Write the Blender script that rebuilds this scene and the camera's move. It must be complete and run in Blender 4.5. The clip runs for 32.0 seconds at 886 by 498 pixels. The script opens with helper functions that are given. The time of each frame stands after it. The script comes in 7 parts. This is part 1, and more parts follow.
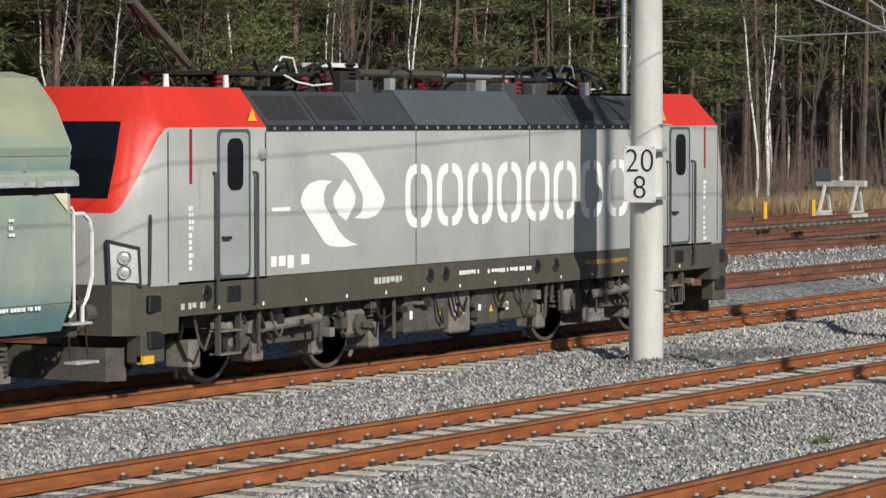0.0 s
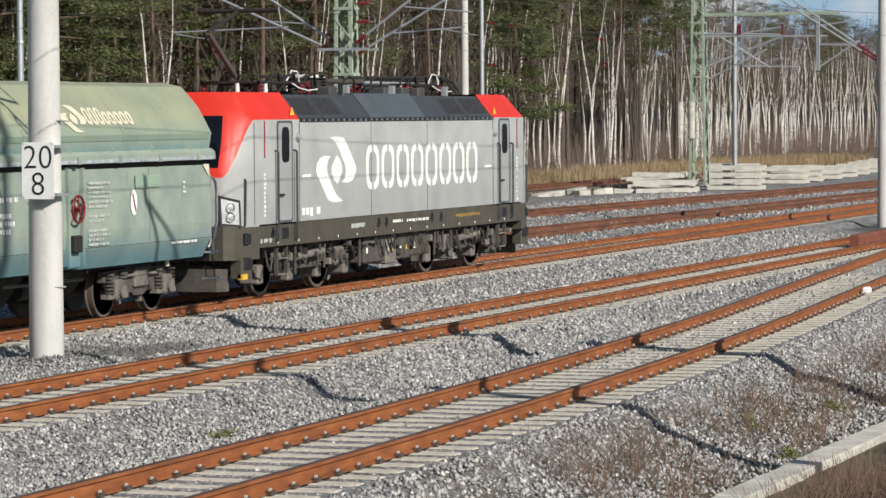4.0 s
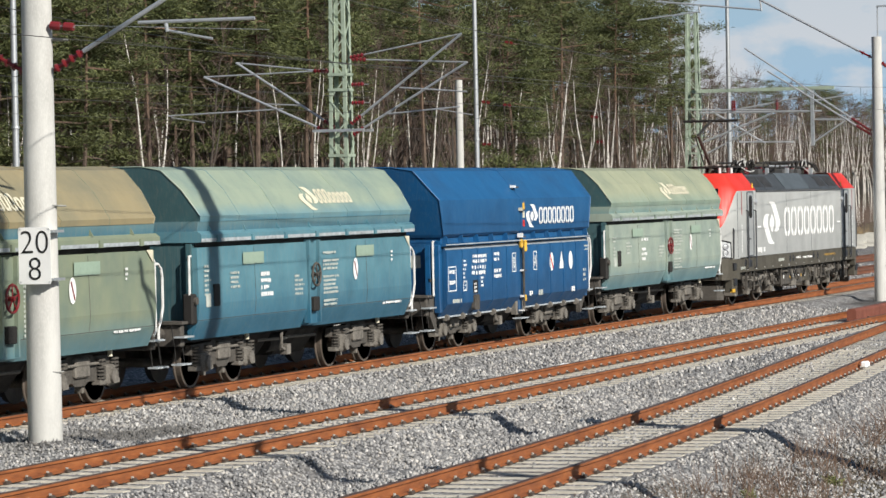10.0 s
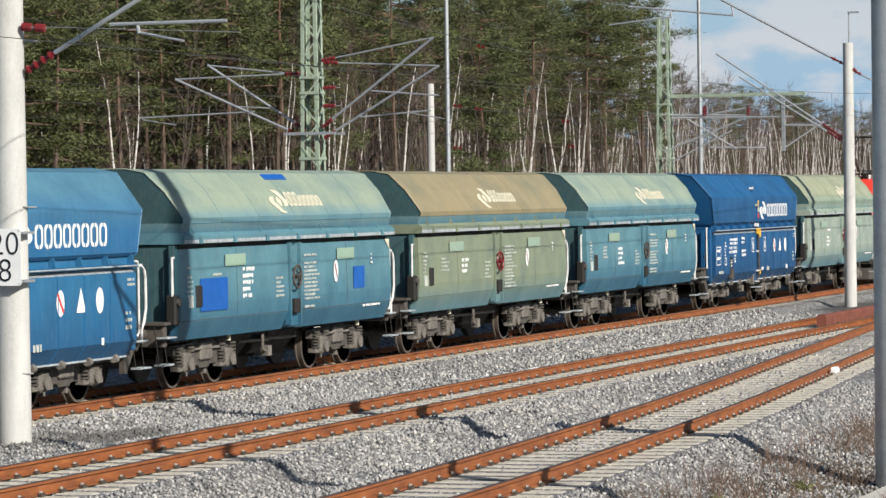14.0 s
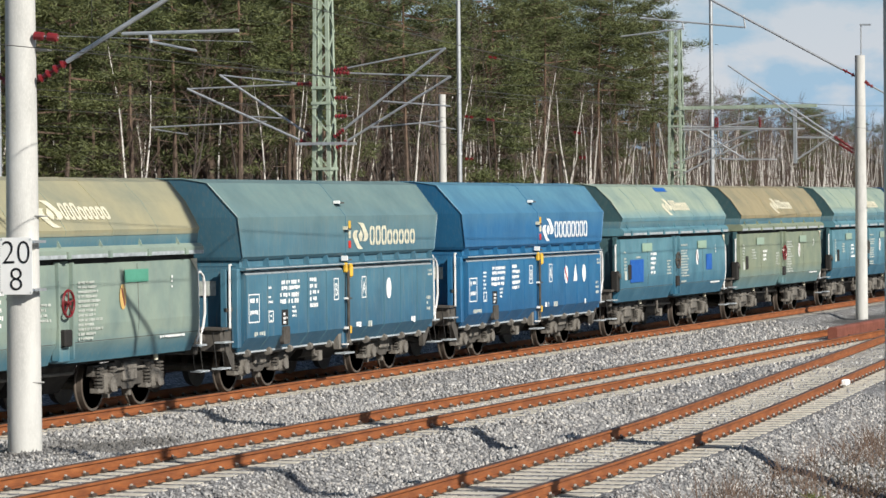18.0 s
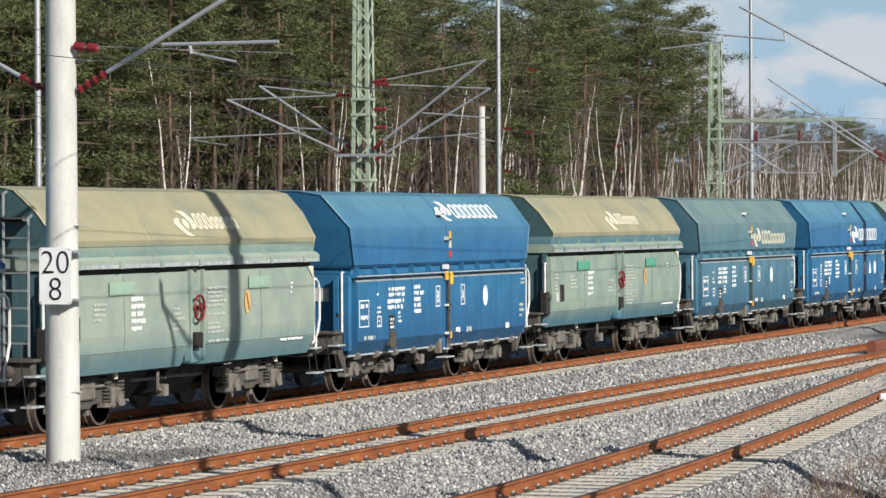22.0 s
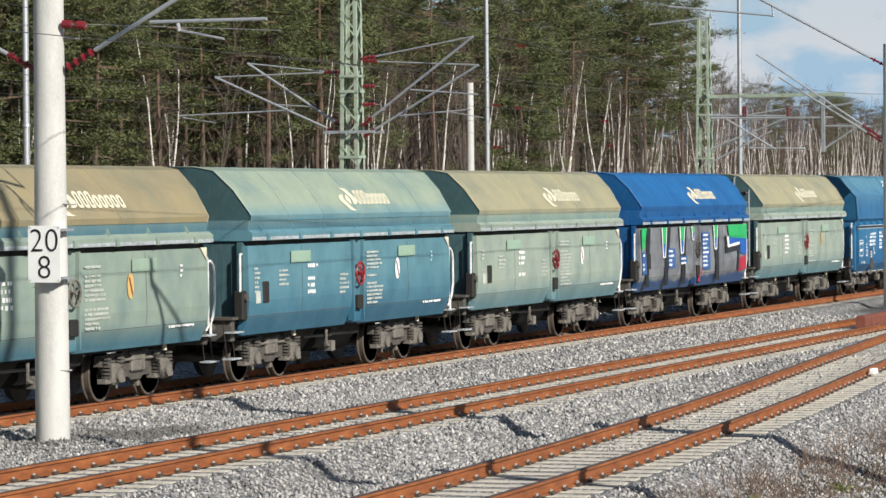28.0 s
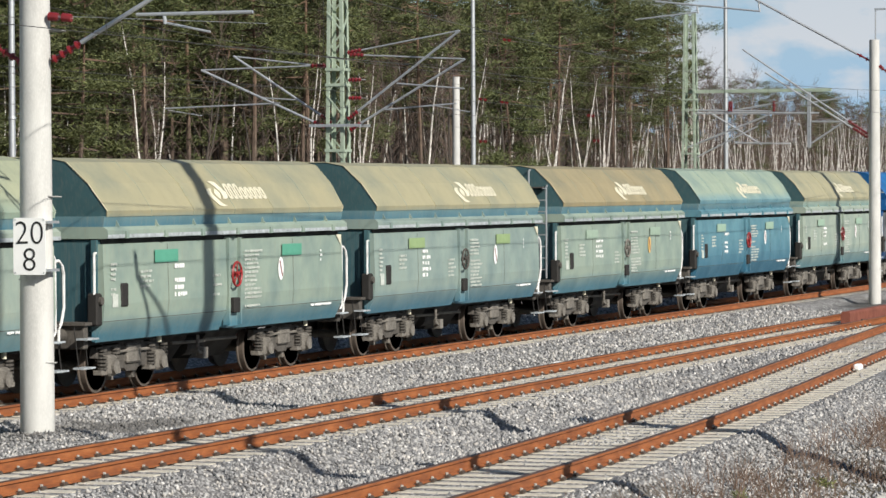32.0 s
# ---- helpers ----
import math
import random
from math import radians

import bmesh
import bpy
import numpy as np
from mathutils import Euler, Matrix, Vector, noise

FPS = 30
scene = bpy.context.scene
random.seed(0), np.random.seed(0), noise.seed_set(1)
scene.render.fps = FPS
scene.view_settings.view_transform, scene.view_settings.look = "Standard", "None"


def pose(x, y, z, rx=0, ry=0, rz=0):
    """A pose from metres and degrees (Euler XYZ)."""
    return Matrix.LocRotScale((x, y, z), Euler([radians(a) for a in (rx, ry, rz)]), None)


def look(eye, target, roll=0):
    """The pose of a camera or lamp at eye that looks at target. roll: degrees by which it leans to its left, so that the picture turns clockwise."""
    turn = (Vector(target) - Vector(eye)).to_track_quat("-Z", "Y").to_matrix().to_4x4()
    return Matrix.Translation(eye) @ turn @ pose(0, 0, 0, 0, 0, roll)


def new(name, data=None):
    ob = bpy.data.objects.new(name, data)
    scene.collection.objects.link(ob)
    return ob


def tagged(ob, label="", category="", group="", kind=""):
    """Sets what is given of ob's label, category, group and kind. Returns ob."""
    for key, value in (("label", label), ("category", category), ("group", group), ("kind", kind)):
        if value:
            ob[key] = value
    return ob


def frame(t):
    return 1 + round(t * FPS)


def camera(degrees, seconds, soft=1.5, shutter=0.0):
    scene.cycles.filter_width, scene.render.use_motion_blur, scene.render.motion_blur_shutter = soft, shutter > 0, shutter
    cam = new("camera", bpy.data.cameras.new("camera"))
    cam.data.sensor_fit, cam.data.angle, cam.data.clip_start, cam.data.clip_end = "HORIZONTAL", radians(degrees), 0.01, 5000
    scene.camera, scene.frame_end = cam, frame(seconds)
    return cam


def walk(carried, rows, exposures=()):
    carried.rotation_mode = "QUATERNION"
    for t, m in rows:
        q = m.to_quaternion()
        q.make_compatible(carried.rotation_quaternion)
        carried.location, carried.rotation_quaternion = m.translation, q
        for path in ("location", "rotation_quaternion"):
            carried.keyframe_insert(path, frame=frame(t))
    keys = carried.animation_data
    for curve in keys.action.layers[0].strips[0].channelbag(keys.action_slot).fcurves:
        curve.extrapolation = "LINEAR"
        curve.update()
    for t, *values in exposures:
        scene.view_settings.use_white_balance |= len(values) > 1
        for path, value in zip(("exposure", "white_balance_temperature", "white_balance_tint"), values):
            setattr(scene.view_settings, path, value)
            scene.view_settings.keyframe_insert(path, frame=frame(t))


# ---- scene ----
# ---------------------------------------------------------------- camera
EYE = Vector((0.0, 0.0, 3.458))
cam = camera(15.33, 32.0, soft=1.5)
# seconds, heading, tilt and lean in degrees; heading is taken from the tracks' direction
AIM = [
(0, 29.702, -2.250, -0.016), (0.5, 27.850, -2.338, -0.317), (1, 25.651, -2.487, -0.412), (1.5, 23.823, -2.643, -0.392),
(2, 21.987, -2.809, -0.287), (2.5, 21.012, -2.802, -0.458), (3, 20.221, -2.683, -0.625), (3.5, 19.655, -2.517, -0.445),
(5.5, 18.811, -2.200, -0.434), (6, 19.120, -2.129, -0.380), (6.5, 19.440, -1.869, -0.634), (7, 19.673, -1.571, -0.688),
(7.5, 19.348, -1.442, -0.745), (8, 19.286, -1.409, -0.881), (8.5, 19.225, -1.293, -0.871), (9, 18.959, -1.101, -1.079),
(9.5, 18.965, -1.010, -1.134), (10, 19.210, -0.972, -1.100), (10.5, 19.167, -0.961, -1.099), (11, 19.143, -0.934, -1.241),
(11.5, 19.265, -0.887, -1.135), (12, 19.367, -0.854, -0.972), (12.5, 19.065, -0.762, -0.974), (13, 18.975, -0.706, -0.944),
(13.5, 18.835, -0.770, -0.813), (14, 18.699, -0.916, -0.789), (14.5, 18.729, -1.023, -0.821), (16.5, 18.917, -0.963, -0.430),
(17, 18.939, -0.850, -0.567), (17.5, 18.879, -0.750, -0.474), (18, 18.890, -0.728, -0.540), (18.5, 18.928, -0.782, -0.271),
(19, 18.887, -0.710, -0.185), (19.5, 18.818, -0.683, -0.395), (20, 18.874, -0.671, -0.466), (20.5, 19.035, -0.655, -0.281),
(21, 19.219, -0.599, -0.261), (21.5, 19.422, -0.482, -0.242), (22, 19.562, -0.517, -0.278), (22.5, 19.402, -0.600, -0.298),
(23, 19.353, -0.720, -0.340), (23.5, 19.336, -0.693, -0.317), (24, 19.336, -0.643, -0.367), (24.5, 19.250, -0.626, -0.436),
(25, 18.977, -0.705, -0.358), (25.5, 18.940, -0.740, -0.497), (27.5, 19.207, -0.827, -0.528), (28, 19.373, -0.925, -0.498),
(28.5, 19.444, -1.008, -0.531), (29, 19.348, -1.106, -0.492), (29.5, 19.387, -1.074, -0.447), (30, 19.422, -1.008, -0.518),
(30.5, 19.435, -1.031, -0.261), (31, 19.372, -1.062, -0.240), (31.5, 19.278, -1.081, -0.279), (32, 19.121, -1.032, -0.261),
]


def aim(turn, tilt, lean):
    a, b = radians(turn), radians(tilt)
    way = Vector((math.cos(b) * math.cos(a), math.cos(b) * math.sin(a), math.sin(b)))
    return look(EYE, EYE + way * 10, lean)


walk(cam, [(t, aim(a, b, c)) for t, a, b, c in AIM], exposures=[(0.0, -0.14), (1.5, -0.06), (3.0, 0.04), (6.0, 0.08), (9.0, 0.15), (13.0, 0.20), (32.0, 0.24)])

# ---------------------------------------------------------------- light
SUN_TO = Vector((0.58, 1.0, 0.0)).normalized()      # where shadows point
SUN_UP = radians(31)
world = bpy.data.worlds.new("sky")
scene.world = world
world.use_nodes = True


def build_sky():
    nt = world.node_tree
    nt.nodes.clear()
    out = nt.nodes.new("ShaderNodeOutputWorld")
    bg = nt.nodes.new("ShaderNodeBackground")
    sky = nt.nodes.new("ShaderNodeTexSky")
    sky.sky_type = "NISHITA"
    sky.sun_disc = False
    sky.sun_elevation = SUN_UP
    sky.sun_rotation = math.atan2(-SUN_TO.x, -SUN_TO.y)
    sky.air_density, sky.dust_density = 1.0, 0.6
    # fair-weather cloud and haze towards the horizon all round, clear blue overhead
    tc = nt.nodes.new("ShaderNodeTexCoord")
    sep = nt.nodes.new("ShaderNodeSeparateXYZ")
    mp = nt.nodes.new("ShaderNodeMapping")
    mp.inputs["Scale"].default_value = (1.0, 1.0, 2.2)
    mp.inputs["Location"].default_value = (0.32, 0.1, 0.05)
    nz = nt.nodes.new("ShaderNodeTexNoise")
    nz.inputs["Scale"].default_value, nz.inputs["Detail"].default_value, nz.inputs["Roughness"].default_value = 24.0, 9.0, 0.55
    rp = nt.nodes.new("ShaderNodeValToRGB")
    rp.color_ramp.elements[0].position, rp.color_ramp.elements[1].position = 0.44, 0.58
    low = nt.nodes.new("ShaderNodeMapRange")
    low.inputs["From Min"].default_value, low.inputs["From Max"].default_value = 0.16, 0.02
    cloud = nt.nodes.new("ShaderNodeMath")
    cloud.operation = "MULTIPLY"
    haze = nt.nodes.new("ShaderNodeMix")
    haze.data_type = "RGBA"
    haze.inputs[7].default_value = (4.4, 7.3, 10.6, 1)
    mx = nt.nodes.new("ShaderNodeMix")
    mx.data_type = "RGBA"
    mx.inputs[7].default_value = (8.8, 9.05, 9.5, 1)
    part_haze = nt.nodes.new("ShaderNodeMath")
    part_haze.operation = "MULTIPLY"
    part_haze.inputs[1].default_value = 0.85
    nt.links.new(tc.outputs["Generated"], mp.inputs["Vector"])
    nt.links.new(tc.outputs["Generated"], sep.inputs["Vector"])
    nt.links.new(sep.outputs["Z"], low.inputs["Value"])
    nt.links.new(mp.outputs["Vector"], nz.inputs["Vector"])
    nt.links.new(nz.outputs["Fac"], rp.inputs["Fac"])
    nt.links.new(rp.outputs["Color"], cloud.inputs[0])
    nt.links.new(low.outputs["Result"], cloud.inputs[1])
    nt.links.new(low.outputs["Result"], part_haze.inputs[0])
    nt.links.new(part_haze.outputs[0], haze.inputs[0])
    nt.links.new(sky.outputs["Color"], haze.inputs[6])
    nt.links.new(haze.outputs[2], mx.inputs[6])
    nt.links.new(cloud.outputs[0], mx.inputs[0])
    nt.links.new(mx.outputs[2], bg.inputs["Color"])
    bg.inputs["Strength"].default_value = 0.064
    nt.links.new(bg.outputs["Background"], out.inputs["Surface"])


build_sky()
sun = new("sun", bpy.data.lights.new("sun", "SUN"))
sun.data.energy, sun.data.angle, sun.data.color = 5.2, radians(0.55), (1.0, 0.95, 0.87)
sun.matrix_world = look(Vector((0, 0, 30)) - (SUN_TO * math.cos(SUN_UP) - Vector((0, 0, math.sin(SUN_UP)))) * 20, (0, 0, 30))

# ---------------------------------------------------------------- plan
T1, T2 = 24.90, 18.58              # the train's track and the next one, middle lines
TRAIN_S = [42.3, 47.84, 53.26, 58.85, 64.58, 70.44, 76.43, 82.53, 88.74, 95.06, 101.48, 108.0, 114.62, 121.34, 128.16, 135.08, 142.1, 149.22, 156.44, 163.76, 171.18, 178.7, 186.32, 194.03, 201.84, 209.74, 217.73, 225.81, 233.98, 242.23, 250.58, 259.01, 267.54]
PITCH = 13.06


def t3(x):
    """Middle line of the diverging track, which joins T2 at a turnout."""
    if x < 30:
        return 12.75
    if x < 58:
        return 12.75 + 0.00151 * (x - 30) ** 2
    return min(T2, 13.934 + 0.0846 * (x - 58))


def train_at(t):
    i = min(int(t), 31)
    u = t - i
    return TRAIN_S[i] * (1 - u) + TRAIN_S[i + 1] * u


# ---------------------------------------------------------------- materials
def srgb(r, g, b):
    return tuple((c / 255 / 12.92 if c / 255 <= 0.04045 else ((c / 255 + 0.055) / 1.055) ** 2.4) for c in (r, g, b)) + (1.0,)


class Nodes:
    """A small builder for node materials."""

    def __init__(self, name, rough=0.6, metal=0.0):
        self.mat = bpy.data.materials.new(name)
        self.mat.use_nodes = True
        self.nt = self.mat.node_tree
        self.bsdf = self.nt.nodes["Principled BSDF"]
        self.bsdf.inputs["Roughness"].default_value = rough
        self.bsdf.inputs["Metallic"].default_value = metal

    def add(self, kind, **inputs):
        n = self.nt.nodes.new("ShaderNode" + kind)
        for k, v in inputs.items():
            self.set(n, k, v)
        return n

    def set(self, n, key, v):
        sock = n.inputs[key.replace("_", " ")] if isinstance(key, str) else n.inputs[key]
        if isinstance(v, bpy.types.NodeSocket):
            self.nt.links.new(v, sock)
        else:
            sock.default_value = v

    def coords(self, which="Object", scale=(1, 1, 1)):
        tc = self.add("TexCoord")
        mp = self.add("Mapping")
        self.nt.links.new(tc.outputs[which], mp.inputs["Vector"])
        mp.inputs["Scale"].default_value = scale
        return mp.outputs["Vector"]

    def noise(self, vec, scale, detail=4.0, rough=0.6):
        return self.add("TexNoise", Vector=vec, Scale=scale, Detail=detail, Roughness=rough).outputs["Fac"]

    def ramp(self, fac, stops):
        r = self.add("ValToRGB", Fac=fac)
        el = r.color_ramp.elements
        while len(el) < len(stops):
            el.new(0.5)
        for e, (pos, col) in zip(el, stops):
            e.position = pos
            e.color = col if isinstance(col, tuple) else (col, col, col, 1)
        return r.outputs["Color"]

    def mix(self, fac, a, b, blend="MIX"):
        m = self.nt.nodes.new("ShaderNodeMix")
        m.data_type, m.blend_type = "RGBA", blend
        self.set(m, 0, fac)
        self.set(m, 6, a)
        self.set(m, 7, b)
        return m.outputs[2]

    def math(self, op, a, b=0.0):
        m = self.nt.nodes.new("ShaderNodeMath")
        m.operation = op
        m.use_clamp = True
        self.set(m, 0, a)
        self.set(m, 1, b)
        return m.outputs[0]

    def bump(self, height, strength=0.3, dist=0.01):
        b = self.add("Bump", Height=height, Strength=strength, Distance=dist)
        self.nt.links.new(b.outputs["Normal"], self.bsdf.inputs["Normal"])

    def base(self, col):
        self.set(self.bsdf, "Base Color", col)
        return self.mat


def worn(name, col, dark=0.6, light=1.15, rough=0.6, metal=0.0, scale=2.0, fine=40.0, bump=0.15, which="Object", stretch=(1, 1, 1)):
    """A surface of one colour with stains at a large and a small scale."""
    m = Nodes(name, rough, metal)
    v = m.coords(which, stretch)
    a, b = m.noise(v, scale, 5.0), m.noise(v, fine, 3.0)
    d = tuple(c * dark for c in col[:3]) + (1,)
    li = tuple(min(1, c * light) for c in col[:3]) + (1,)
    c1 = m.mix(m.ramp(a, [(0.35, 0.0), (0.68, 1.0)]), col, d)
    c2 = m.mix(m.ramp(b, [(0.45, 0.0), (0.75, 0.6)]), c1, li)
    m.bump(b, bump, 0.01)
    rr = m.ramp(a, [(0.3, rough * 0.85), (0.7, min(1, rough * 1.15))])
    m.set(m.bsdf, "Roughness", rr)
    return m.base(c2)


def faded_paint(name, low, high, z0, z1, rough=0.55, dust=(0.28, 0.25, 0.19, 1), dirt=0.5):
    """Old vehicle paint: one colour that bleaches into another towards the top edge, rain streaks, dust and scratches."""
    m = Nodes(name, rough)
    v = m.coords("Object")
    sep = m.add("SeparateXYZ", Vector=v)
    wave = m.noise(m.coords("Object", (0.5, 0.5, 1.0)), 2.2, 4.0)
    h = m.add("MapRange", Value=sep.outputs["Z"])
    h.inputs["From Min"].default_value, h.inputs["From Max"].default_value = z0, z1
    hh = m.math("ADD", h.outputs["Result"], m.math("MULTIPLY", wave, 0.35))
    col = m.mix(m.ramp(hh, [(0.30, 0.0), (0.95, 1.0)]), low, high)
    streak = m.noise(m.coords("Object", (9.0, 9.0, 0.5)), 3.0, 5.0, 0.7)
    big = m.noise(v, 0.9, 4.0)
    col = m.mix(m.math("MULTIPLY", m.ramp(streak, [(0.5, 0.0), (0.78, 1.0)]), dirt), col, dust)
    col = m.mix(m.math("MULTIPLY", m.ramp(big, [(0.42, 0.0), (0.75, 1.0)]), 0.45), col, tuple(c * 0.55 for c in low[:3]) + (1,))
    spot = m.noise(v, 26.0, 3.0, 0.7)
    col = m.mix(m.ramp(spot, [(0.68, 0.0), (0.74, 0.8)]), col, (0.09, 0.055, 0.035, 1))
    m.bump(m.noise(v, 1.3, 3.0), 0.25, 0.03)
    m.set(m.bsdf, "Roughness", m.ramp(big, [(0.3, rough * 0.8), (0.75, min(1, rough * 1.3))]))
    return m.base(col)


def dug_over(m, v):
    """Mask of the dark soiled stones that were thrown up round two pole foundations."""
    wob = m.noise(v, 1.6, 4.0)
    out = None
    for x, y, lx, ly in ((47.3, 22.05, 3.6, 1.0), (107.5, 21.9, 5.0, 1.1)):
        mp = m.add("Mapping", Vector=v)
        mp.inputs["Location"].default_value = (-x / lx, -y / ly, 0)
        mp.inputs["Scale"].default_value = (1 / lx, 1 / ly, 0)
        ln = m.nt.nodes.new("ShaderNodeVectorMath")
        ln.operation = "LENGTH"
        m.nt.links.new(mp.outputs["Vector"], ln.inputs[0])
        d = m.nt.nodes.new("ShaderNodeMath")
        d.operation = "MULTIPLY_ADD"
        m.nt.links.new(wob, d.inputs[0])
        d.inputs[1].default_value = 1.1
        m.nt.links.new(ln.outputs["Value"], d.inputs[2])
        k = m.ramp(m.math("MULTIPLY", d.outputs[0], 0.5), [(0.62, 0.75), (0.80, 0.0)])
        out = k if out is None else m.math("ADD", out, k)
    return out


def ballast_material():
    m = Nodes("ballast", 0.85)
    v = m.coords("Object")
    vor = m.add("TexVoronoi", Vector=v, Scale=19.0)
    vor2 = m.add("TexVoronoi", Vector=v, Scale=11.0)
    stone = m.ramp(m.add("SeparateXYZ", Vector=vor.outputs["Color"]).outputs["X"], [(0.0, (0.10, 0.10, 0.103, 1)), (0.45, (0.24, 0.238, 0.235, 1)), (0.8, (0.38, 0.375, 0.37, 1)), (1.0, (0.58, 0.57, 0.56, 1))])
    # shade in the gaps between stones, painted into the colour
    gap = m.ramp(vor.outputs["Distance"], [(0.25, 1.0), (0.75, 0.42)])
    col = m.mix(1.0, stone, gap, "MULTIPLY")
    brown = m.noise(v, 0.35, 5.0)
    col = m.mix(m.ramp(brown, [(0.52, 0.0), (0.75, 0.45)]), col, (0.12, 0.085, 0.055, 1))
    col = m.mix(dug_over(m, v), col, (0.045, 0.042, 0.04, 1))
    # beyond the beds the ground is earth with dry grass
    sep = m.add("SeparateXYZ", Vector=v)
    edge = m.noise(v, 0.25, 5.0)
    yy = m.nt.nodes.new("ShaderNodeMath")
    yy.operation = "MULTIPLY_ADD"
    m.nt.links.new(edge, yy.inputs[0])
    yy.inputs[1].default_value = 5.0
    m.nt.links.new(sep.outputs["Y"], yy.inputs[2])
    far = m.add("MapRange", Value=yy.outputs[0])
    far.inputs["From Min"].default_value, far.inputs["From Max"].default_value = 46.5, 50.0
    near = m.add("MapRange", Value=yy.outputs[0])
    near.inputs["From Min"].default_value, near.inputs["From Max"].default_value = 13.8, 11.9
    grass = m.ramp(m.noise(v, 3.0, 6.0, 0.7), [(0.3, (0.04, 0.032, 0.02, 1)), (0.5, (0.11, 0.082, 0.048, 1)), (0.7, (0.20, 0.15, 0.085, 1))])
    col = m.mix(far.outputs["Result"], col, grass)
    col = m.mix(near.outputs["Result"], col, m.mix(0.5, grass, (0.035, 0.035, 0.02, 1)))
    h = m.math("SUBTRACT", 1.0, vor.outputs["Distance"])
    h2 = m.math("SUBTRACT", 1.0, vor2.outputs["Distance"])
    m.bump(m.math("ADD", m.math("MULTIPLY", h, 0.5), m.math("MULTIPLY", h2, 0.5)), 0.7, 0.05)
    return m.base(col)


def stone_material():
    m = Nodes("crushed_stone", 0.8)
    g = m.add("NewGeometry")
    col = m.ramp(g.outputs["Random Per Island"], [(0.0, (0.13, 0.13, 0.134, 1)), (0.35, (0.26, 0.258, 0.256, 1)), (0.7, (0.40, 0.395, 0.385, 1)), (0.92, (0.48, 0.45, 0.41, 1)), (1.0, (0.68, 0.67, 0.65, 1))])
    n = m.noise(m.coords("Object"), 30.0, 3.0)
    col = m.mix(m.ramp(n, [(0.4, 0.0), (0.8, 0.5)]), col, (0.11, 0.105, 0.1, 1))
    col = m.mix(dug_over(m, m.coords("Object")), col, (0.06, 0.057, 0.054, 1))
    return m.base(col)


def rail_material():
    m = Nodes("rusty_rail", 0.75)
    v = m.coords("Object")
    n = m.noise(m.coords("Object", (0.6, 3, 3)), 3.0, 5.0)
    f = m.noise(v, 40.0, 3.0)
    col = m.ramp(n, [(0.3, (0.15, 0.045, 0.014, 1)), (0.55, (0.26, 0.083, 0.022, 1)), (0.75, (0.35, 0.125, 0.038, 1))])
    col = m.mix(m.ramp(f, [(0.5, 0.0), (0.8, 0.4)]), col, (0.13, 0.05, 0.025, 1))
    m.bump(f, 0.2, 0.004)
    return m.base(col)


def old_rail_material():
    m = Nodes("dark_rusty_rail", 0.8)
    n = m.noise(m.coords("Object", (0.4, 3, 3)), 2.0, 5.0)
    return m.base(m.ramp(n, [(0.3, (0.075, 0.030, 0.018, 1)), (0.55, (0.15, 0.058, 0.030, 1)), (0.75, (0.22, 0.085, 0.042, 1))]))


M = {}
M["rail_old"] = old_rail_material()
M["ballast"] = ballast_material()
M["stone"] = stone_material()
M["rail"] = rail_material()
M["rail_top"] = worn("rail_head", (0.10, 0.055, 0.038, 1), rough=0.55, metal=0.2, scale=3, stretch=(0.5, 4, 4))
M["sleeper"] = worn("sleeper_concrete", (0.60, 0.56, 0.47, 1), dark=0.62, rough=0.85, scale=3.0, which="Object")
M["clip"] = worn("clip_steel", (0.10, 0.075, 0.06, 1), rough=0.6, metal=0.4)
M["clip_pad"] = worn("clip_cap", (0.42, 0.40, 0.36, 1), rough=0.7)
M["concrete"] = worn("pole_concrete", (0.54, 0.535, 0.505, 1), dark=0.76, light=1.1, rough=0.75, scale=1.5, fine=30, stretch=(2, 2, 0.6))
M["old_concrete"] = worn("old_concrete", (0.55, 0.53, 0.47, 1), dark=0.6, rough=0.9, scale=2.0)
M["pale_steel"] = worn("pale_painted_steel", (0.50, 0.50, 0.47, 1), dark=0.6, rough=0.6, scale=3)
M["galv"] = worn("galvanised_steel", (0.52, 0.54, 0.55, 1), dark=0.75, rough=0.45, metal=0.65, scale=3)
M["alu"] = worn("grey_tube", (0.50, 0.52, 0.54, 1), dark=0.8, rough=0.4, metal=0.5)
M["mast_green"] = worn("mast_green", (0.33, 0.40, 0.31, 1), dark=0.7, rough=0.7, scale=4)
M["insulator"] = worn("red_insulator", (0.17, 0.014, 0.017, 1), rough=0.3, dark=0.8)
M["wire"] = worn("wire", (0.07, 0.065, 0.06, 1), rough=0.5, metal=0.5)
M["sign_white"] = worn("sign_white", (0.82, 0.82, 0.80, 1), dark=0.92, light=1.02, rough=0.4, bump=0.02)
M["black"] = worn("black_paint", (0.012, 0.012, 0.013, 1), rough=0.4)
M["white"] = worn("white_marking", (0.86, 0.86, 0.84, 1), dark=0.9, light=1.0, rough=0.5, scale=6, bump=0.03)
M["cream"] = worn("faded_marking", (0.72, 0.68, 0.52, 1), dark=0.7, light=1.0, rough=0.6, scale=9, bump=0.03)
M["rail_grey"] = worn("dark_grip", (0.10, 0.10, 0.105, 1), rough=0.35, metal=0.4)
M["dim_mark"] = worn("dim_marking", (0.52, 0.55, 0.50, 1), dark=0.7, rough=0.6, scale=9)
M["yellow"] = worn("yellow_paint", (0.72, 0.42, 0.04, 1), rough=0.5, dark=0.8)
M["red"] = worn("red_paint", srgb(208, 50, 36), dark=0.82, light=1.08, rough=0.5, scale=1.2, bump=0.03)
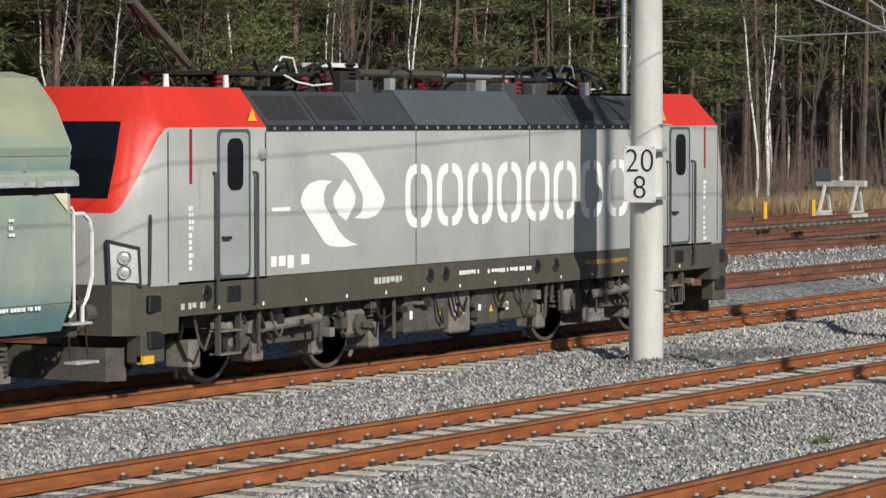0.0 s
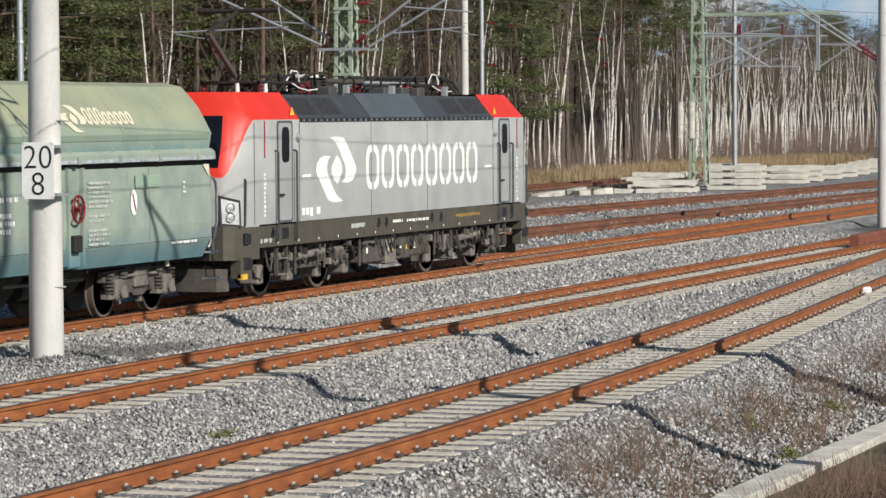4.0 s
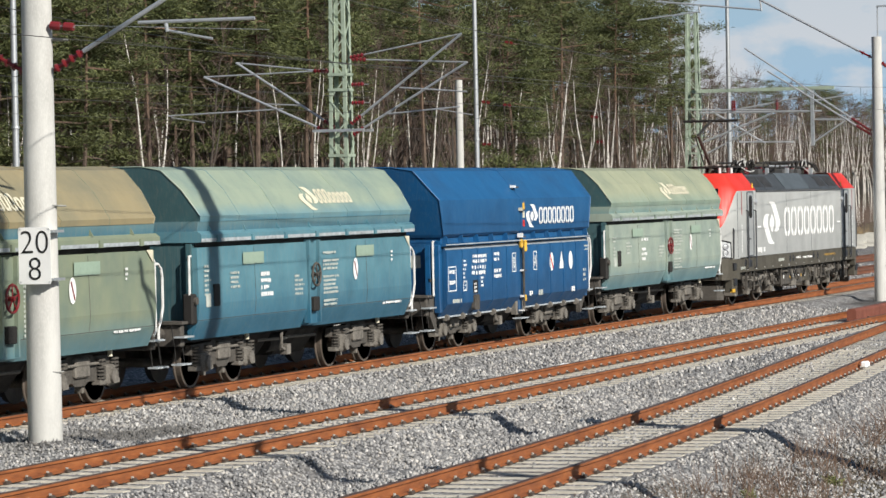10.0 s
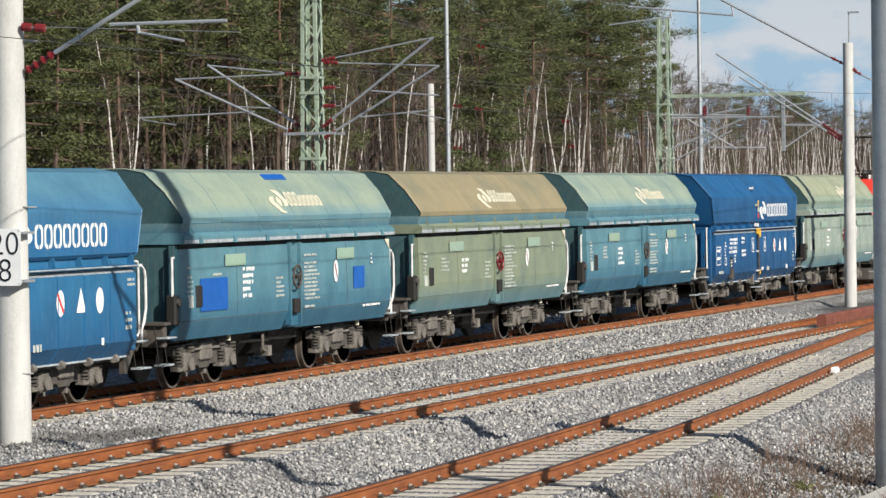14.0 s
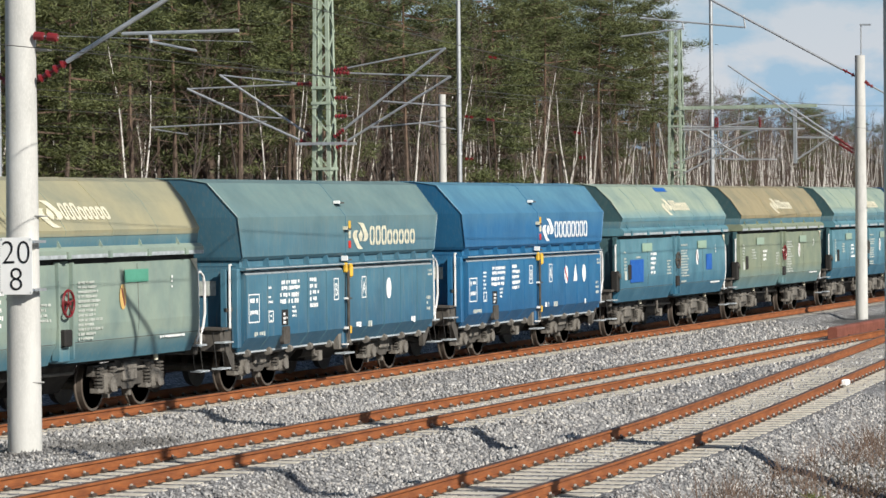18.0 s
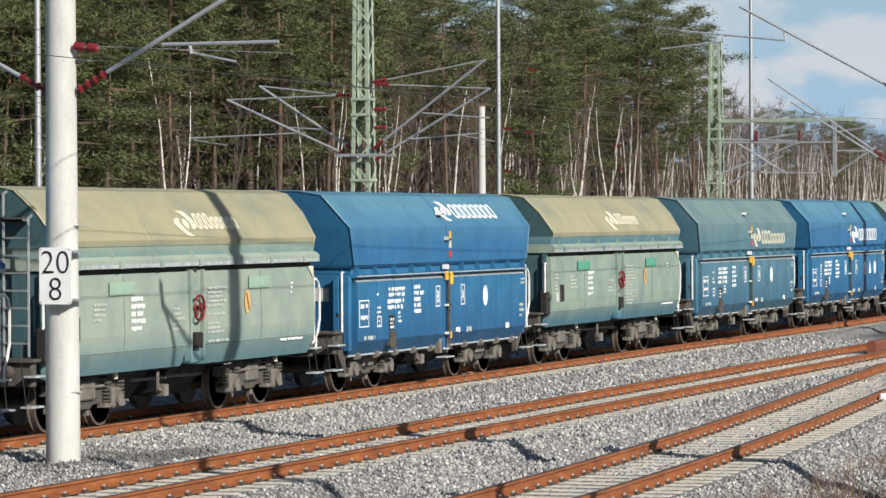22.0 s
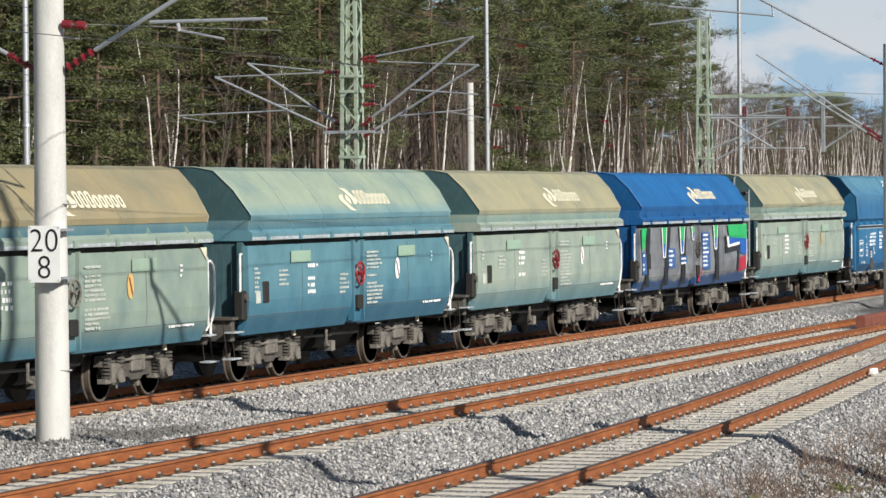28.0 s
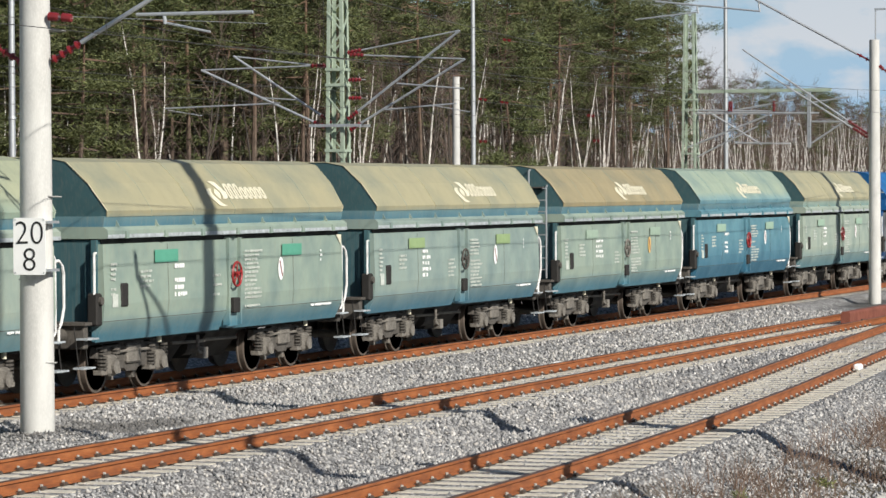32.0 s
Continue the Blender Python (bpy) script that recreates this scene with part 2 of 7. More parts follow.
M["loco_grey"] = faded_paint("loco_grey", srgb(160, 162, 160), srgb(172, 174, 171), 1.4, 3.3, rough=0.42, dust=(0.42, 0.41, 0.37, 1), dirt=0.35)
M["loco_roof"] = worn("roof_panel_grey", srgb(78, 85, 89), dark=0.78, rough=0.45, scale=1.5, bump=0.05)
M["loco_roof_dark"] = worn("roof_panel_dark_grey", srgb(62, 66, 69), dark=0.72, rough=0.5, scale=1.5, bump=0.05)
M["loco_dark"] = worn("frame_brown_grey", srgb(76, 72, 62), dark=0.72, rough=0.7, scale=2)
M["loco_top"] = worn("roof_deck", (0.06, 0.06, 0.06, 1), rough=0.7)
M["grille"] = worn("grille", (0.030, 0.028, 0.027, 1), rough=0.6, scale=5)
M["door_grey"] = worn("door_grey", srgb(152, 155, 155), dark=0.85, rough=0.4, scale=1.5, bump=0.05)
M["glass_dark"] = worn("tinted_glass", (0.006, 0.008, 0.012, 1), rough=0.06, bump=0.0)
M["under"] = worn("brake_dust_brown", (0.078, 0.070, 0.060, 1), dark=0.5, light=1.6, rough=0.85, scale=4, fine=30)
M["under_light"] = worn("bogie_dust", (0.175, 0.160, 0.138, 1), dark=0.5, light=1.5, rough=0.9, scale=3, fine=25)
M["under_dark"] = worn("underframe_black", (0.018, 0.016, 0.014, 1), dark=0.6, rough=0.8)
M["wheel"] = worn("wheel_steel", (0.17, 0.14, 0.11, 1), dark=0.6, rough=0.7, metal=0.3, scale=5)
M["tread"] = worn("wheel_tread", (0.13, 0.105, 0.085, 1), rough=0.6, metal=0.3)
M["chrome"] = worn("bright_steel", (0.62, 0.63, 0.64, 1), rough=0.3, metal=0.6)
M["handrail"] = worn("white_handrail", (0.74, 0.74, 0.72, 1), dark=0.75, rough=0.5, scale=5)
M["lens"] = worn("lamp_lens", (0.55, 0.57, 0.58, 1), rough=0.12)
M["bark_dark"] = worn("dark_bark", (0.070, 0.058, 0.048, 1), dark=0.6, rough=0.95, scale=2, fine=12, bump=0.5)
M["twig"] = worn("twig_brown", (0.118, 0.084, 0.068, 1), dark=0.7, rough=0.9, scale=0.5)
M["old_sleeper"] = worn("old_sleeper", (0.20, 0.175, 0.145, 1), dark=0.6, rough=0.9)
M["dry_grass"] = worn("dry_grass", (0.33, 0.245, 0.14, 1), dark=0.6, light=1.3, rough=0.9, scale=0.6)


def needle_material(name, a, b):
    m = Nodes(name, 0.7)
    g = m.add("NewGeometry")
    oi = m.add("ObjectInfo")
    col = m.ramp(g.outputs["Random Per Island"], [(0.0, a), (1.0, b)])
    col = m.mix(m.math("MULTIPLY", oi.outputs["Random"], 0.35), col, (0.10, 0.095, 0.03, 1))
    return m.base(col)


M["needles"] = needle_material("pine_needles", (0.026, 0.040, 0.014, 1), (0.125, 0.145, 0.045, 1))


def birch_material():
    m = Nodes("birch_bark", 0.8)
    v = m.coords("Object", (3, 3, 1))
    n = m.noise(m.coords("Object", (2, 2, 7)), 3.0, 4.0)
    col = m.mix(m.ramp(n, [(0.54, 0.0), (0.62, 1.0)]), (0.68, 0.65, 0.60, 1), (0.11, 0.095, 0.085, 1))
    m.bump(n, 0.3, 0.01)
    return m.base(col)


M["birch"] = birch_material()


def pine_bark_material():
    m = Nodes("pine_bark", 0.95)
    v = m.coords("Object")
    z = m.add("SeparateXYZ", Vector=v).outputs["Z"]
    h = m.add("MapRange", Value=z)
    h.inputs["From Min"].default_value, h.inputs["From Max"].default_value = 4.0, 10.0
    n = m.noise(m.coords("Object", (3, 3, 1)), 4.0, 5.0)
    low = m.ramp(n, [(0.3, (0.035, 0.027, 0.022, 1)), (0.7, (0.15, 0.115, 0.09, 1))])
    high = m.ramp(n, [(0.3, (0.07, 0.042, 0.028, 1)), (0.7, (0.19, 0.12, 0.078, 1))])
    m.bump(n, 0.5, 0.03)
    return m.base(m.mix(h.outputs["Result"], low, high))


M["bark_pine"] = pine_bark_material()


# ---------------------------------------------------------------- mesh helpers
def mesh_from(name, bm, mats, smooth=False):
    me = bpy.data.meshes.new(name)
    bm.normal_update()
    if smooth:
        for e in bm.edges:
            e.smooth = len(e.link_faces) == 2 and e.calc_face_angle(0) < radians(38)
    bm.to_mesh(me)
    bm.free()
    for m in mats if isinstance(mats, (list, tuple)) else [mats]:
        me.materials.append(M[m] if isinstance(m, str) else m)
    if smooth:
        for q in me.polygons:
            q.use_smooth = True
    return me


def part(name, bm, material, parent, label="", at=None, smooth=False):
    """Links a bmesh, or a mesh that is there already, as one mesh object under a thing or a part."""
    me = bm if isinstance(bm, bpy.types.Mesh) else mesh_from(name, bm, material, smooth)
    ob = new(name, me)
    ob.parent = parent
    if at is not None:
        ob.matrix_basis = at if isinstance(at, Matrix) else Matrix.Translation(at)
    return tagged(ob, label) if label else ob


def thing(name, at, label, category, group="", kind=""):
    ob = new(name)
    ob.empty_display_size = 0.2
    ob.matrix_basis = at if isinstance(at, Matrix) else Matrix.Translation(at)
    return tagged(ob, label, category, group, kind)


def box(bm, x0, x1, y0, y1, z0, z1, mi=0, bevel=0.0):
    v = [bm.verts.new(p) for p in ((x0, y0, z0), (x1, y0, z0), (x1, y1, z0), (x0, y1, z0), (x0, y0, z1), (x1, y0, z1), (x1, y1, z1), (x0, y1, z1))]
    fs = [bm.faces.new([v[i] for i in q]) for q in ((3, 2, 1, 0), (4, 5, 6, 7), (0, 1, 5, 4), (1, 2, 6, 5), (2, 3, 7, 6), (3, 0, 4, 7))]
    for q in fs:
        q.material_index = mi
    if bevel:
        es = list({e for q in fs for e in q.edges})
        bmesh.ops.bevel(bm, geom=es, offset=bevel, segments=1, affect="EDGES", clamp_overlap=True)
    return bm


def tube(bm, p0, p1, r0, r1=None, seg=8, mi=0, caps=True):
    p0, p1 = Vector(p0), Vector(p1)
    r1 = r0 if r1 is None else r1
    d = (p1 - p0).normalized()
    a = d.orthogonal().normalized()
    b = d.cross(a)
    ring = []
    for p, r in ((p0, r0), (p1, r1)):
        ring.append([bm.verts.new(p + (a * math.cos(k * math.tau / seg) + b * math.sin(k * math.tau / seg)) * r) for k in range(seg)])
    for k in range(seg):
        bm.faces.new((ring[0][k], ring[0][(k + 1) % seg], ring[1][(k + 1) % seg], ring[1][k])).material_index = mi
    if caps:
        bm.faces.new(ring[0][::-1]).material_index = mi
        bm.faces.new(ring[1]).material_index = mi
    return bm


def pipe(bm, pts, r, seg=6, mi=0):
    for a, b in zip(pts, pts[1:]):
        tube(bm, a, b, r, r, seg, mi)
    return bm


def prism(bm, pts, x0, x1, mi=0, axis="x"):
    """Extrudes the outline pts, (y, z) along x or (x, z) along y or (x, y) along z."""
    def place(p, u):
        return (u, p[0], p[1]) if axis == "x" else (p[0], u, p[1]) if axis == "y" else (p[0], p[1], u)
    a = [bm.verts.new(place(p, x0)) for p in pts]
    b = [bm.verts.new(place(p, x1)) for p in pts]
    n = len(pts)
    fs = [bm.faces.new((a[i], a[(i + 1) % n], b[(i + 1) % n], b[i])) for i in range(n)]
    fs += [bm.faces.new(a[::-1]), bm.faces.new(b)]
    for q in fs:
        q.material_index = mi
    bmesh.ops.recalc_face_normals(bm, faces=fs)
    return bm


def lathe(bm, prof, centre=(0, 0, 0), axis="y", seg=24, mi=0):
    """Turns (radius, along) round an axis."""
    rings = []
    for r, u in prof:
        ring = []
        for k in range(seg):
            c, s = math.cos(k * math.tau / seg) * r, math.sin(k * math.tau / seg) * r
            p = (c, u, s) if axis == "y" else (c, s, u) if axis == "z" else (u, c, s)
            ring.append(bm.verts.new(Vector(p) + Vector(centre)))
        rings.append(ring)
    fs = []
    for a, b in zip(rings, rings[1:]):
        for k in range(seg):
            fs.append(bm.faces.new((a[k], a[(k + 1) % seg], b[(k + 1) % seg], b[k])))
    fs += [bm.faces.new(rings[0][::-1]), bm.faces.new(rings[-1])]
    for q in fs:
        q.material_index = mi
    bmesh.ops.recalc_face_normals(bm, faces=fs)
    return bm


def plate(bm, pts, y, thick=0.004, mi=0):
    """A flat plate in the x-z plane whose face is at y and which looks towards -y."""
    return prism(bm, pts, y, y + thick, mi, axis="y")


def rect(x0, x1, z0, z1, r=0.0, n=4):
    if not r:
        return [(x0, z0), (x1, z0), (x1, z1), (x0, z1)]
    out = []
    for cx, cz, a in ((x1 - r, z0 + r, -90), (x1 - r, z1 - r, 0), (x0 + r, z1 - r, 90), (x0 + r, z0 + r, 180)):
        out += [(cx + r * math.cos(radians(a + 90 * k / n)), cz + r * math.sin(radians(a + 90 * k / n))) for k in range(n + 1)]
    return out


B = bmesh.new
# ---------------------------------------------------------------- ground and tracks
def t0(x):
    return 30.35 - 0.026 * (x - 72)


def t00(x):
    return max(33.2, 37.05 - 0.068 * (x - 88))


def smooth(a, b, v):
    u = min(1.0, max(0.0, (v - a) / (b - a)))
    return u * u * (3 - 2 * u)


def ground_z(x, y):
    d = min(abs(y - T1), abs(y - T2), abs(y - t3(x)), abs(y - t0(x)), abs(y - t00(x)))
    floor = -0.36 if y > 20 else -0.46
    bed = -0.197
    z = bed + (floor - bed) * smooth(1.6, 2.25, d)
    if y < 11.2:
        z -= 0.30 * smooth(11.0, 9.2, y)
    z += 0.20 * math.exp(-((x - 44.8) ** 2 + (y - 21.9) ** 2) / 1.6)
    if y > 50:
        z += 0.5 * smooth(50, 60, y)
    return z


def on_bed(x, y):
    return min(abs(y - T1), abs(y - T2), abs(y - t3(x))) < 1.45


def grid_lines(spans):
    out = []
    for a, b, step in spans:
        n = max(1, round((b - a) / step))
        out += [a + (b - a) * i / n for i in range(n)]
    return out + [spans[-1][1]]


def build_ground():
    xs = grid_lines([(-900, -60, 120), (-60, 18, 6), (18, 70, 0.35), (70, 130, 0.8), (130, 330, 5), (330, 2400, 150)])
    ys = grid_lines([(-900, -40, 120), (-40, 6, 3), (6, 27, 0.14), (27, 40, 0.35), (40, 75, 2), (75, 1500, 120)])
    vs = []
    for x in xs:
        for y in ys:
            z = ground_z(x, y)
            if 15 < x < 135 and 6 < y < 41:
                rough = 0.007 if on_bed(x, y) else 0.030
                z += rough * (noise.noise((x * 1.3, y * 1.3, 0)) + 0.6 * noise.noise((x * 4.1, y * 4.1, 3)))
            vs.append((x, y, z))
    n = len(ys)
    fs = [(i * n + j, (i + 1) * n + j, (i + 1) * n + j + 1, i * n + j + 1) for i in range(len(xs) - 1) for j in range(n - 1)]
    me = bpy.data.meshes.new("ground")
    me.from_pydata(vs, [], fs)
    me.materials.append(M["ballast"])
    me.shade_smooth()
    return tagged(new("ground", me), "grey crushed-stone ballast running out into earth with dry grass", "ground", kind="structure")


ground = build_ground()

RAIL = [(-0.075, -0.172), (0.075, -0.172), (0.075, -0.160), (0.012, -0.140), (0.009, -0.050), (0.036, -0.040), (0.036, -0.008), (0.028, 0.0), (-0.028, 0.0), (-0.036, -0.008), (-0.036, -0.040), (-0.009, -0.050), (-0.012, -0.140), (-0.075, -0.160)]


def sweep(bm, prof, line, tops=()):
    """Sweeps the outline (across, up) along a plan line of (x, y)."""
    rings = []
    for i, (x, y) in enumerate(line):
        a, b = line[max(0, i - 1)], line[min(len(line) - 1, i + 1)]
        d = Vector((b[0] - a[0], b[1] - a[1])).normalized()
        rings.append([bm.verts.new((x - d.y * u, y + d.x * u, z)) for u, z in prof])
    n = len(prof)
    for a, b in zip(rings, rings[1:]):
        for k in range(n):
            q = bm.faces.new((a[k], b[k], b[(k + 1) % n], a[(k + 1) % n]))
            q.material_index = 1 if k in tops else 0
    bm.faces.new(rings[0])
    bm.faces.new(rings[-1][::-1])
    bmesh.ops.recalc_face_normals(bm, faces=bm.faces[:])
    return bm


def sleeper_mesh(length=2.6):
    bm = B()
    h = length / 2
    for a, b, z in ((-h, -0.42, 0.0), (-0.42, 0.42, -0.004), (0.42, h, 0.0)):
        w = 0.112 if z == 0 else 0.104
        v = [bm.verts.new(p) for p in ((-w - 0.03, a, -0.21), (w + 0.03, a, -0.21), (w + 0.03, b, -0.21), (-w - 0.03, b, -0.21),
                                       (-w, a, z - 0.01), (w, a, z - 0.01), (w, b, z - 0.01), (-w, b, z - 0.01))]
        for q in ((4, 5, 6, 7), (0, 1, 5, 4), (1, 2, 6, 5), (2, 3, 7, 6), (3, 0, 4, 7)):
            bm.faces.new([v[i] for i in q])
    return mesh_from("sleeper", bm, "sleeper")


def clip_mesh():
    bm = B()
    box(bm, -0.075, 0.075, -0.035, 0.035, 0.0, 0.022, 0)
    tube(bm, (-0.06, 0.015, 0.03), (0.06, 0.015, 0.03), 0.014, seg=5)
    tube(bm, (0, -0.01, 0.02), (0, -0.01, 0.062), 0.021, seg=6, mi=1)
    return mesh_from("rail_clip", bm, ["clip", "clip_pad"])


SLEEPER, CLIP = sleeper_mesh(), clip_mesh()


def track(name, middle, x0, x1, label, s0=None, s1=None, joined=True, step=4.0, steel="rail"):
    """Two rails on concrete sleepers 0.6 m apart; those from s0 to s1 are pieces of their own, with their clips."""
    root = thing(name, (0, 0, 0), label, "railway track", kind="structure")
    n = max(1, int((x1 - x0) / step))
    line = [(x0 + (x1 - x0) * i / n, middle(x0 + (x1 - x0) * i / n)) for i in range(n + 1)]
    for off in (-0.7535, 0.7535):
        pts = []
        for i, (x, y) in enumerate(line):
            a, b = line[max(0, i - 1)], line[min(n, i + 1)]
            d = Vector((b[0] - a[0], b[1] - a[1])).normalized()
            pts.append((x - d.y * off, y + d.x * off))
        part("rail", sweep(B(), RAIL, pts, tops=(6, 7, 8)), [steel, "rail_top"], root, "rust-coloured steel rail with a dull brown head")
    rest = B()
    k = int(math.ceil((x0 + 0.3) / 0.6))
    while k * 0.6 < x1 - 0.2:
        x = k * 0.6 + 0.22
        k += 1
        y = middle(x)
        turn = math.atan2(middle(x + 0.5) - middle(x - 0.5), 1.0)
        jit = noise.noise((x * 7.7, y, 0)) * 0.012
        if s0 is not None and s0 <= x <= s1:
            sl = part("sleeper", SLEEPER, None, root, at=pose(x + jit, y, -0.172, 0, 0, math.degrees(turn)))
            for c in (-0.7535, 0.7535):
                for s in (-1, 1):
                    part("rail_clip", CLIP, None, sl, at=pose(0, c + s * 0.088, 0.0, 0, 0, 0 if s > 0 else 180))
        elif joined:
            box(rest, x - 0.12, x + 0.12, y - 1.3, y + 1.3, -0.3, -0.195 if s0 is not None else -0.225)
    if rest.verts:
        tagged(part("sleepers", rest, "sleeper" if s0 is not None else "old_sleeper", root), kind="stuff")
    else:
        rest.free()
    return root


track("track_1", lambda x: T1, -20, 420, "straight railway track with rust-orange rails on pale concrete sleepers", 38, 92, step=20)
track("track_2", lambda x: T2, -20, 420, "straight railway track with rust-orange rails on pale concrete sleepers", 27, 86, step=20)
track("track_3", t3, -20, 100.5, "curving railway track that joins its neighbour at a turnout", 27, 72, step=1.5)
track("track_4", t0, -20, 420, "railway track with rusty rails behind the train", step=8, steel="rail_old")
track("track_5", t00, -20, 420, "far railway track with rusty rails on ballast", step=8, steel="rail_old")
track("siding_1", lambda x: 41.6, 40, 112, "rusty siding track beside dry grass", step=10, steel="rail_old")
track("siding_2", lambda x: 47.8, 98, 180, "rusty siding track that ends at a buffer stop", step=10, steel="rail_old")


def turnout_parts():
    cover = thing("point_rod_cover", (0, 0, 0), "long rust-brown steel cover between turnout rails", "rail cover")
    part("cover", prism(B(), [(18.52, -0.16), (18.78, -0.16), (18.78, 0.10), (18.74, 0.15), (18.56, 0.15), (18.52, 0.10)], 86.6, 104.0), "rail_brown", cover)
    for x in (88, 92, 96, 100):
        part("bracket", box(B(), x, x + 0.12, 18.48, 18.82, -0.2, -0.1), "clip", cover)


M["rail_brown"] = worn("cover_brown", (0.20, 0.06, 0.035, 1), rough=0.7, scale=2)
turnout_parts()


def gravel(name, count, x0, x1, y0, y1, size, seed):
    """Loose crushed stones lying on the beds, as one mesh."""
    rng = np.random.default_rng(seed)
    base = np.array([(1, 0, 0), (-1, 0, 0), (0, 1, 0), (0, -1, 0), (0, 0, 1), (0, 0, -1)], float)
    tri = np.array([(0, 2, 4), (2, 1, 4), (1, 3, 4), (3, 0, 4), (2, 0, 5), (1, 2, 5), (3, 1, 5), (0, 3, 5)])
    u = rng.random(count)
    x = x0 + (x1 - x0) * u ** 1.35
    y = y0 + (y1 - y0) * rng.random(count)
    keep = np.ones(count, bool)
    zz = np.zeros(count)
    small = np.random.default_rng(seed + 50).random(count)
    for i in range(count):
        xi, yi = x[i], y[i]
        z = ground_z(xi, yi)
        c = t3(xi)
        for m in (T1, T2, c):
            d = abs(yi - m)
            if d < 1.32:
                s = (xi - 0.22) / 0.6
                if abs(s - round(s)) < 0.21 or abs(d - 0.7535) < 0.1:
                    keep[i] = False
        if yi < 9.7 and small[i] < 0.75 * smooth(9.7, 8.8, yi):
            keep[i] = False
        zz[i] = z - (0.034 if on_bed(xi, yi) and xi > 20 else 0.0)
    x, y, zz = x[keep], y[keep], zz[keep]
    n = len(x)
    sz = size * (0.55 + 0.9 * rng.random(n))
    jit = base[None] * (0.62 + 0.55 * rng.random((n, 6, 1))) + (rng.random((n, 6, 3)) - 0.5) * 0.55
    ang = rng.random(n) * math.tau
    ca, sa = np.cos(ang), np.sin(ang)
    v = jit * np.stack([sz, sz * 0.75, sz * 0.62], 1)[:, None, :]
    vx = v[..., 0] * ca[:, None] - v[..., 2] * sa[:, None]
    vz = v[..., 0] * sa[:, None] + v[..., 2] * ca[:, None]
    v = np.stack([vx + x[:, None], v[..., 1] + y[:, None], vz + zz[:, None] + (sz * 0.3)[:, None]], 2).reshape(-1, 3)
    f = (tri[None] + (np.arange(n) * 6)[:, None, None]).reshape(-1)
    me = bpy.data.meshes.new(name)
    me.vertices.add(len(v))
    me.vertices.foreach_set("co", v.ravel())
    me.loops.add(len(f))
    me.loops.foreach_set("vertex_index", f)
    me.polygons.add(len(f) // 3)
    me.polygons.foreach_set("loop_start", np.arange(0, len(f), 3))
    me.materials.append(M["stone"])
    me.update(calc_edges=True)
    return tagged(new("ballast_stones", me), "loose grey crushed stones of the track beds", "ballast", kind="stuff")


# ---------------------------------------------------------------- poles and masts
def round_pole(name, x, y, z0, z1, r0, r1, label, rings=True, group="concrete poles"):
    p = thing(name, (x, y, z0), label, "pole", group)
    bm = B()
    n = 12
    prof = [(r0 + (r1 - r0) * i / n, (z1 - z0) * i / n - (0.4 if i == 0 else 0)) for i in range(n + 1)]
    lathe(bm, prof, axis="z", seg=28)
    part("shaft", bm, "concrete", p, smooth=True)
    if rings:
        for k, z in enumerate((1.1, 2.35, 3.6, 4.85, 6.1)):
            r = r0 + (r1 - r0) * z / (z1 - z0) + 0.003
            bm = B()
            lathe(bm, [(r - 0.002, z), (r, z + 0.004), (r, z + 0.014), (r - 0.002, z + 0.018)], axis="z", seg=28)
            part("seam", bm, "joint_grey", p, at=pose(0, 0, 0, 1.5 * (-1) ** k, 2.0, 0))
    return p


M["joint_grey"] = worn("pole_seam", (0.36, 0.36, 0.34, 1), rough=0.8)


def insulator(bm, a, b, r=0.06, n=4):
    """A ribbed red insulator between two points."""
    a, b = Vector(a), Vector(b)
    tube(bm, a, b, r * 0.45, seg=8)
    for i in range(n):
        c = a.lerp(b, (i + 0.5) / n)
        d = (b - a).normalized() * 0.018
        tube(bm, c - d, c + d, r, r * 0.8, seg=10)
    return bm


def arm(parent, a, b, r, mat="alu", ins=None, name="arm_tube"):
    """A tube from a to b; ins: metres of red insulator at its start."""
    a, b = Vector(a), Vector(b)
    if ins:
        c = a + (b - a).normalized() * ins
        part("insulator", insulator(B(), a, c, 0.07), "insulator", parent, "ribbed dark red insulator")
        a = c
    bm = tube(B(), a, b, r, seg=8)
    return part(name, bm, mat, parent)


def main_pole():
    p = round_pole("catenary_pole", 44.78, 22.0, -0.22, 10.6, 0.262, 0.205, "tall smooth grey concrete catenary pole in ballast")
    # kilometre board on its brackets
    s = thing("kilometre_board", (44.40, 21.925, 2.64), "white kilometre board with black numbers clamped to a concrete pole", "sign")
    bm = B()
    prism(bm, rect(-0.265, 0.265, -0.425, 0.425, 0.03), -0.006, 0.0)
    part("board", bm, "sign_white", s)
    for z in (-0.36, 0.36):
        part("clamp", box(B(), 0.001, 0.40, -0.30, 0.28, z - 0.02, z + 0.02), "galv", s)
    for txt, z, size in (("20", 0.035, 0.50), ("8", -0.365, 0.50)):
        cu = bpy.data.curves.new("digits", "FONT")
        cu.body, cu.size, cu.align_x, cu.extrude, cu.space_character = txt, size, "CENTER", 0.002, 1.02
        cu.offset = -0.007
        tmp = bpy.data.objects.new("tmp", cu)
        me = bpy.data.meshes.new_from_object(tmp)
        bpy.data.objects.remove(tmp)
        me.materials.clear()
        me.materials.append(M["black"])
        part("numeral", me, None, s, "black numeral", at=pose(-0.010, 0, z, 90, 0, -90) @ Matrix.Diagonal((0.98, 1, 1, 1)))
    for y in (-0.235, 0.235):
        for z in (-0.395, 0.395):
            part("bolt", tube(B(), (-0.012, y, z), (0.0, y, z), 0.012, seg=8), "galv", s)
    return p


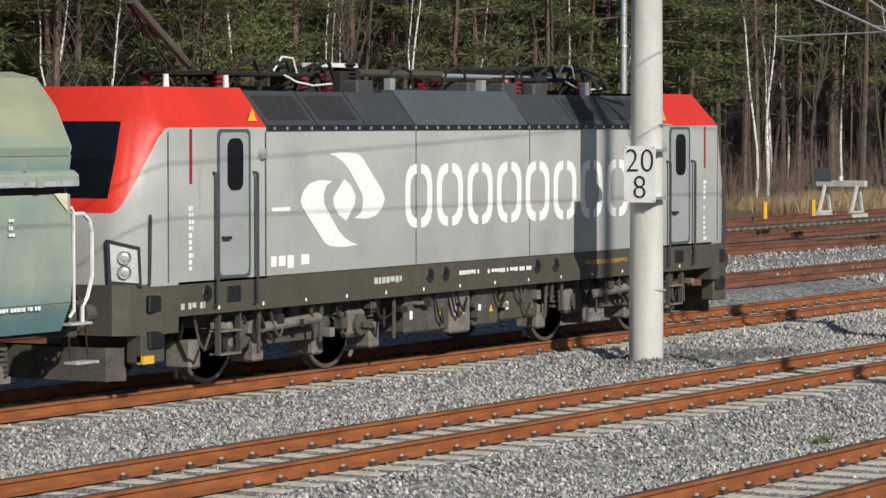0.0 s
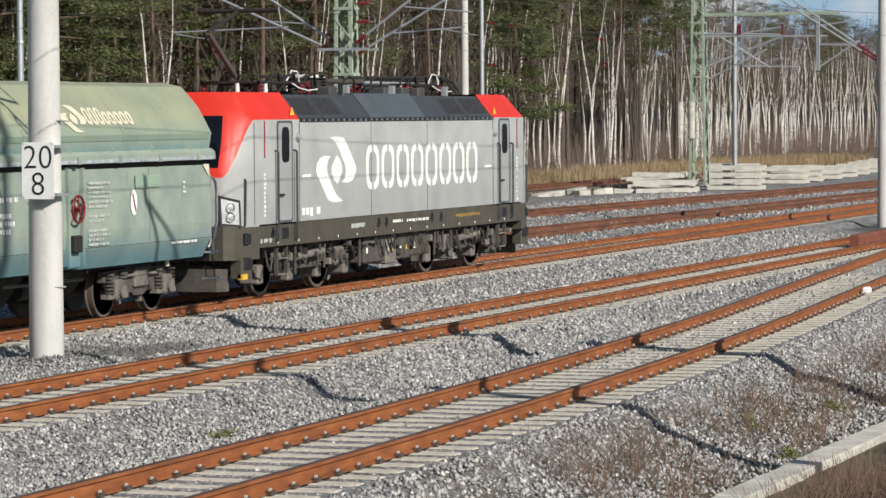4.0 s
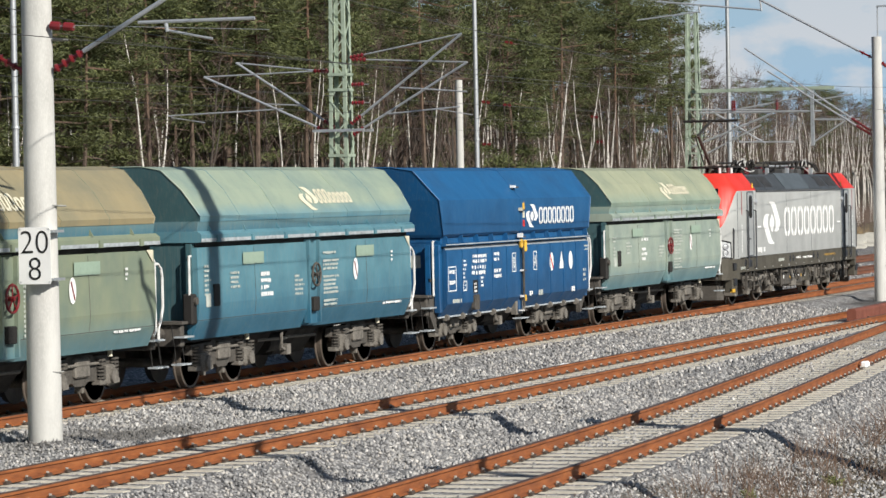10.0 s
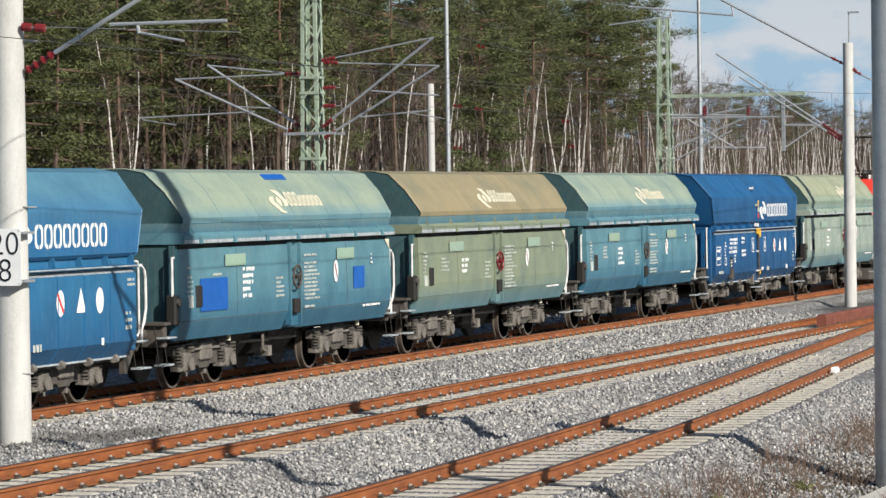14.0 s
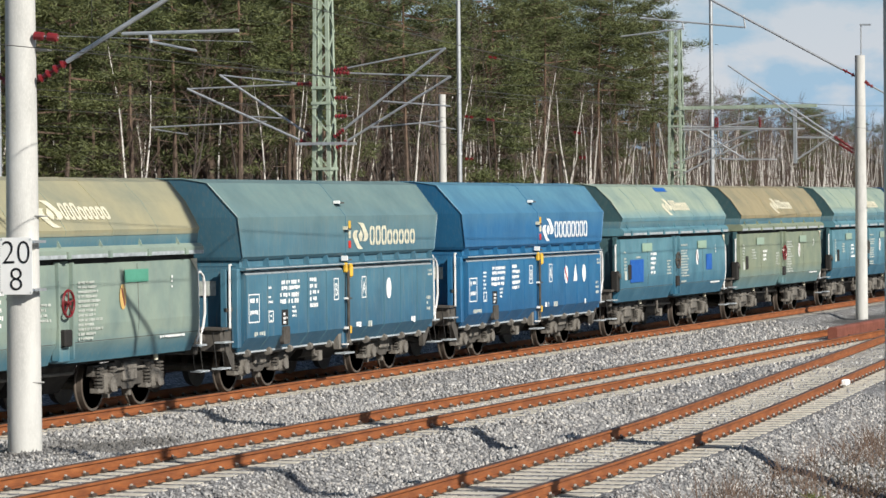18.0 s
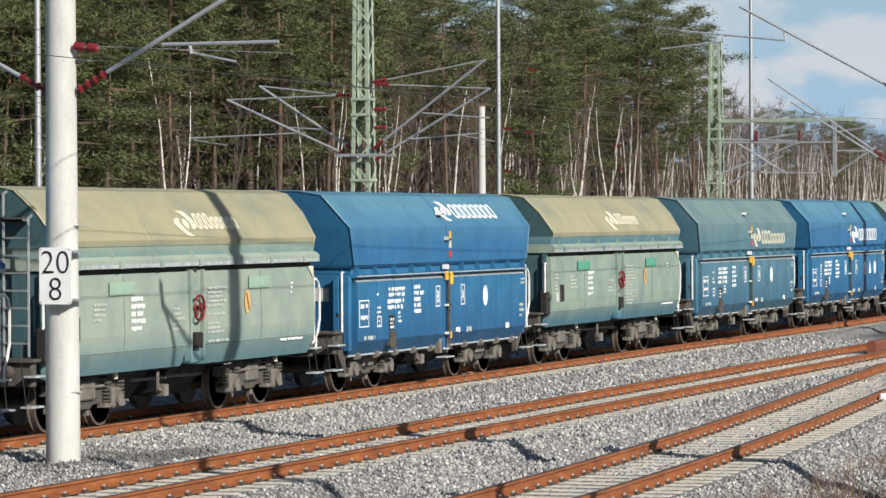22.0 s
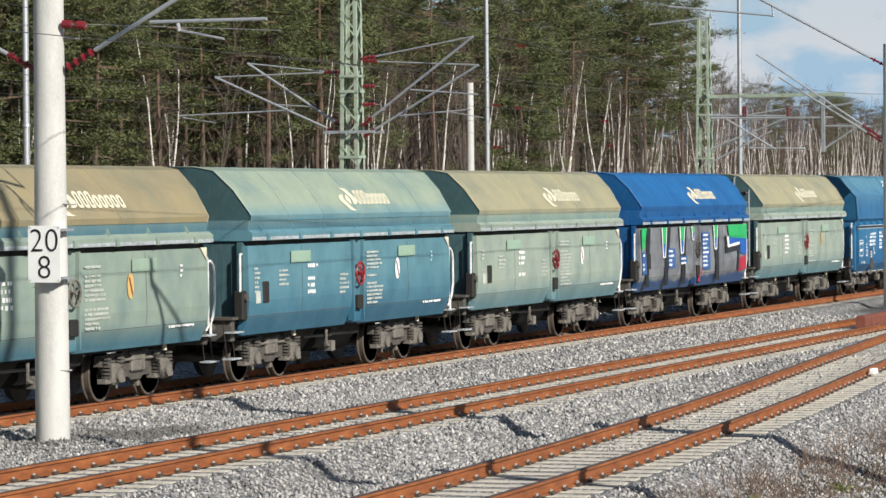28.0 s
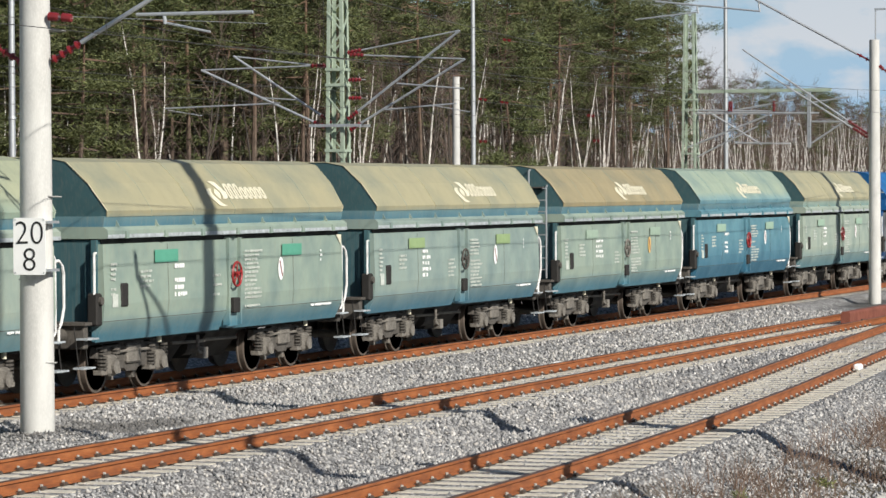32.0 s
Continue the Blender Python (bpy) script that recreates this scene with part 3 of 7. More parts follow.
def cantilever(name, x, label, tubes, mat="alu"):
    """The arms that hang from a mast, in the plane x: (y, z) to (y, z), radius, insulator length."""
    root = thing(name, (x, tubes[0][0][0], tubes[0][0][1]), label, "cantilever", "catenary cantilevers")
    oy, oz = tubes[0][0]
    for (a, b, r, ins) in tubes:
        arm(root, (0, a[0] - oy, a[1] - oz), (0, b[0] - oy, b[1] - oz), r, mat, ins)
    return root


def lattice_mast(name, x, y, z0, z1, w0, w1, label, foot=0.45):
    p = thing(name, (x, y, z0), label, "lattice mast", "lattice masts")
    h = z1 - z0
    half = lambda z: (w0 + (w1 - w0) * z / h) / 2
    part("foundation", box(B(), -0.55, 0.55, -0.62, 0.62, -0.5, foot, bevel=0.04), "old_concrete", p, "weathered concrete block")
    for sx in (-1, 1):
        for sy in (-1, 1):
            bm = B()
            a, b = (sx * half(0), sy * half(0), 0.4), (sx * half(h), sy * half(h), h)
            for d in ((0.0, 0.05), (0.05, 0.0)):
                v = []
                for q in (a, b):
                    v += [(q[0], q[1], q[2]), (q[0] - sx * d[0] * 2, q[1] - sy * d[1] * 2, q[2])]
                vs = [bm.verts.new(k) for k in v] + [bm.verts.new((k[0] - sx * 0.012, k[1] - sy * 0.012, k[2])) for k in v]
                for q in ((0, 1, 3, 2), (4, 6, 7, 5), (0, 2, 6, 4), (1, 5, 7, 3), (0, 4, 5, 1), (2, 3, 7, 6)):
                    bm.faces.new([vs[i] for i in q])
            bmesh.ops.recalc_face_normals(bm, faces=bm.faces[:])
            part("corner_angle", bm, "mast_green", p)
    z, k = 0.6, 0
    while z < h - 0.4:
        st = 0.62 * half(z) / 0.33 + 0.12
        z2 = min(h - 0.1, z + st)
        for s in (-1, 1):
            for ax in (0, 1):
                u, w = half(z) * (1 if k % 2 else -1), half(z2) * (-1 if k % 2 else 1)
                e0, e1 = s * half(z), s * half(z2)
                a = (u, e0, z) if ax == 0 else (e0, u, z)
                b = (w, e1, z2) if ax == 0 else (e1, w, z2)
                part("brace", tube(B(), a, b, 0.026, seg=4), "mast_green", p)
        z, k = z2, k + 1
    for zc in (h * 0.45, h * 0.62, h * 0.66):
        q = half(zc) + 0.03
        part("band", box(B(), -q, q, -q, q, zc - 0.04, zc + 0.04), "mast_green", p)
    return p


MAST_X, MAST_Y = 46.27, 8.95


def build_catenary():
    main_pole()
    cantilever("cantilever", 44.78, "grey tubular cantilever with dark red insulators on a concrete pole",
               [((21.72, 5.42), (19.30, 6.74), 0.035, 0.55), ((20.33, 6.08), (18.46, 6.08), 0.026, None), ((19.88, 6.05), (19.86, 5.93), 0.03, None),
                ((19.86, 5.95), (19.14, 5.80), 0.018, None), ((19.30, 6.74), (21.76, 7.6), 0.02, None)])
    cantilever("cantilever", 44.70, "short red insulators on a wire bracket beside a concrete pole", [((21.72, 6.08), (21.52, 6.06), 0.008, 0.15), ((21.50, 6.06), (21.33, 6.04), 0.008, 0.15), ((21.74, 6.09), (18.2, 5.9), 0.004, None)])
    cantilever("cantilever", 44.86, "grey tubular cantilever with dark red insulators on a concrete pole", [((22.24, 5.40), (24.6, 6.65), 0.035, 0.55), ((22.3, 7.6), (24.6, 6.65), 0.02, None)])
    q = round_pole("catenary_pole", 106.74, 22.0, -0.30, 8.31, 0.205, 0.165, "slender grey concrete catenary pole standing in ballast")
    cantilever("cantilever", 106.74, "grey tubular cantilevers with dark red insulators above the tracks",
               [((22.22, 5.22), (26.44, 8.08), 0.030, 0.8), ((22.22, 5.10), (25.68, 7.30), 0.030, 0.6), ((21.70, 7.38), (27.4, 10.5), 0.042, 1.0),
                ((29.43, 9.74), (25.84, 9.33), 0.030, None), ((30.13, 9.14), (27.97, 9.35), 0.024, None), ((28.0, 9.6), (27.95, 9.3), 0.03, None),
                ((25.9, 9.75), (25.84, 9.3), 0.03, None), ((22.0, 7.5), (20.9, 6.9), 0.03, 0.5)])
    lamp = thing("pole_top_rod", (106.74, 21.96, 8.3), "thin grey rod with a short arm on a pole", "rod")
    part("rod", tube(B(), (0, 0, -0.1), (0, 0, 1.02), 0.022, seg=6), "galv", lamp)
    part("tip", box(B(), -0.05, 0.05, -0.34, 0.03, 0.98, 1.04), "galv", lamp)
    lattice_mast("lattice_mast", 89.87, 34.38, -0.45, 10.8, 0.66, 0.44, "pale green steel lattice mast on a concrete block")
    cantilever("cantilever", 89.87, "grey tubular cantilevers on the far side of a lattice mast",
               [((34.78, 5.3), (38.71, 7.03), 0.036, 0.4), ((34.78, 7.11), (38.71, 7.03), 0.022, 0.45), ((38.0, 6.72), (39.9, 6.0), 0.001, None),
                ((36.2, 6.02), (39.89, 5.91), 0.022, None), ((39.8, 5.86), (38.7, 5.68), 0.014, None)])
    cantilever("cantilever", 90.3, "grey tubular cantilevers on the far side of a lattice mast",
               [((34.75, 5.45), (37.85, 7.44), 0.036, 0.4), ((34.75, 7.07), (37.85, 7.44), 0.022, 0.45), ((35.8, 6.12), (37.0, 6.2), 0.02, None)])
    cantilever("cantilever", 89.6, "grey tubular cantilevers on the near side of a lattice mast",
               [((33.98, 5.52), (30.53, 8.03), 0.036, 0.4), ((33.98, 7.45), (30.53, 8.03), 0.022, 0.45), ((32.46, 6.54), (30.4, 6.36), 0.022, None), ((33.95, 6.66), (33.4, 6.66), 0.01, 0.4), ((33.95, 6.13), (33.4, 6.13), 0.01, 0.4)])
    cantilever("cantilever", 90.1, "grey tubular cantilevers on the near side of a lattice mast",
               [((34.10, 5.22), (30.54, 7.23), 0.036, 0.4), ((34.10, 7.42), (30.54, 7.23), 0.022, 0.45), ((33.0, 5.80), (30.8, 5.95), 0.022, None), ((31.5, 5.9), (30.4, 5.7), 0.014, None)])
    mb = thing("mast_bracket", (89.87, 34.38, 5.3), "grey steel bracket across a lattice mast", "bracket")
    part("crossbar", box(B(), -0.42, -0.34, -0.85, 0.75, 0.0, 0.08), "galv", mb)
    part("crossbar", box(B(), 0.34, 0.42, -0.85, 0.75, 0.0, 0.08), "galv", mb)
    lattice_mast("lattice_mast", 154.8, 40.95, -0.45, 12.0, 0.84, 0.50, "pale green steel lattice mast beside stacked concrete sleepers", 0.08)
    portal = thing("mast_crossbeam", (154.8, 41.0, 8.15), "pale green crossbeam with hanging tubes between lattice masts", "crossbeam")
    part("beam", box(B(), -0.10, 0.10, -7.0, 0.0, -0.08, 0.08), "mast_green", portal)
    for a, b in (((-0.1, -0.9), (-4.1, -1.0)), ((0.1, -2.7), (-4.0, -1.15)), ((-1.0, -1.0), (-3.6, -2.6)), ((-0.2, -1.05), (-6.4, -1.1))):
        part("tube", tube(B(), (0, a[0], a[1]), (0, b[0], b[1]), 0.045, seg=6), "alu", portal)
    part("drop_post", box(B(), -0.08, 0.08, -6.0, -5.85, -2.75, -0.08), "galv", portal)
    for a, b in (((-5.95, -2.6), (-7.9, -1.35)), ((-6.0, -0.6), (-7.9, -0.35)), ((-2.3, -2.5), (-5.0, -2.55)), ((-5.9, -1.5), (-8.2, -1.55)), ((-0.1, -3.3), (-3.4, -1.7)), ((-1.8, -1.0), (-5.2, -0.45))):
        part("tube", tube(B(), (0, a[0], a[1]), (0, b[0], b[1]), 0.038, seg=6), "alu", portal)
    for y in (-2.1, -2.0, -4.2):
        part("insulator", insulator(B(), (0, y, -1.0), (0, y, -0.5), 0.1), "insulator", portal)
    weights = thing("tension_weights", (154.2, 41.2, 2.2), "pair of pale concrete tension weights hanging beside a lattice mast", "weight")
    for y in (0.55, -0.02):
        for k in range(8):
            part("weight", tube(B(), (0, y, 0.22 * k), (0, y, 0.22 * k + 0.2), 0.165, seg=12), "old_concrete", weights)
    for nm, x, y, z1, r0, r1, mt, lab in (("concrete_post", 122.8, 42.0, 7.9, 0.17, 0.14, "concrete", "pale concrete post with a flat top behind the tracks"),
                                          ("steel_pole", 125.8, 42.3, 14.5, 0.11, 0.08, "galv", "thin galvanised steel pole behind the tracks"),
                                          ("steel_pole", 161.6, 40.9, 15.5, 0.13, 0.09, "galv", "thin galvanised steel pole beside stacked sleepers"),
                                          ("steel_pole", 86.0, 43.0, 14.0, 0.11, 0.08, "galv", "thin galvanised steel pole before the wood")):
        q = thing(nm, (x, y, -0.45), lab, "pole", "thin poles")
        part("shaft", lathe(B(), [(r0, -0.3), (r0, 1.0), (r1, z1 + 0.45)], axis="z", seg=14), mt, q, smooth=True)
        part("foot", box(B(), -0.3, 0.3, -0.3, 0.3, -0.3, 0.2, bevel=0.03), "old_concrete", q)
        if nm == "steel_pole":
            for z in (2.2, 4.1, 6.0):
                part("band", lathe(B(), [(r0 + 0.005, z), (r0 + 0.012, z + 0.02), (r0 + 0.005, z + 0.08)], axis="z", seg=12), "galv", q)
    # tall lighting masts on the near side, whose shadows cross the tracks
    for x, y, r in ((MAST_X, MAST_Y, 0.26), (33.6, 1.6, 0.17)):
        q = thing("lighting_mast", (x, y, -1.0), "tall plain grey steel lighting mast near the tracks", "mast", "lighting masts")
        part("shaft", lathe(B(), [(r, -0.4), (r * 0.82, 21.4)], axis="z", seg=20), "galv", q, smooth=True)
        if x > 40:
            part("bracket_arm", tube(B(), (0, 0.1, 8.30), (0, 5.40, 9.36), 0.055, seg=10), "galv", q)
            part("tie_rod", tube(B(), (0, 0.1, 11.05), (0, 5.36, 9.34), 0.05, seg=10), "galv", q)
            part("end_fitting", tube(B(), (0, 5.36, 9.25), (0, 5.5, 9.65), 0.07, seg=8), "galv", q)


build_catenary()


def wires():
    """Catenary and contact wires over the tracks."""
    for name, y, zc, zm in (("overhead_wire", 18.6, 5.55, 6.75), ("overhead_wire", 24.9, 5.55, 6.9), ("overhead_wire", 30.4, 5.6, 7.6), ("overhead_wire", 36.4, 5.6, 7.1)):
        w = thing(name, (0, y, 0), "thin dark overhead contact wire with its carrying wire and droppers", "wire", "overhead wires")
        part("contact_wire", tube(B(), (20, 0, zc), (330, 0, zc), 0.007, seg=4), "wire", w)
        pts, drops = [], []
        for k in range(0, 156):
            x = 20 + 2 * k
            u = ((x - 44.8) % 62) / 62
            z = zm - 1.0 * 4 * u * (1 - u) * 0.75
            pts.append((x, 0, z))
            if k % 4 == 2:
                drops.append(((x, 0, zc), (x, 0, z)))
        part("carrying_wire", pipe(B(), pts, 0.007, seg=4), "wire", w)
        for a, b in drops[:26]:
            part("dropper", tube(B(), a, b, 0.004, seg=4), "wire", w)


wires()


def feeder_wires():
    """Thin feeders along the far poles, with red insulators let into them."""
    for a, b, spots in (((86.0, 43.0, 10.1), (161.6, 40.9, 9.2), (0.56,)), ((125.8, 42.3, 7.15), (161.6, 40.9, 6.1), (0.02, 0.09, 0.40)), ((125.8, 42.3, 5.4), (161.6, 40.9, 5.9), (0.02, 0.42))):
        a, b = Vector(a), Vector(b)
        w = thing("feeder_wire", a, "thin dark feeder wire with small red insulators", "wire", "feeder wires")
        part("wire", tube(B(), (0, 0, 0), b - a, 0.007, seg=4), "wire", w)
        for f in spots:
            p, d = (b - a) * f, (b - a).normalized()
            for k in (0.0, 0.55):
                part("insulator", insulator(B(), p + d * k, p + d * (k + 0.24), 0.055), "insulator", w, "ribbed dark red insulator")


feeder_wires()


def yard_things():
    st = thing("buffer_stop", pose(113.0, 47.8, -0.1) @ Matrix.Diagonal((0.70, 0.86, 0.68, 1)), "grey steel buffer stop with a sloped frame at a siding's end", "buffer stop")
    for s in (-0.75, 0.75):
        for a, b, r in (((0, s, 0.15), (1.7, s, 0.15), 0.11), ((0.1, s, 0.2), (1.0, s, 1.75), 0.10), ((1.6, s, 0.2), (1.05, s, 1.75), 0.10), ((1.0, s, 1.7), (1.75, s, 1.7), 0.09)):
            part("strut", tube(B(), a, b, r, seg=6), "pale_steel", st)
        part("foot", box(B(), -0.2, 1.9, s - 0.2, s + 0.2, -0.1, 0.1), "pale_steel", st)
    part("buffer_beam", box(B(), 0.85, 1.2, -1.15, 1.15, 1.55, 1.9, bevel=0.03), "pale_steel", st)
    part("plate", box(B(), 0.8, 0.84, 0.4, 1.2, 1.9, 2.6), "loco_roof", st)
    part("lamp", tube(B(), (0.9, 0.0, 1.9), (0.9, 0.0, 2.15), 0.09, seg=8), "white", st)
    for x, y in ((107.0, 47.9), (110.6, 47.6)):
        p = thing("marker_post", (x, y, -0.45), "short yellow marker post in dry grass", "post", "marker posts")
        part("post", tube(B(), (0, 0, 0), (0, 0, 1.0), 0.09, seg=8), "yellow", p)
    # concrete sleepers stored in stacks
    def stack(x, y, rows, cols, turn, messy):
        rng = random.Random(int(x * 10))
        s = thing("sleeper_stack", pose(x, y, -0.35, 0, 0, turn), "stack of pale weathered concrete sleepers stored on the ground", "sleepers", "sleeper stacks")
        for r in range(rows):
            for c in range(cols):
                j = messy
                part("sleeper", STACKED, None, s, at=pose(c * 0.34 + rng.uniform(-j, j), rng.uniform(-j, j) * 3, 0.12 + r * 0.32, rng.uniform(-j, j) * 20, rng.uniform(-j, j) * 20, rng.uniform(-j, j) * 30))
    bm = B()
    prism(bm, [(-0.14, -0.1), (0.14, -0.1), (0.12, 0.1), (-0.12, 0.1)], -1.3, 1.3, axis="y")
    STACKED = mesh_from("stored_sleeper", bm, "old_concrete")
    for x, y, r, c, turn, mess in ((150.2, 41.4, 2, 5, 14, 0.13), (154.4, 42.6, 3, 5, 10, 0.12), (158.6, 44.6, 2, 5, 18, 0.13), (155.6, 39.4, 4, 6, 6, 0.02), (162.0, 41.2, 4, 5, 6, 0.03),
                                   (169.5, 40.4, 3, 6, 8, 0.04), (175.2, 40.9, 3, 6, 8, 0.05), (181, 41.2, 2, 7, 8, 0.04), (187, 41.6, 2, 7, 8, 0.04), (193.5, 42.2, 2, 7, 8, 0.03), (200, 42.8, 2, 7, 8, 0.03),
                                   (207, 43.6, 2, 7, 8, 0.03), (214, 44.6, 2, 7, 8, 0.03), (222, 45.4, 2, 7, 8, 0.03)):
        stack(x, y, r, c, turn, mess)
    rng = random.Random(4)
    for k in range(9):
        x, y = 143.0 + k * 1.0 + rng.uniform(-0.3, 0.3), 45.6 - 0.28 * k + rng.uniform(-0.5, 0.5)
        sx, sy, sz = rng.uniform(0.35, 0.8), rng.uniform(0.25, 0.5), rng.uniform(0.18, 0.34)
        q = thing("concrete_lump", pose(x, y, -0.40, rng.uniform(-6, 6), rng.uniform(-8, 8), rng.uniform(0, 180)), "broken lump of pale concrete lying on gravel", "rubble", "concrete rubble")
        part("lump", prism(B(), [(-sx, -sy), (sx * 0.6, -sy * 1.1), (sx, -sy * 0.2), (sx * 0.7, sy), (-sx * 0.5, sy * 0.9), (-sx * 1.05, sy * 0.1)], -0.1, sz, axis="z"), "old_concrete", q)
    # cable trough with concrete lids along the near edge
    tr = thing("cable_trough", (0, 0, 0), "grey concrete cable trough with lids along the track edge", "cable trough", kind="structure")
    for k in range(46):
        x = 26 + k * 0.75
        if abs(x + 0.37 - MAST_X) < 0.7:
            continue
        part("trough_lid", box(B(), x, x + 0.735, 8.52, 8.90, -1.05, -0.66 + noise.noise((x, 0, 0)) * 0.012, bevel=0.01), "old_concrete", tr)
    for x, y, lab in ((74.9, 17.95, "red and white marker peg between the rails"),):
        p = thing("marker_peg", (x, y, -0.45), lab, "peg")
        part("post", tube(B(), (0, 0, 0), (0, 0, 0.42), 0.035, seg=8), "white", p)
        part("band", tube(B(), (-0.05, 0, 0.12), (-0.05, 0, 0.42), 0.025, seg=8), "insulator", p)
    for x, y in ((64.1, 13.55), (63.4, 19.33 + 0.22)):
        p = thing("track_magnet", (x, y, -0.25), "small white track device beside the rail", "track device", "track devices")
        part("housing", box(B(), -0.16, 0.16, -0.07, 0.07, 0.10, 0.23, bevel=0.03), "white", p)
    for x, y, lx, ly in ((79.0, 20.85, 0.9, 0.45), (112, 41.0, 1.0, 0.6), (73.5, 36.0, 0.9, 0.6), (96.5, 44.5, 1.2, 0.8)):
        p = thing("cable_pit", (x, y, -0.42), "flat concrete cable pit cover in the ballast", "pit cover", "pit covers")
        part("lid", box(B(), -lx, lx, -ly, ly, -0.1, 0.12, bevel=0.04), "old_concrete", p)


yard_things()
# ---------------------------------------------------------------- rolling stock
def wheel_mesh(r, width=0.135):
    """A wheel with its flange towards -y at y = 0 outside face; turned about y."""
    bm = B()
    lathe(bm, [(0.08, -0.02), (r * 0.30, -0.01), (r * 0.36, 0.03), (r * 0.70, 0.05), (r * 0.78, 0.005), (r * 0.90, 0.0)], axis="y", seg=36)
    lathe(bm, [(r * 0.90, 0.0), (r - 0.004, 0.0), (r, 0.01), (r, width - 0.035), (r + 0.028, width - 0.02), (r + 0.028, width), (r * 0.85, width)], axis="y", seg=36, mi=1)
    for k in range(3):
        a = k * math.tau / 3 + 0.3
        tube(bm, (math.cos(a) * r * 0.55, 0.03, math.sin(a) * r * 0.55), (math.cos(a) * r * 0.55, 0.055, math.sin(a) * r * 0.55), 0.03, seg=8)
    return mesh_from("wheel", bm, ["wheel", "tread"], smooth=False)


WHEEL_S, WHEEL_L = wheel_mesh(0.46), wheel_mesh(0.625)
AXLE = mesh_from("axle", tube(B(), (0, -0.72, 0), (0, 0.72, 0), 0.085, seg=12), "under")
SPINNING = []


def wheelset(parent, x, big=False):
    r = 0.625 if big else 0.46
    ax = part("wheelset", AXLE, None, parent, at=(x, 0, r))
    w = WHEEL_L if big else WHEEL_S
    part("wheel", w, None, ax, at=(0, -0.82, 0))
    part("wheel", w, None, ax, at=pose(0, 0.82, 0, 0, 0, 180))
    SPINNING.append((ax, x, r))
    return ax


def y25_frame():
    """Side frame of a freight bogie with its springs and axle boxes, one side, facing -y, wheels 1.0 m from the middle."""
    bm = B()
    out = [(-1.45, 0.62), (-1.40, 0.80), (-0.55, 0.82), (-0.35, 0.92), (0.35, 0.92), (0.55, 0.82), (1.40, 0.80), (1.45, 0.62), (1.25, 0.60), (1.18, 0.50), (0.82, 0.50), (0.62, 0.40), (0.30, 0.40), (0.20, 0.34), (-0.20, 0.34), (-0.30, 0.40), (-0.62, 0.40), (-0.82, 0.50), (-1.18, 0.50), (-1.25, 0.60)]
    prism(bm, out, -1.02, -0.90, axis="y")
    for s in (-1, 1):
        for dx in (-0.26, 0.26):
            for k in range(6):
                tube(bm, (s * 1.0 + dx, -1.05, 0.42 + k * 0.062), (s * 1.0 + dx, -1.05, 0.455 + k * 0.062), 0.095, seg=10)
    return mesh_from("side_frame", bm, "under")


def axle_box():
    bm = B()
    box(bm, -0.17, 0.17, -1.16, -0.92, -0.16, 0.20, bevel=0.05)
    tube(bm, (0, -1.21, 0), (0, -1.12, 0), 0.125, seg=14)
    box(bm, -0.40, 0.40, -1.10, -0.95, -0.13, -0.05)
    return mesh_from("axle_box", bm, "under_light")


def brake_bits():
    bm = B()
    box(bm, -0.28, 0.28, -1.09, -0.98, 0.48, 0.82, bevel=0.03)
    tube(bm, (-0.6, -1.08, 0.70), (0.6, -1.08, 0.70), 0.025, seg=6)
    for x in (-0.45, 0.45):
        box(bm, x - 0.05, x + 0.05, -0.86, -0.72, 0.2, 0.7)
    return mesh_from("bolster", bm, "under_light")


Y25, ABOX, BOLSTER = y25_frame(), axle_box(), brake_bits()


def freight_bogie(wagon, x):
    b = part("bogie", BOLSTER, None, wagon, at=(x, 0, 0))
    for turn in (0, 180):
        part("side_frame", Y25, None, b, at=pose(0, 0, 0, 0, 0, turn))
        for s in (-1, 1):
            part("axle_box", ABOX, None, b, at=pose(s * 1.0 if turn == 0 else -s * 1.0, 0, 0.46, 0, 0, turn))
    for s in (-1, 1):
        wheelset(wagon, x + s * 1.0)


def buffer_mesh():
    bm = B()
    tube(bm, (0, 0, 0), (0.32, 0, 0), 0.11, seg=14)
    tube(bm, (0.30, 0, 0), (0.56, 0, 0), 0.075, seg=14)
    lathe(bm, [(0.02, 0.56), (0.22, 0.56), (0.225, 0.59), (0.02, 0.62)], axis="x", seg=20)
    return mesh_from("buffer", bm, "under")


BUFFER = buffer_mesh()


def couple(wagon, half):
    for s in (-1, 1):
        for y in (-0.875, 0.875):
            part("buffer", BUFFER, None, wagon, at=pose(s * (half - 0.62), y, 1.06, 0, 0, 0 if s > 0 else 180))
        bm = B()
        pipe(bm, [(s * (half - 0.6), 0, 1.0), (s * (half - 0.25), 0, 0.9), (s * (half), 0, 0.95)], 0.05)
        part("coupler", bm, "under_dark", wagon)


def bars(wagon, x, z, rows, width, y, mat="dim_mark", h=0.045, gap=0.085, seed=1, name="lettering"):
    """Writing too small to read: rows of plain bars."""
    rng = random.Random(seed)
    bm = B()
    for r in range(rows):
        k = h / 0.045
        u, end = x, x + width * (rng.uniform(0.55, 1.0) if rows > 2 else 1.0)
        if rows > 4 and rng.random() < 0.14:
            continue
        while u < end - 0.02:
            w = min(rng.uniform(0.028, 0.06) * k, end - u)
            plate(bm, rect(u, u + w, z - r * gap - h * rng.choice((0.8, 1.0, 1.0)), z - r * gap), y, 0.003)
            u += w + (0.014 if rng.random() < 0.8 else 0.05) * k
    return tagged(part(name, bm, mat, wagon), "rows of small pale lettering", kind="stuff")


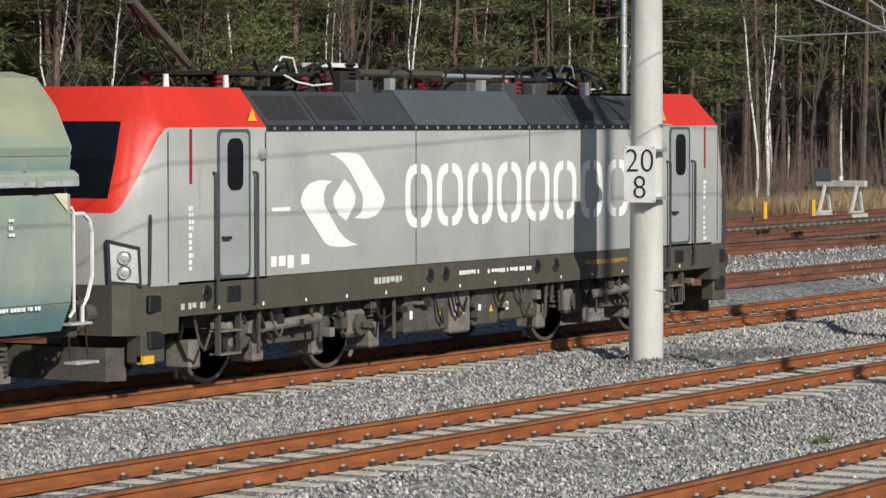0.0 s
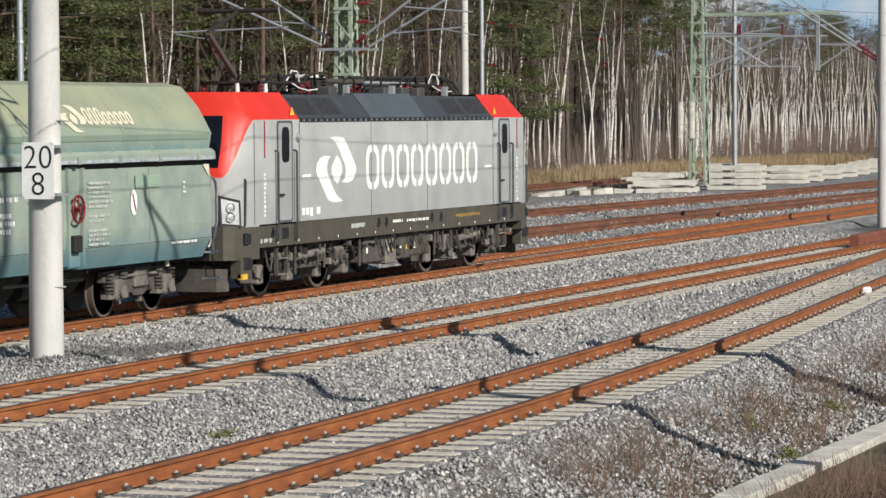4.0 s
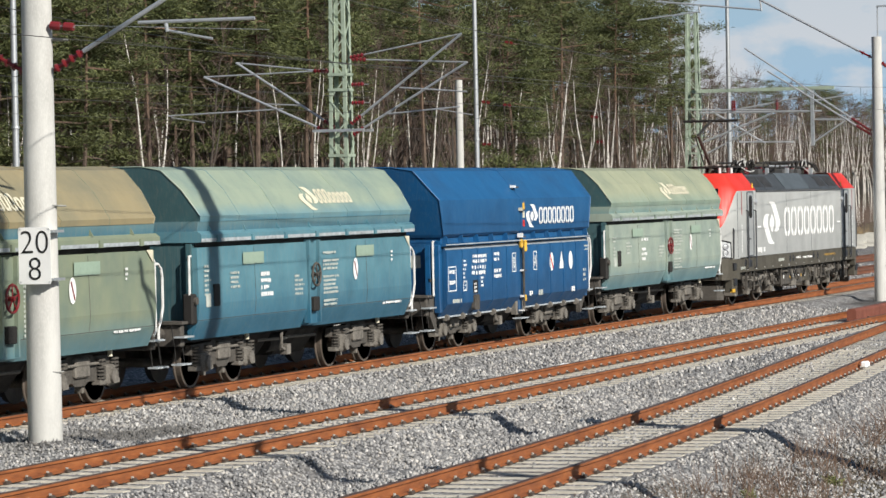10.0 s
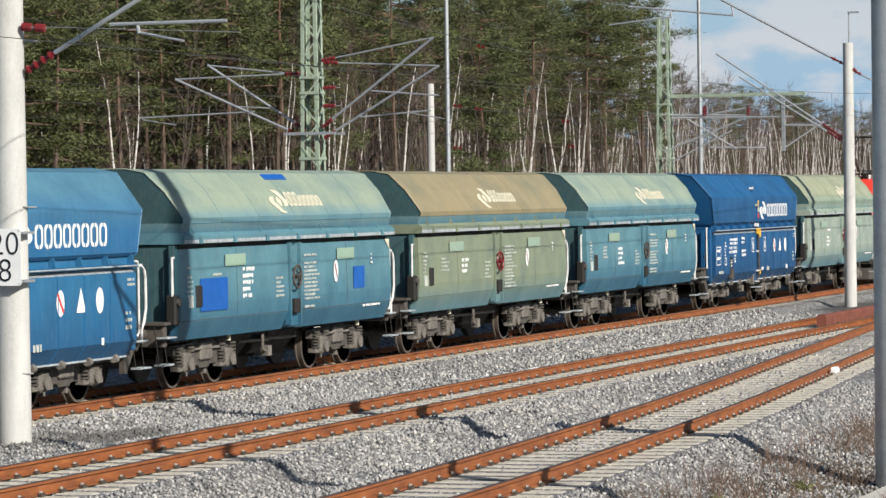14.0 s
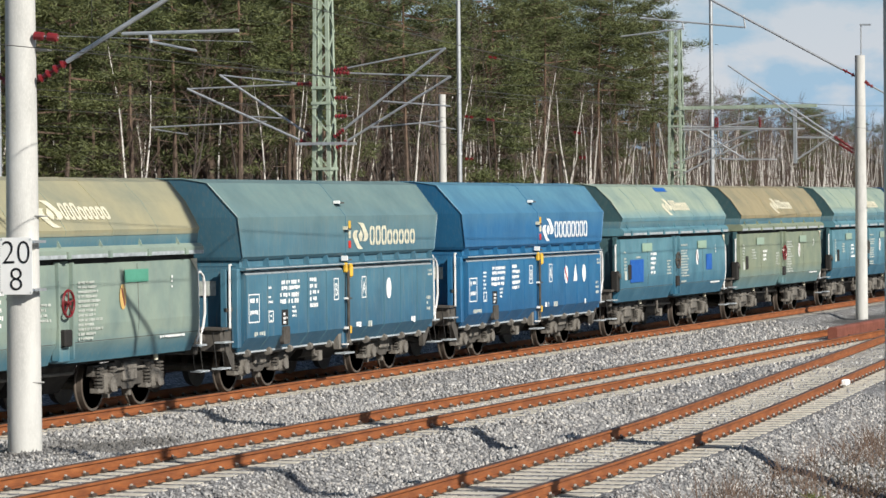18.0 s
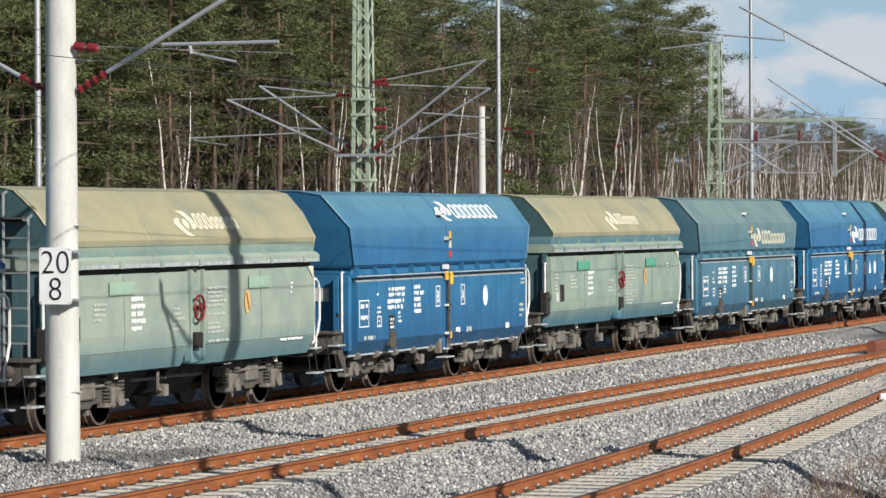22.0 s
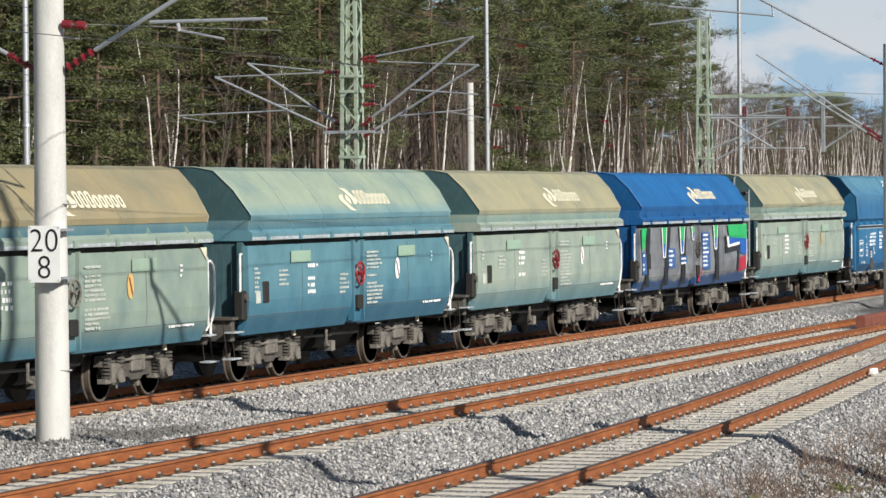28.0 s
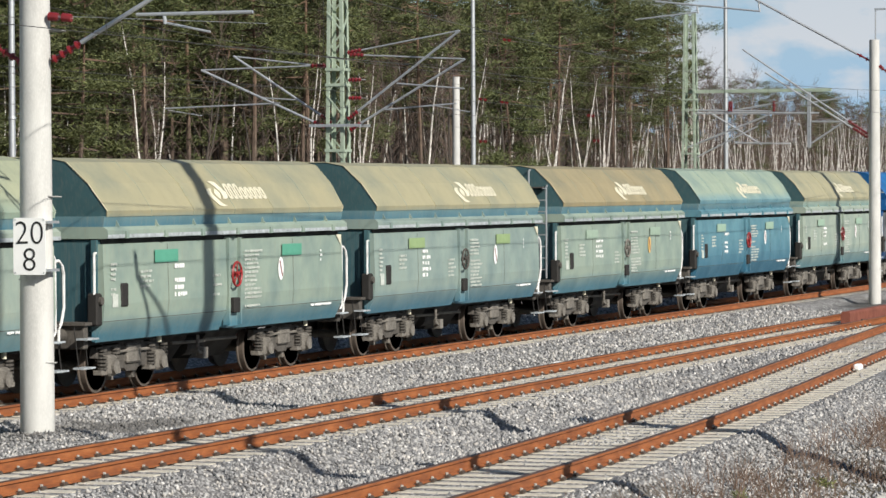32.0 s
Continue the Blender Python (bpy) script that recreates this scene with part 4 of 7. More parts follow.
def ring_bm(bm, outer, inner, y0, y1, mi=0):
    """A frame between two outlines of equal length in the x-z plane."""
    n = len(outer)
    vs = [[bm.verts.new((p[0], y, p[1])) for p in o] for y in (y0, y1) for o in (outer, inner)]
    fs = []
    for i in range(n):
        j = (i + 1) % n
        fs += [bm.faces.new((vs[0][i], vs[0][j], vs[1][j], vs[1][i])), bm.faces.new((vs[2][i], vs[3][i], vs[3][j], vs[2][j])), bm.faces.new((vs[0][i], vs[2][i], vs[2][j], vs[0][j])), bm.faces.new((vs[1][i], vs[1][j], vs[3][j], vs[3][i]))]
    for q in fs:
        q.material_index = mi
    bmesh.ops.recalc_face_normals(bm, faces=fs)
    return bm


def emblem(wagon, s, place, mat, label):
    """Three plain curved shapes in a lozenge, 1.7 times as wide as they are high at s = half the height."""
    up = [(-0.58, 0.97), (-0.10, 1.0), (0.30, 0.99), (0.58, 0.96), (0.77, 0.88), (1.62, 0.14), (1.70, -0.02), (1.60, -0.20), (1.36, -0.36), (0.97, -0.43), (0.46, -0.40), (0.70, -0.30), (0.80, -0.12), (0.78, 0.08), (0.24, 0.62), (-0.03, 0.80), (-0.30, 0.91)]
    dn = [(-x, -z) for x, z in up]
    mid = [(0.04, 0.43), (0.30, 0.30), (0.48, 0.08), (0.46, -0.10), (0.11, -0.45), (-0.20, -0.32), (-0.40, -0.10), (-0.40, 0.07)]
    em = None
    for o in (up, dn, mid):
        bm = prism(B(), [(x * s, z * s) for x, z in o], 0.0, 0.004, axis="y")
        em = part("emblem_shape", bm, mat, wagon, label, at=place)
    return em


def wordmark(wagon, width, h, place, mat, label, n=8, small=0.0):
    """A trade name as a row of plain paired arcs; small: height of all but the first three, as a share of h."""
    cell = width / n
    st = 0.15 * h if not small else 0.18 * h
    for k in range(n):
        hh = h * small if small and k > 2 else h
        w = cell * 0.84
        r = 0.34 * w
        q = r - st * 0.6
        gx = min(0.62 * w, w - st - q - 0.002)
        arc = [(gx, 0.0), (w - r, 0.0)] + [(w - r + r * math.sin(a), r - r * math.cos(a)) for a in (0.5, 1.0, 1.57)]
        arc += [(x, hh - z) for x, z in arc[::-1]]
        inn = [(gx, st), (w - st - q, st)] + [(w - st - q + q * math.sin(a), st + q - q * math.cos(a)) for a in (0.5, 1.0, 1.57)]
        inn += [(x, hh - z) for x, z in inn[::-1]]
        ring = arc + inn[::-1]
        for side, pts in enumerate((ring, [(w - x, z) for x, z in ring])):
            part("mark_arc", prism(B(), pts, 0.0, 0.004, axis="y"), mat, wagon, label, at=place @ Matrix.Translation((k * cell, 0, 0)))


def text_mark(parent, body, size, at, mat, label, name="letter_mark"):
    """Readable characters as a thin mesh."""
    cu = bpy.data.curves.new("letters", "FONT")
    cu.body, cu.size, cu.align_x, cu.extrude = body, size, "CENTER", 0.002
    tmp = bpy.data.objects.new("tmp", cu)
    me = bpy.data.meshes.new_from_object(tmp)
    bpy.data.objects.remove(tmp)
    me.materials.clear()
    me.materials.append(M[mat])
    return part(name, me, None, parent, label, at=at)


def hood(bm, rows):
    """A closed shell whose cross-section rows are (y, z, half length), from the near lower edge over the top to the far one; the ends take the second material."""
    n = len(rows)
    a, b = [[bm.verts.new((q * L, y, z)) for y, z, L in rows] for q in (-1, 1)]
    fs = [bm.faces.new((a[i], a[(i + 1) % n], b[(i + 1) % n], b[i])) for i in range(n)]
    for i in range(n // 2):
        for e in (a, b):
            q = [e[i], e[i + 1], e[n - 2 - i], e[n - 1 - i]]
            if len(set(q)) == 4:
                fs.append(bm.faces.new(q))
                fs[-1].material_index = 1
    bmesh.ops.recalc_face_normals(bm, faces=fs)
    return bm


def end_edge(w, rows, s, r, mat):
    """The bright worn edge round a canopy's end."""
    return part("canopy_edge", pipe(B(), [(s * L, y, z) for y, z, L in rows], r, seg=5), mat, w)


HALF = PITCH / 2


def wagon_common(w, k):
    """Underframe, bogies, buffers, steps and end platforms shared by all hopper wagons."""
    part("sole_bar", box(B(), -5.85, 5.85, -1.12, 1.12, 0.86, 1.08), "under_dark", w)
    for s in (-1, 1):
        part("headstock", box(B(), s * 5.9 - 0.08, s * 5.9 + 0.08, -1.3, 1.3, 0.82, 1.24, bevel=0.02), "under", w)
        part("platform", box(B(), min(s * 5.6, s * 6.05), max(s * 5.6, s * 6.05), -1.35, 1.35, 1.22, 1.27), "under", w)
        for z, x0, x1 in ((0.50, 5.80, 6.25), (0.98, 5.66, 6.12)):
            part("step", box(B(), min(s * x0, s * x1), max(s * x0, s * x1), -1.42, -1.22, z, z + 0.03), "edge_worn", w, "worn steel step tread")
        for x in (5.84, 6.2):
            part("step_hanger", tube(B(), (s * x, -1.30, 0.50), (s * x, -1.22, 1.2), 0.011, seg=5), "under_dark", w)
    freight_bogie(w, -3.5)
    freight_bogie(w, 3.5)
    couple(w, HALF)
    for x in (-2.62, 4.4):
        part("valve", tube(B(), (x, -1.16, 0.80), (x, -1.16, 0.98), 0.045, seg=8), "cream", w, "cream-coloured valve")
    for x in (-0.6, 0.9):
        part("brake_rod", tube(B(), (x - 0.9, -0.9, 0.72), (x + 0.6, -0.9, 0.70), 0.03, seg=6), "under_light", w)
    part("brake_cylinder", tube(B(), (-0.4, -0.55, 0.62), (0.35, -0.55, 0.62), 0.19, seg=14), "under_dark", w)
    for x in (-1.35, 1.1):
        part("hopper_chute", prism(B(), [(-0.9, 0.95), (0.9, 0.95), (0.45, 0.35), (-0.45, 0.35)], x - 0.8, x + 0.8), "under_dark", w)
    bm = B()
    pipe(bm, [(-1.0, -1.2, 0.85), (-1.0, -1.2, 0.55), (-0.75, -1.2, 0.5)], 0.03)
    box(bm, -0.85, -0.65, -1.25, -1.1, 0.42, 0.62)
    part("brake_lever", bm, "under_light", w)


def end_rails(w, s, low_lip):
    bm = B()
    pts = [(s * 5.72, -1.36, 1.0), (s * 5.72, -1.36, 2.12), (s * 5.76, -1.36, 2.22), (s * 5.86, -1.36, 2.28)]
    if s < 0:
        pts = [(s * 5.75, -1.38, 2.42), (s * 5.75, -1.38, 1.25)]
        pipe(bm, pts, 0.024)
        pipe(bm, [(s * 5.66, -1.38, 2.42), (s * 5.75, -1.38, 2.42)], 0.02)
    else:
        pipe(bm, [(5.70, -1.34, 2.32), (6.05, -1.34, 2.32), (6.17, -1.34, 2.24), (6.22, -1.34, 2.1), (6.22, -1.34, 1.55), (6.12, -1.34, 1.3), (6.02, -1.34, 1.2), (6.02, -1.34, 0.95)], 0.026)
        pipe(bm, [(5.58, -1.42, 2.40), (5.70, -1.42, 2.40), (5.74, -1.42, 2.34), (5.74, -1.42, 1.16), (5.64, -1.42, 1.08)], 0.02)
    return part("handrail", bm, "handrail", w, "white tubular handrail")


def wagon_a(i, box_mat, roof_mat, label, marks):
    """Hopper wagon with smooth hinged side flaps, a hand wheel at mid-length and a flared top."""
    w = thing("hopper_wagon", (0, T1, 0), label, "railway wagon", "train")
    L = 5.6
    frame_mat = PAINT[marks["frame"]] if "frame" in marks else box_mat
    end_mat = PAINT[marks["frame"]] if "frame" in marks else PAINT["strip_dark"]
    # lower box: side flaps, two a side
    side = [(-1.47, 2.57), (-1.50, 1.55), (-1.47, 1.25), (-1.32, 0.92), (-1.26, 0.92), (-1.26, 2.57)]
    for y in (1, -1):
        for x0, x1 in ((-L, -0.32), (0.32, L)):
            part("side_flap", prism(B(), [(a * y, b) for a, b in side], x0, x1), box_mat, w)
    part("hopper_body", prism(B(), [(-1.22, 2.66), (-1.22, 1.0), (-0.9, 0.9), (0.9, 0.9), (1.22, 1.0), (1.22, 2.66)], -5.45, 5.45), frame_mat, w)
    # canopy
    outer = [(-1.51, 3.03), (-1.53, 3.13), (-1.22, 3.60), (-0.86, 3.96), (-0.5, 4.03)]
    outer += [(-a, b) for a, b in outer[::-1]]
    part("canopy_skirt", prism(B(), [(-1.47, 2.84), (-1.50, 3.035), (1.50, 3.035), (1.47, 2.84)], -L + 0.01, L - 0.01), PAINT[marks.get("strip", "strip")], w, "band of paint under the canopy")
    rows = [(y, z, 5.52 + 0.24 * (z - 3.03)) for y, z in outer]
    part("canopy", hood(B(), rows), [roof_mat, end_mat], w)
    for x in (-3.73, -1.87, 0, 1.87, 3.73):
        part("canopy_seam", pipe(B(), [(x, y * 1.0005, z) for y, z in outer], 0.006, seg=4), frame_mat, w)
    for sx in (-1, 1):
        end_edge(w, rows, sx, 0.013, roof_mat)
    for x in (-1.9, 1.85):
        bm = B()
        for a, b in zip(outer, outer[1:]):
            o = Vector((x, *a)), Vector((x, *b))
            pipe(bm, [o[0] * 1.0, o[1] * 1.0], 0.014, seg=4)
        part("canopy_strap", bm, roof_mat, w)
    part("rim_beam", prism(B(), [(-1.55, 2.66), (-1.58, 2.70), (-1.58, 2.80), (-1.50, 2.86), (1.50, 2.86), (1.58, 2.80), (1.58, 2.70), (1.55, 2.66)], -L - 0.03, L + 0.03), frame_mat, w)
    # black strip painted for the shade in the gap below the rim
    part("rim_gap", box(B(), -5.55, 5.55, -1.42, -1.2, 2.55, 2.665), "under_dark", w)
    # rim wear and a highlight painted together as one pale strip
    part("rim_lip", prism(B(), [(-1.583, 2.668), (-1.586, 2.70), (-1.586, 2.73), (-1.57, 2.668)], -L - 0.03, L + 0.03), "edge_worn", w, "pale worn rim edge with a highlight painted in")
    for k in range(7):
        x = -4.9 + k * 1.62
        part("hinge", box(B(), x - 0.06, x + 0.06, -1.62, -1.5, 2.66, 2.78), frame_mat, w)
        part("gusset", prism(B(), [(-1.56, 2.85), (-1.46, 3.02), (-1.46, 2.85)], x - 0.2, x - 0.18), frame_mat, w)
    for x in (-2.95, 2.95):
        part("flap_seam", prism(B(), [(-1.4735, 2.54), (-1.503, 1.55), (-1.4735, 1.28), (-1.45, 1.28), (-1.45, 2.54)], x - 0.006, x + 0.006), "under", w)
    for x0, x1 in ((-L, -0.34), (0.34, L)):
        part("flap_crease", box(B(), x0, x1, -1.476, -1.45, 1.264, 1.274), "under", w)
    # end walls
    for s in (-1, 1):
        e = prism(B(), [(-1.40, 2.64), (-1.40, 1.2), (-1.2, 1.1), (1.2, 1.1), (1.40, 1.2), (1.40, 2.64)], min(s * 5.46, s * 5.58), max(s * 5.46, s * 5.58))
        ew = part("end_wall", e, end_mat, w, "end wall darker than the sides")
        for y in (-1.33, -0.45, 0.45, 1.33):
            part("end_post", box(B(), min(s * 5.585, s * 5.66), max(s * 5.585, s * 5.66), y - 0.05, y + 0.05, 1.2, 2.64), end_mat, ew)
        end_rails(w, s, False)
    if marks.get("ladder"):
        lad = part("end_ladder", pipe(B(), [(-5.86, -1.18, 1.3), (-5.86, -1.18, 3.50), (-5.66, -1.14, 3.55)], 0.024), "galv", w, "pale steel ladder on the end wall")
        part("stile", pipe(B(), [(-5.86, -0.74, 1.3), (-5.86, -0.74, 3.9), (-5.66, -0.74, 3.95)], 0.024), "galv", lad)
        for k in range(8):
            part("rung", box(B(), -5.90, -5.82, -1.18, -0.74, 1.5 + 0.28 * k, 1.53 + 0.28 * k), "galv", lad)
        part("top_bracket", box(B(), -5.90, -5.62, -1.10, -0.66, 3.46, 3.52), "under", lad)
    # centre post with hand wheel
    part("centre_post", box(B(), -0.28, 0.28, -1.46, -1.3, 0.95, 2.62, bevel=0.03), box_mat, w)
    for x in (-0.27, 0.27):
        part("post_edge", box(B(), x - 0.03, x + 0.03, -1.53, -1.4, 1.0, 2.6), box_mat, w)
    bm = B()
    rings = []
    for k in range(20):
        a = k * math.tau / 20
        rings.append([bm.verts.new(((0.22 + 0.022 * math.cos(b)) * math.cos(a), -1.56 + 0.022 * math.sin(b), 1.93 + (0.22 + 0.022 * math.cos(b)) * math.sin(a))) for b in (0, 1.05, 2.1, 3.14, 4.19, 5.24)])
    for k in range(20):
        for q in range(6):
            bm.faces.new((rings[k][q], rings[k][(q + 1) % 6], rings[(k + 1) % 20][(q + 1) % 6], rings[(k + 1) % 20][q]))
    bmesh.ops.recalc_face_normals(bm, faces=bm.faces[:])
    hw = part("hand_wheel", bm, marks.get("wheel", "under"), w, "five-spoked hand wheel", smooth=True)
    for k in range(5):
        a = k * math.tau / 5 + 0.3
        part("spoke", tube(B(), (0, -1.56, 1.93), (0.2 * math.cos(a), -1.56, 1.93 + 0.2 * math.sin(a)), 0.014, seg=5), marks.get("wheel", "under"), hw)
    part("hub", tube(B(), (0, -1.60, 1.93), (0, -1.45, 1.93), 0.04, seg=8), marks.get("wheel", "under"), hw)
    part("latch_box", box(B(), -0.12, 0.16, -1.56, -1.4, 1.22, 1.5, bevel=0.02), "under_dark", w)
    # door hardware near the end
    part("hatch", box(B(), -4.95, -4.68, -1.525, -1.47, 1.5, 1.9, bevel=0.02), "under_dark", w)
    part("valve_box", box(B(), -5.78, -5.55, -1.45, -1.25, 1.2, 1.75, bevel=0.03), "under_dark", w)
    part("gauge", tube(B(), (-5.68, -1.50, 1.62), (-5.68, -1.42, 1.62), 0.07, seg=10), marks.get("gauge", "under"), w)
    # markings
    y = -1.507
    if not marks.get("plain"):
        side_marks_a(w, i, y, marks)
    side_trim_a(w, i, y, marks)
    wagon_common(w, i)
    return w


def side_marks_a(w, i, y, marks):
    bars(w, -5.35, 2.25, 7, 0.28, y, "dim_mark", seed=i)
    bars(w, -4.15, 2.1, 4, 0.55, y, "dim_mark", seed=i + 1)
    bars(w, -2.7, 2.18, 5, 0.62, y, "white", seed=i + 2, gap=0.125, h=0.075)
    bars(w, -1.0, 1.95, 5, 0.5, y, "dim_mark", seed=i + 3)
    bars(w, 0.5, 2.36, 14, 0.95, y, "dim_mark", seed=i + 4, gap=0.078, h=0.045)
    bars(w, 3.9, 1.25, 1, 1.1, y + 0.03, "white", seed=i + 5)
    bars(w, 4.35, 2.3, 3, 0.12, y, "white", seed=i + 6)
    patch = marks.get("patch")
    if patch:
        for x in (-3.55, 2.35):
            part("cover_patch", plate(B(), rect(x, x + 1.0, 2.22, 2.44), y - 0.001), patch, w, "painted-over label patch")
    for x0, x1, z0, z1 in marks.get("blue", ()):
        part("blue_patch", plate(B(), rect(x0, x1, z0, z1), y - 0.003), "patch_blue", w, "fresh bright blue paint patch")
    part("oval_label", plate(B(), [(2.28 + 0.13 * math.cos(a * math.tau / 20), 1.98 + 0.22 * math.sin(a * math.tau / 20)) for a in range(20)], y - 0.002), marks.get("oval", "white"), w, "oval white label")
    part("oval_stroke", plate(B(), [(2.20, 2.12), (2.24, 2.14), (2.37, 1.84), (2.33, 1.82)], y - 0.006), "insulator", w)


def side_trim_a(w, i, y, marks):
    part("small_plate", plate(B(), rect(-5.3, -5.08, 1.5, 1.72), y - 0.002), "dim_mark", w)
    part("yellow_mark", plate(B(), [(5.25, 2.58), (5.52, 2.58), (5.52, 2.36)], -1.495), "cream", w, "faded yellow corner mark")
    if marks.get("roof_patch"):
        up = Matrix.Translation((0.3, -0.93, 3.893)) @ Matrix.Rotation(-math.atan2(0.36, 0.36), 4, "X")
        part("blue_patch", plate(B(), rect(-0.55, 0.6, -0.09, 0.06), -0.012, 0.02), "patch_blue", w, "fresh bright blue paint patch", at=up)
    # trade mark on the canopy slope
    slope = math.atan2(0.31, 0.47)
    place = Matrix.Translation((marks.get("mark_x", 0.3), -1.354, 3.40)) @ Matrix.Rotation(-slope, 4, "X")
    emblem(w, 0.27, place @ Matrix.Translation((-0.36, -0.012, 0.0)), "cream", "faded cream emblem of curved shapes")
    wordmark(w, 1.85, 0.34, place @ Matrix.Translation((0.12, -0.012, -0.12)), "cream", "faded cream row of paired mark arcs", small=marks.get("small", 0.78))


def wagon_b(i, box_mat, roof_mat, label, marks):
    """Hopper wagon with ribbed sides, a low rim, open end platforms and a ladder strip at mid-length."""
    w = thing("hopper_wagon", (0, T1, 0), label, "railway wagon", "train")
    side = [(-1.44, 2.29), (-1.54, 2.20), (-1.54, 1.04), (-1.34, 0.77), (-1.30, 0.77), (-1.22, 0.98), (-1.22, 2.29)]
    for y in (1, -1):
        for x0, x1 in ((-5.30, -0.13), (0.13, 5.36)):
            part("side_flap", prism(B(), [(a * y, b) for a, b in side], x0, x1), box_mat, w)
            part("flap_hem", prism(B(), [(-1.345 * y, 0.785), (-1.35 * y, 0.745), (-1.32 * y, 0.735), (-1.29 * y, 0.77)], x0, x1), "edge_worn", w, "pale rolled lower edge")
    part("hopper_body", prism(B(), [(-1.2, 2.4), (-1.2, 1.0), (-0.9, 0.9), (0.9, 0.9), (1.2, 1.0), (1.2, 2.4)], -4.9, 4.9), box_mat, w)
    outer = [(-1.47, 2.50, 5.42), (-1.53, 2.56, 5.45), (-1.53, 3.30, 5.68), (-0.98, 3.95, 5.84), (-0.5, 4.03, 5.86)]
    outer += [(-y, z, q) for y, z, q in outer[::-1]]
    part("canopy", hood(B(), outer), [roof_mat, box_mat], w)
    for s in (-1, 1):
        end_edge(w, outer, s, 0.016, roof_mat)
    part("canopy_seam", pipe(B(), [(0.0, y, z) for y, z, q in outer], 0.012, seg=4), box_mat, w)
    # rim: a recess with ribs above a lip that juts out
    part("rim_recess", box(B(), -5.38, 5.38, -1.43, 1.43, 2.34, 2.52), box_mat, w)
    part("rim_lip", prism(B(), [(-1.44, 2.30), (-1.57, 2.31), (-1.58, 2.35), (-1.44, 2.37), (1.44, 2.37), (1.58, 2.35), (1.57, 2.31), (1.44, 2.30)], -5.42, 5.42), box_mat, w)
    # pale strip on the lip: worn edge plus a painted highlight
    part("rim_edge", box(B(), -5.42, 5.42, -1.584, -1.575, 2.325, 2.348), "edge_worn", w, "pale worn rim edge with a highlight painted in")
    for k in range(11):
        x = -5.25 + k * 1.05
        part("rib", prism(B(), [(-1.42, 2.36), (-1.57, 2.36), (-1.53, 2.53), (-1.42, 2.53)], x - 0.015, x + 0.015), box_mat, w)
    for x0 in (-5.30, 0.13):
        for k in range(1, 5):
            x = x0 + k * 1.04
            part("flap_fold", prism(B(), [(-1.442, 2.292), (-1.552, 2.20), (-1.552, 1.035), (-1.348, 0.77), (-1.32, 0.79), (-1.50, 1.2)], x - 0.012, x + 0.012), roof_mat, w)
        # pale strip paints wear and sunlight onto the flap's upper bevel
        part("flap_top_wear", prism(B(), [(-1.445, 2.293), (-1.52, 2.224), (-1.515, 2.215), (-1.44, 2.283)], x0, x0 + 5.2), "edge_worn", w, "pale upper bevel of the flap, scuffs and sunlight painted in")
    for k in range(10):
        x = -4.9 + k * 1.08
        part("roller_clamp", tube(B(), (x - 0.05, -1.36, 0.74), (x + 0.07, -1.36, 0.74), 0.07, seg=12), "under_light", w)
        part("clamp_arm", box(B(), x - 0.02, x + 0.03, -1.38, -1.22, 0.70, 0.86), "under_light", w)
    part("lock_shaft", tube(B(), (-5.2, -1.26, 0.72), (5.2, -1.26, 0.72), 0.03, seg=6), "under", w)
    for s in (-1, 1):
        # sloped end wall, the corner posts and the open platform's fittings
        e0, e1 = s * 5.40, s * 4.95
        part("end_wall", prism(B(), [(e0, 2.40), (e0 - s * 0.06, 2.40), (e1 - s * 0.06, 1.2), (e1, 1.2)], -1.38, 1.38, axis="y"), box_mat, w)
        for y in (-1.38, 1.38):
            part("corner_post", box(B(), min(s * 5.36, s * 5.52), max(s * 5.36, s * 5.52), y - 0.07, y + 0.07, 0.86, 2.34, bevel=0.015), box_mat, w)
        part("end_post", box(B(), min(s * 5.72, s * 5.80), max(s * 5.72, s * 5.80), -1.32, -1.22, 1.2, 2.34), box_mat, w)
        part("end_rail", box(B(), min(s * 5.4, s * 5.80), max(s * 5.4, s * 5.80), -1.34, -1.28, 1.55, 1.62), "under", w)
        part("end_sheet", box(B(), min(s * 5.56, s * 5.60), max(s * 5.56, s * 5.60), -1.25, 1.25, 1.25, 2.30), box_mat, w)
        part("end_plate", box(B(), s * 5.625 - 0.01, s * 5.625 + 0.01, -1.05, -0.45, 1.85, 2.12), "dim_mark", w, "pale lettered plate")
        part("end_gusset", prism(B(), [(s * 5.36, 1.2), (s * 5.90, 1.2), (s * 5.75, 0.8), (s * 5.45, 0.45), (s * 5.36, 0.45)], -1.30, -1.20, axis="y"), "under", w)
        end_rails(w, s, True)
    st = part("centre_post", box(B(), -0.12, 0.12, -1.50, -1.40, 0.66, 2.32, bevel=0.02), box_mat, w)
    for z, h, mt in ((3.55, 0.06, "white"), (3.02, 0.07, "cream"), (2.40, 0.10, "white"), (1.62, 0.04, "white"), (1.02, 0.05, "white"), (0.70, 0.03, "white")):
        yy = -1.52 if z < 3.35 else -1.36
        part("ladder_step", box(B(), -0.14, 0.14, yy - 0.09, yy + 0.03, z, z + 0.03), "under", st)
        part("step_end", box(B(), -0.15, -0.11, yy - 0.10, yy + 0.03, z, z + h), mt, st)
    for k, (z, mt) in enumerate(((3.12, "yellow"), (2.92, "cream"), (2.72, "red"))):
        part("small_label", plate(B(), rect(0.16, 0.27, z - 0.07, z + 0.08, 0.02), -1.545, 0.02), mt, w, "small coloured warning label")
    part("lock_lever", box(B(), -0.20, -0.10, -1.62, -1.54, 2.16, 2.36, bevel=0.02), "yellow", w, "yellow lock lever")
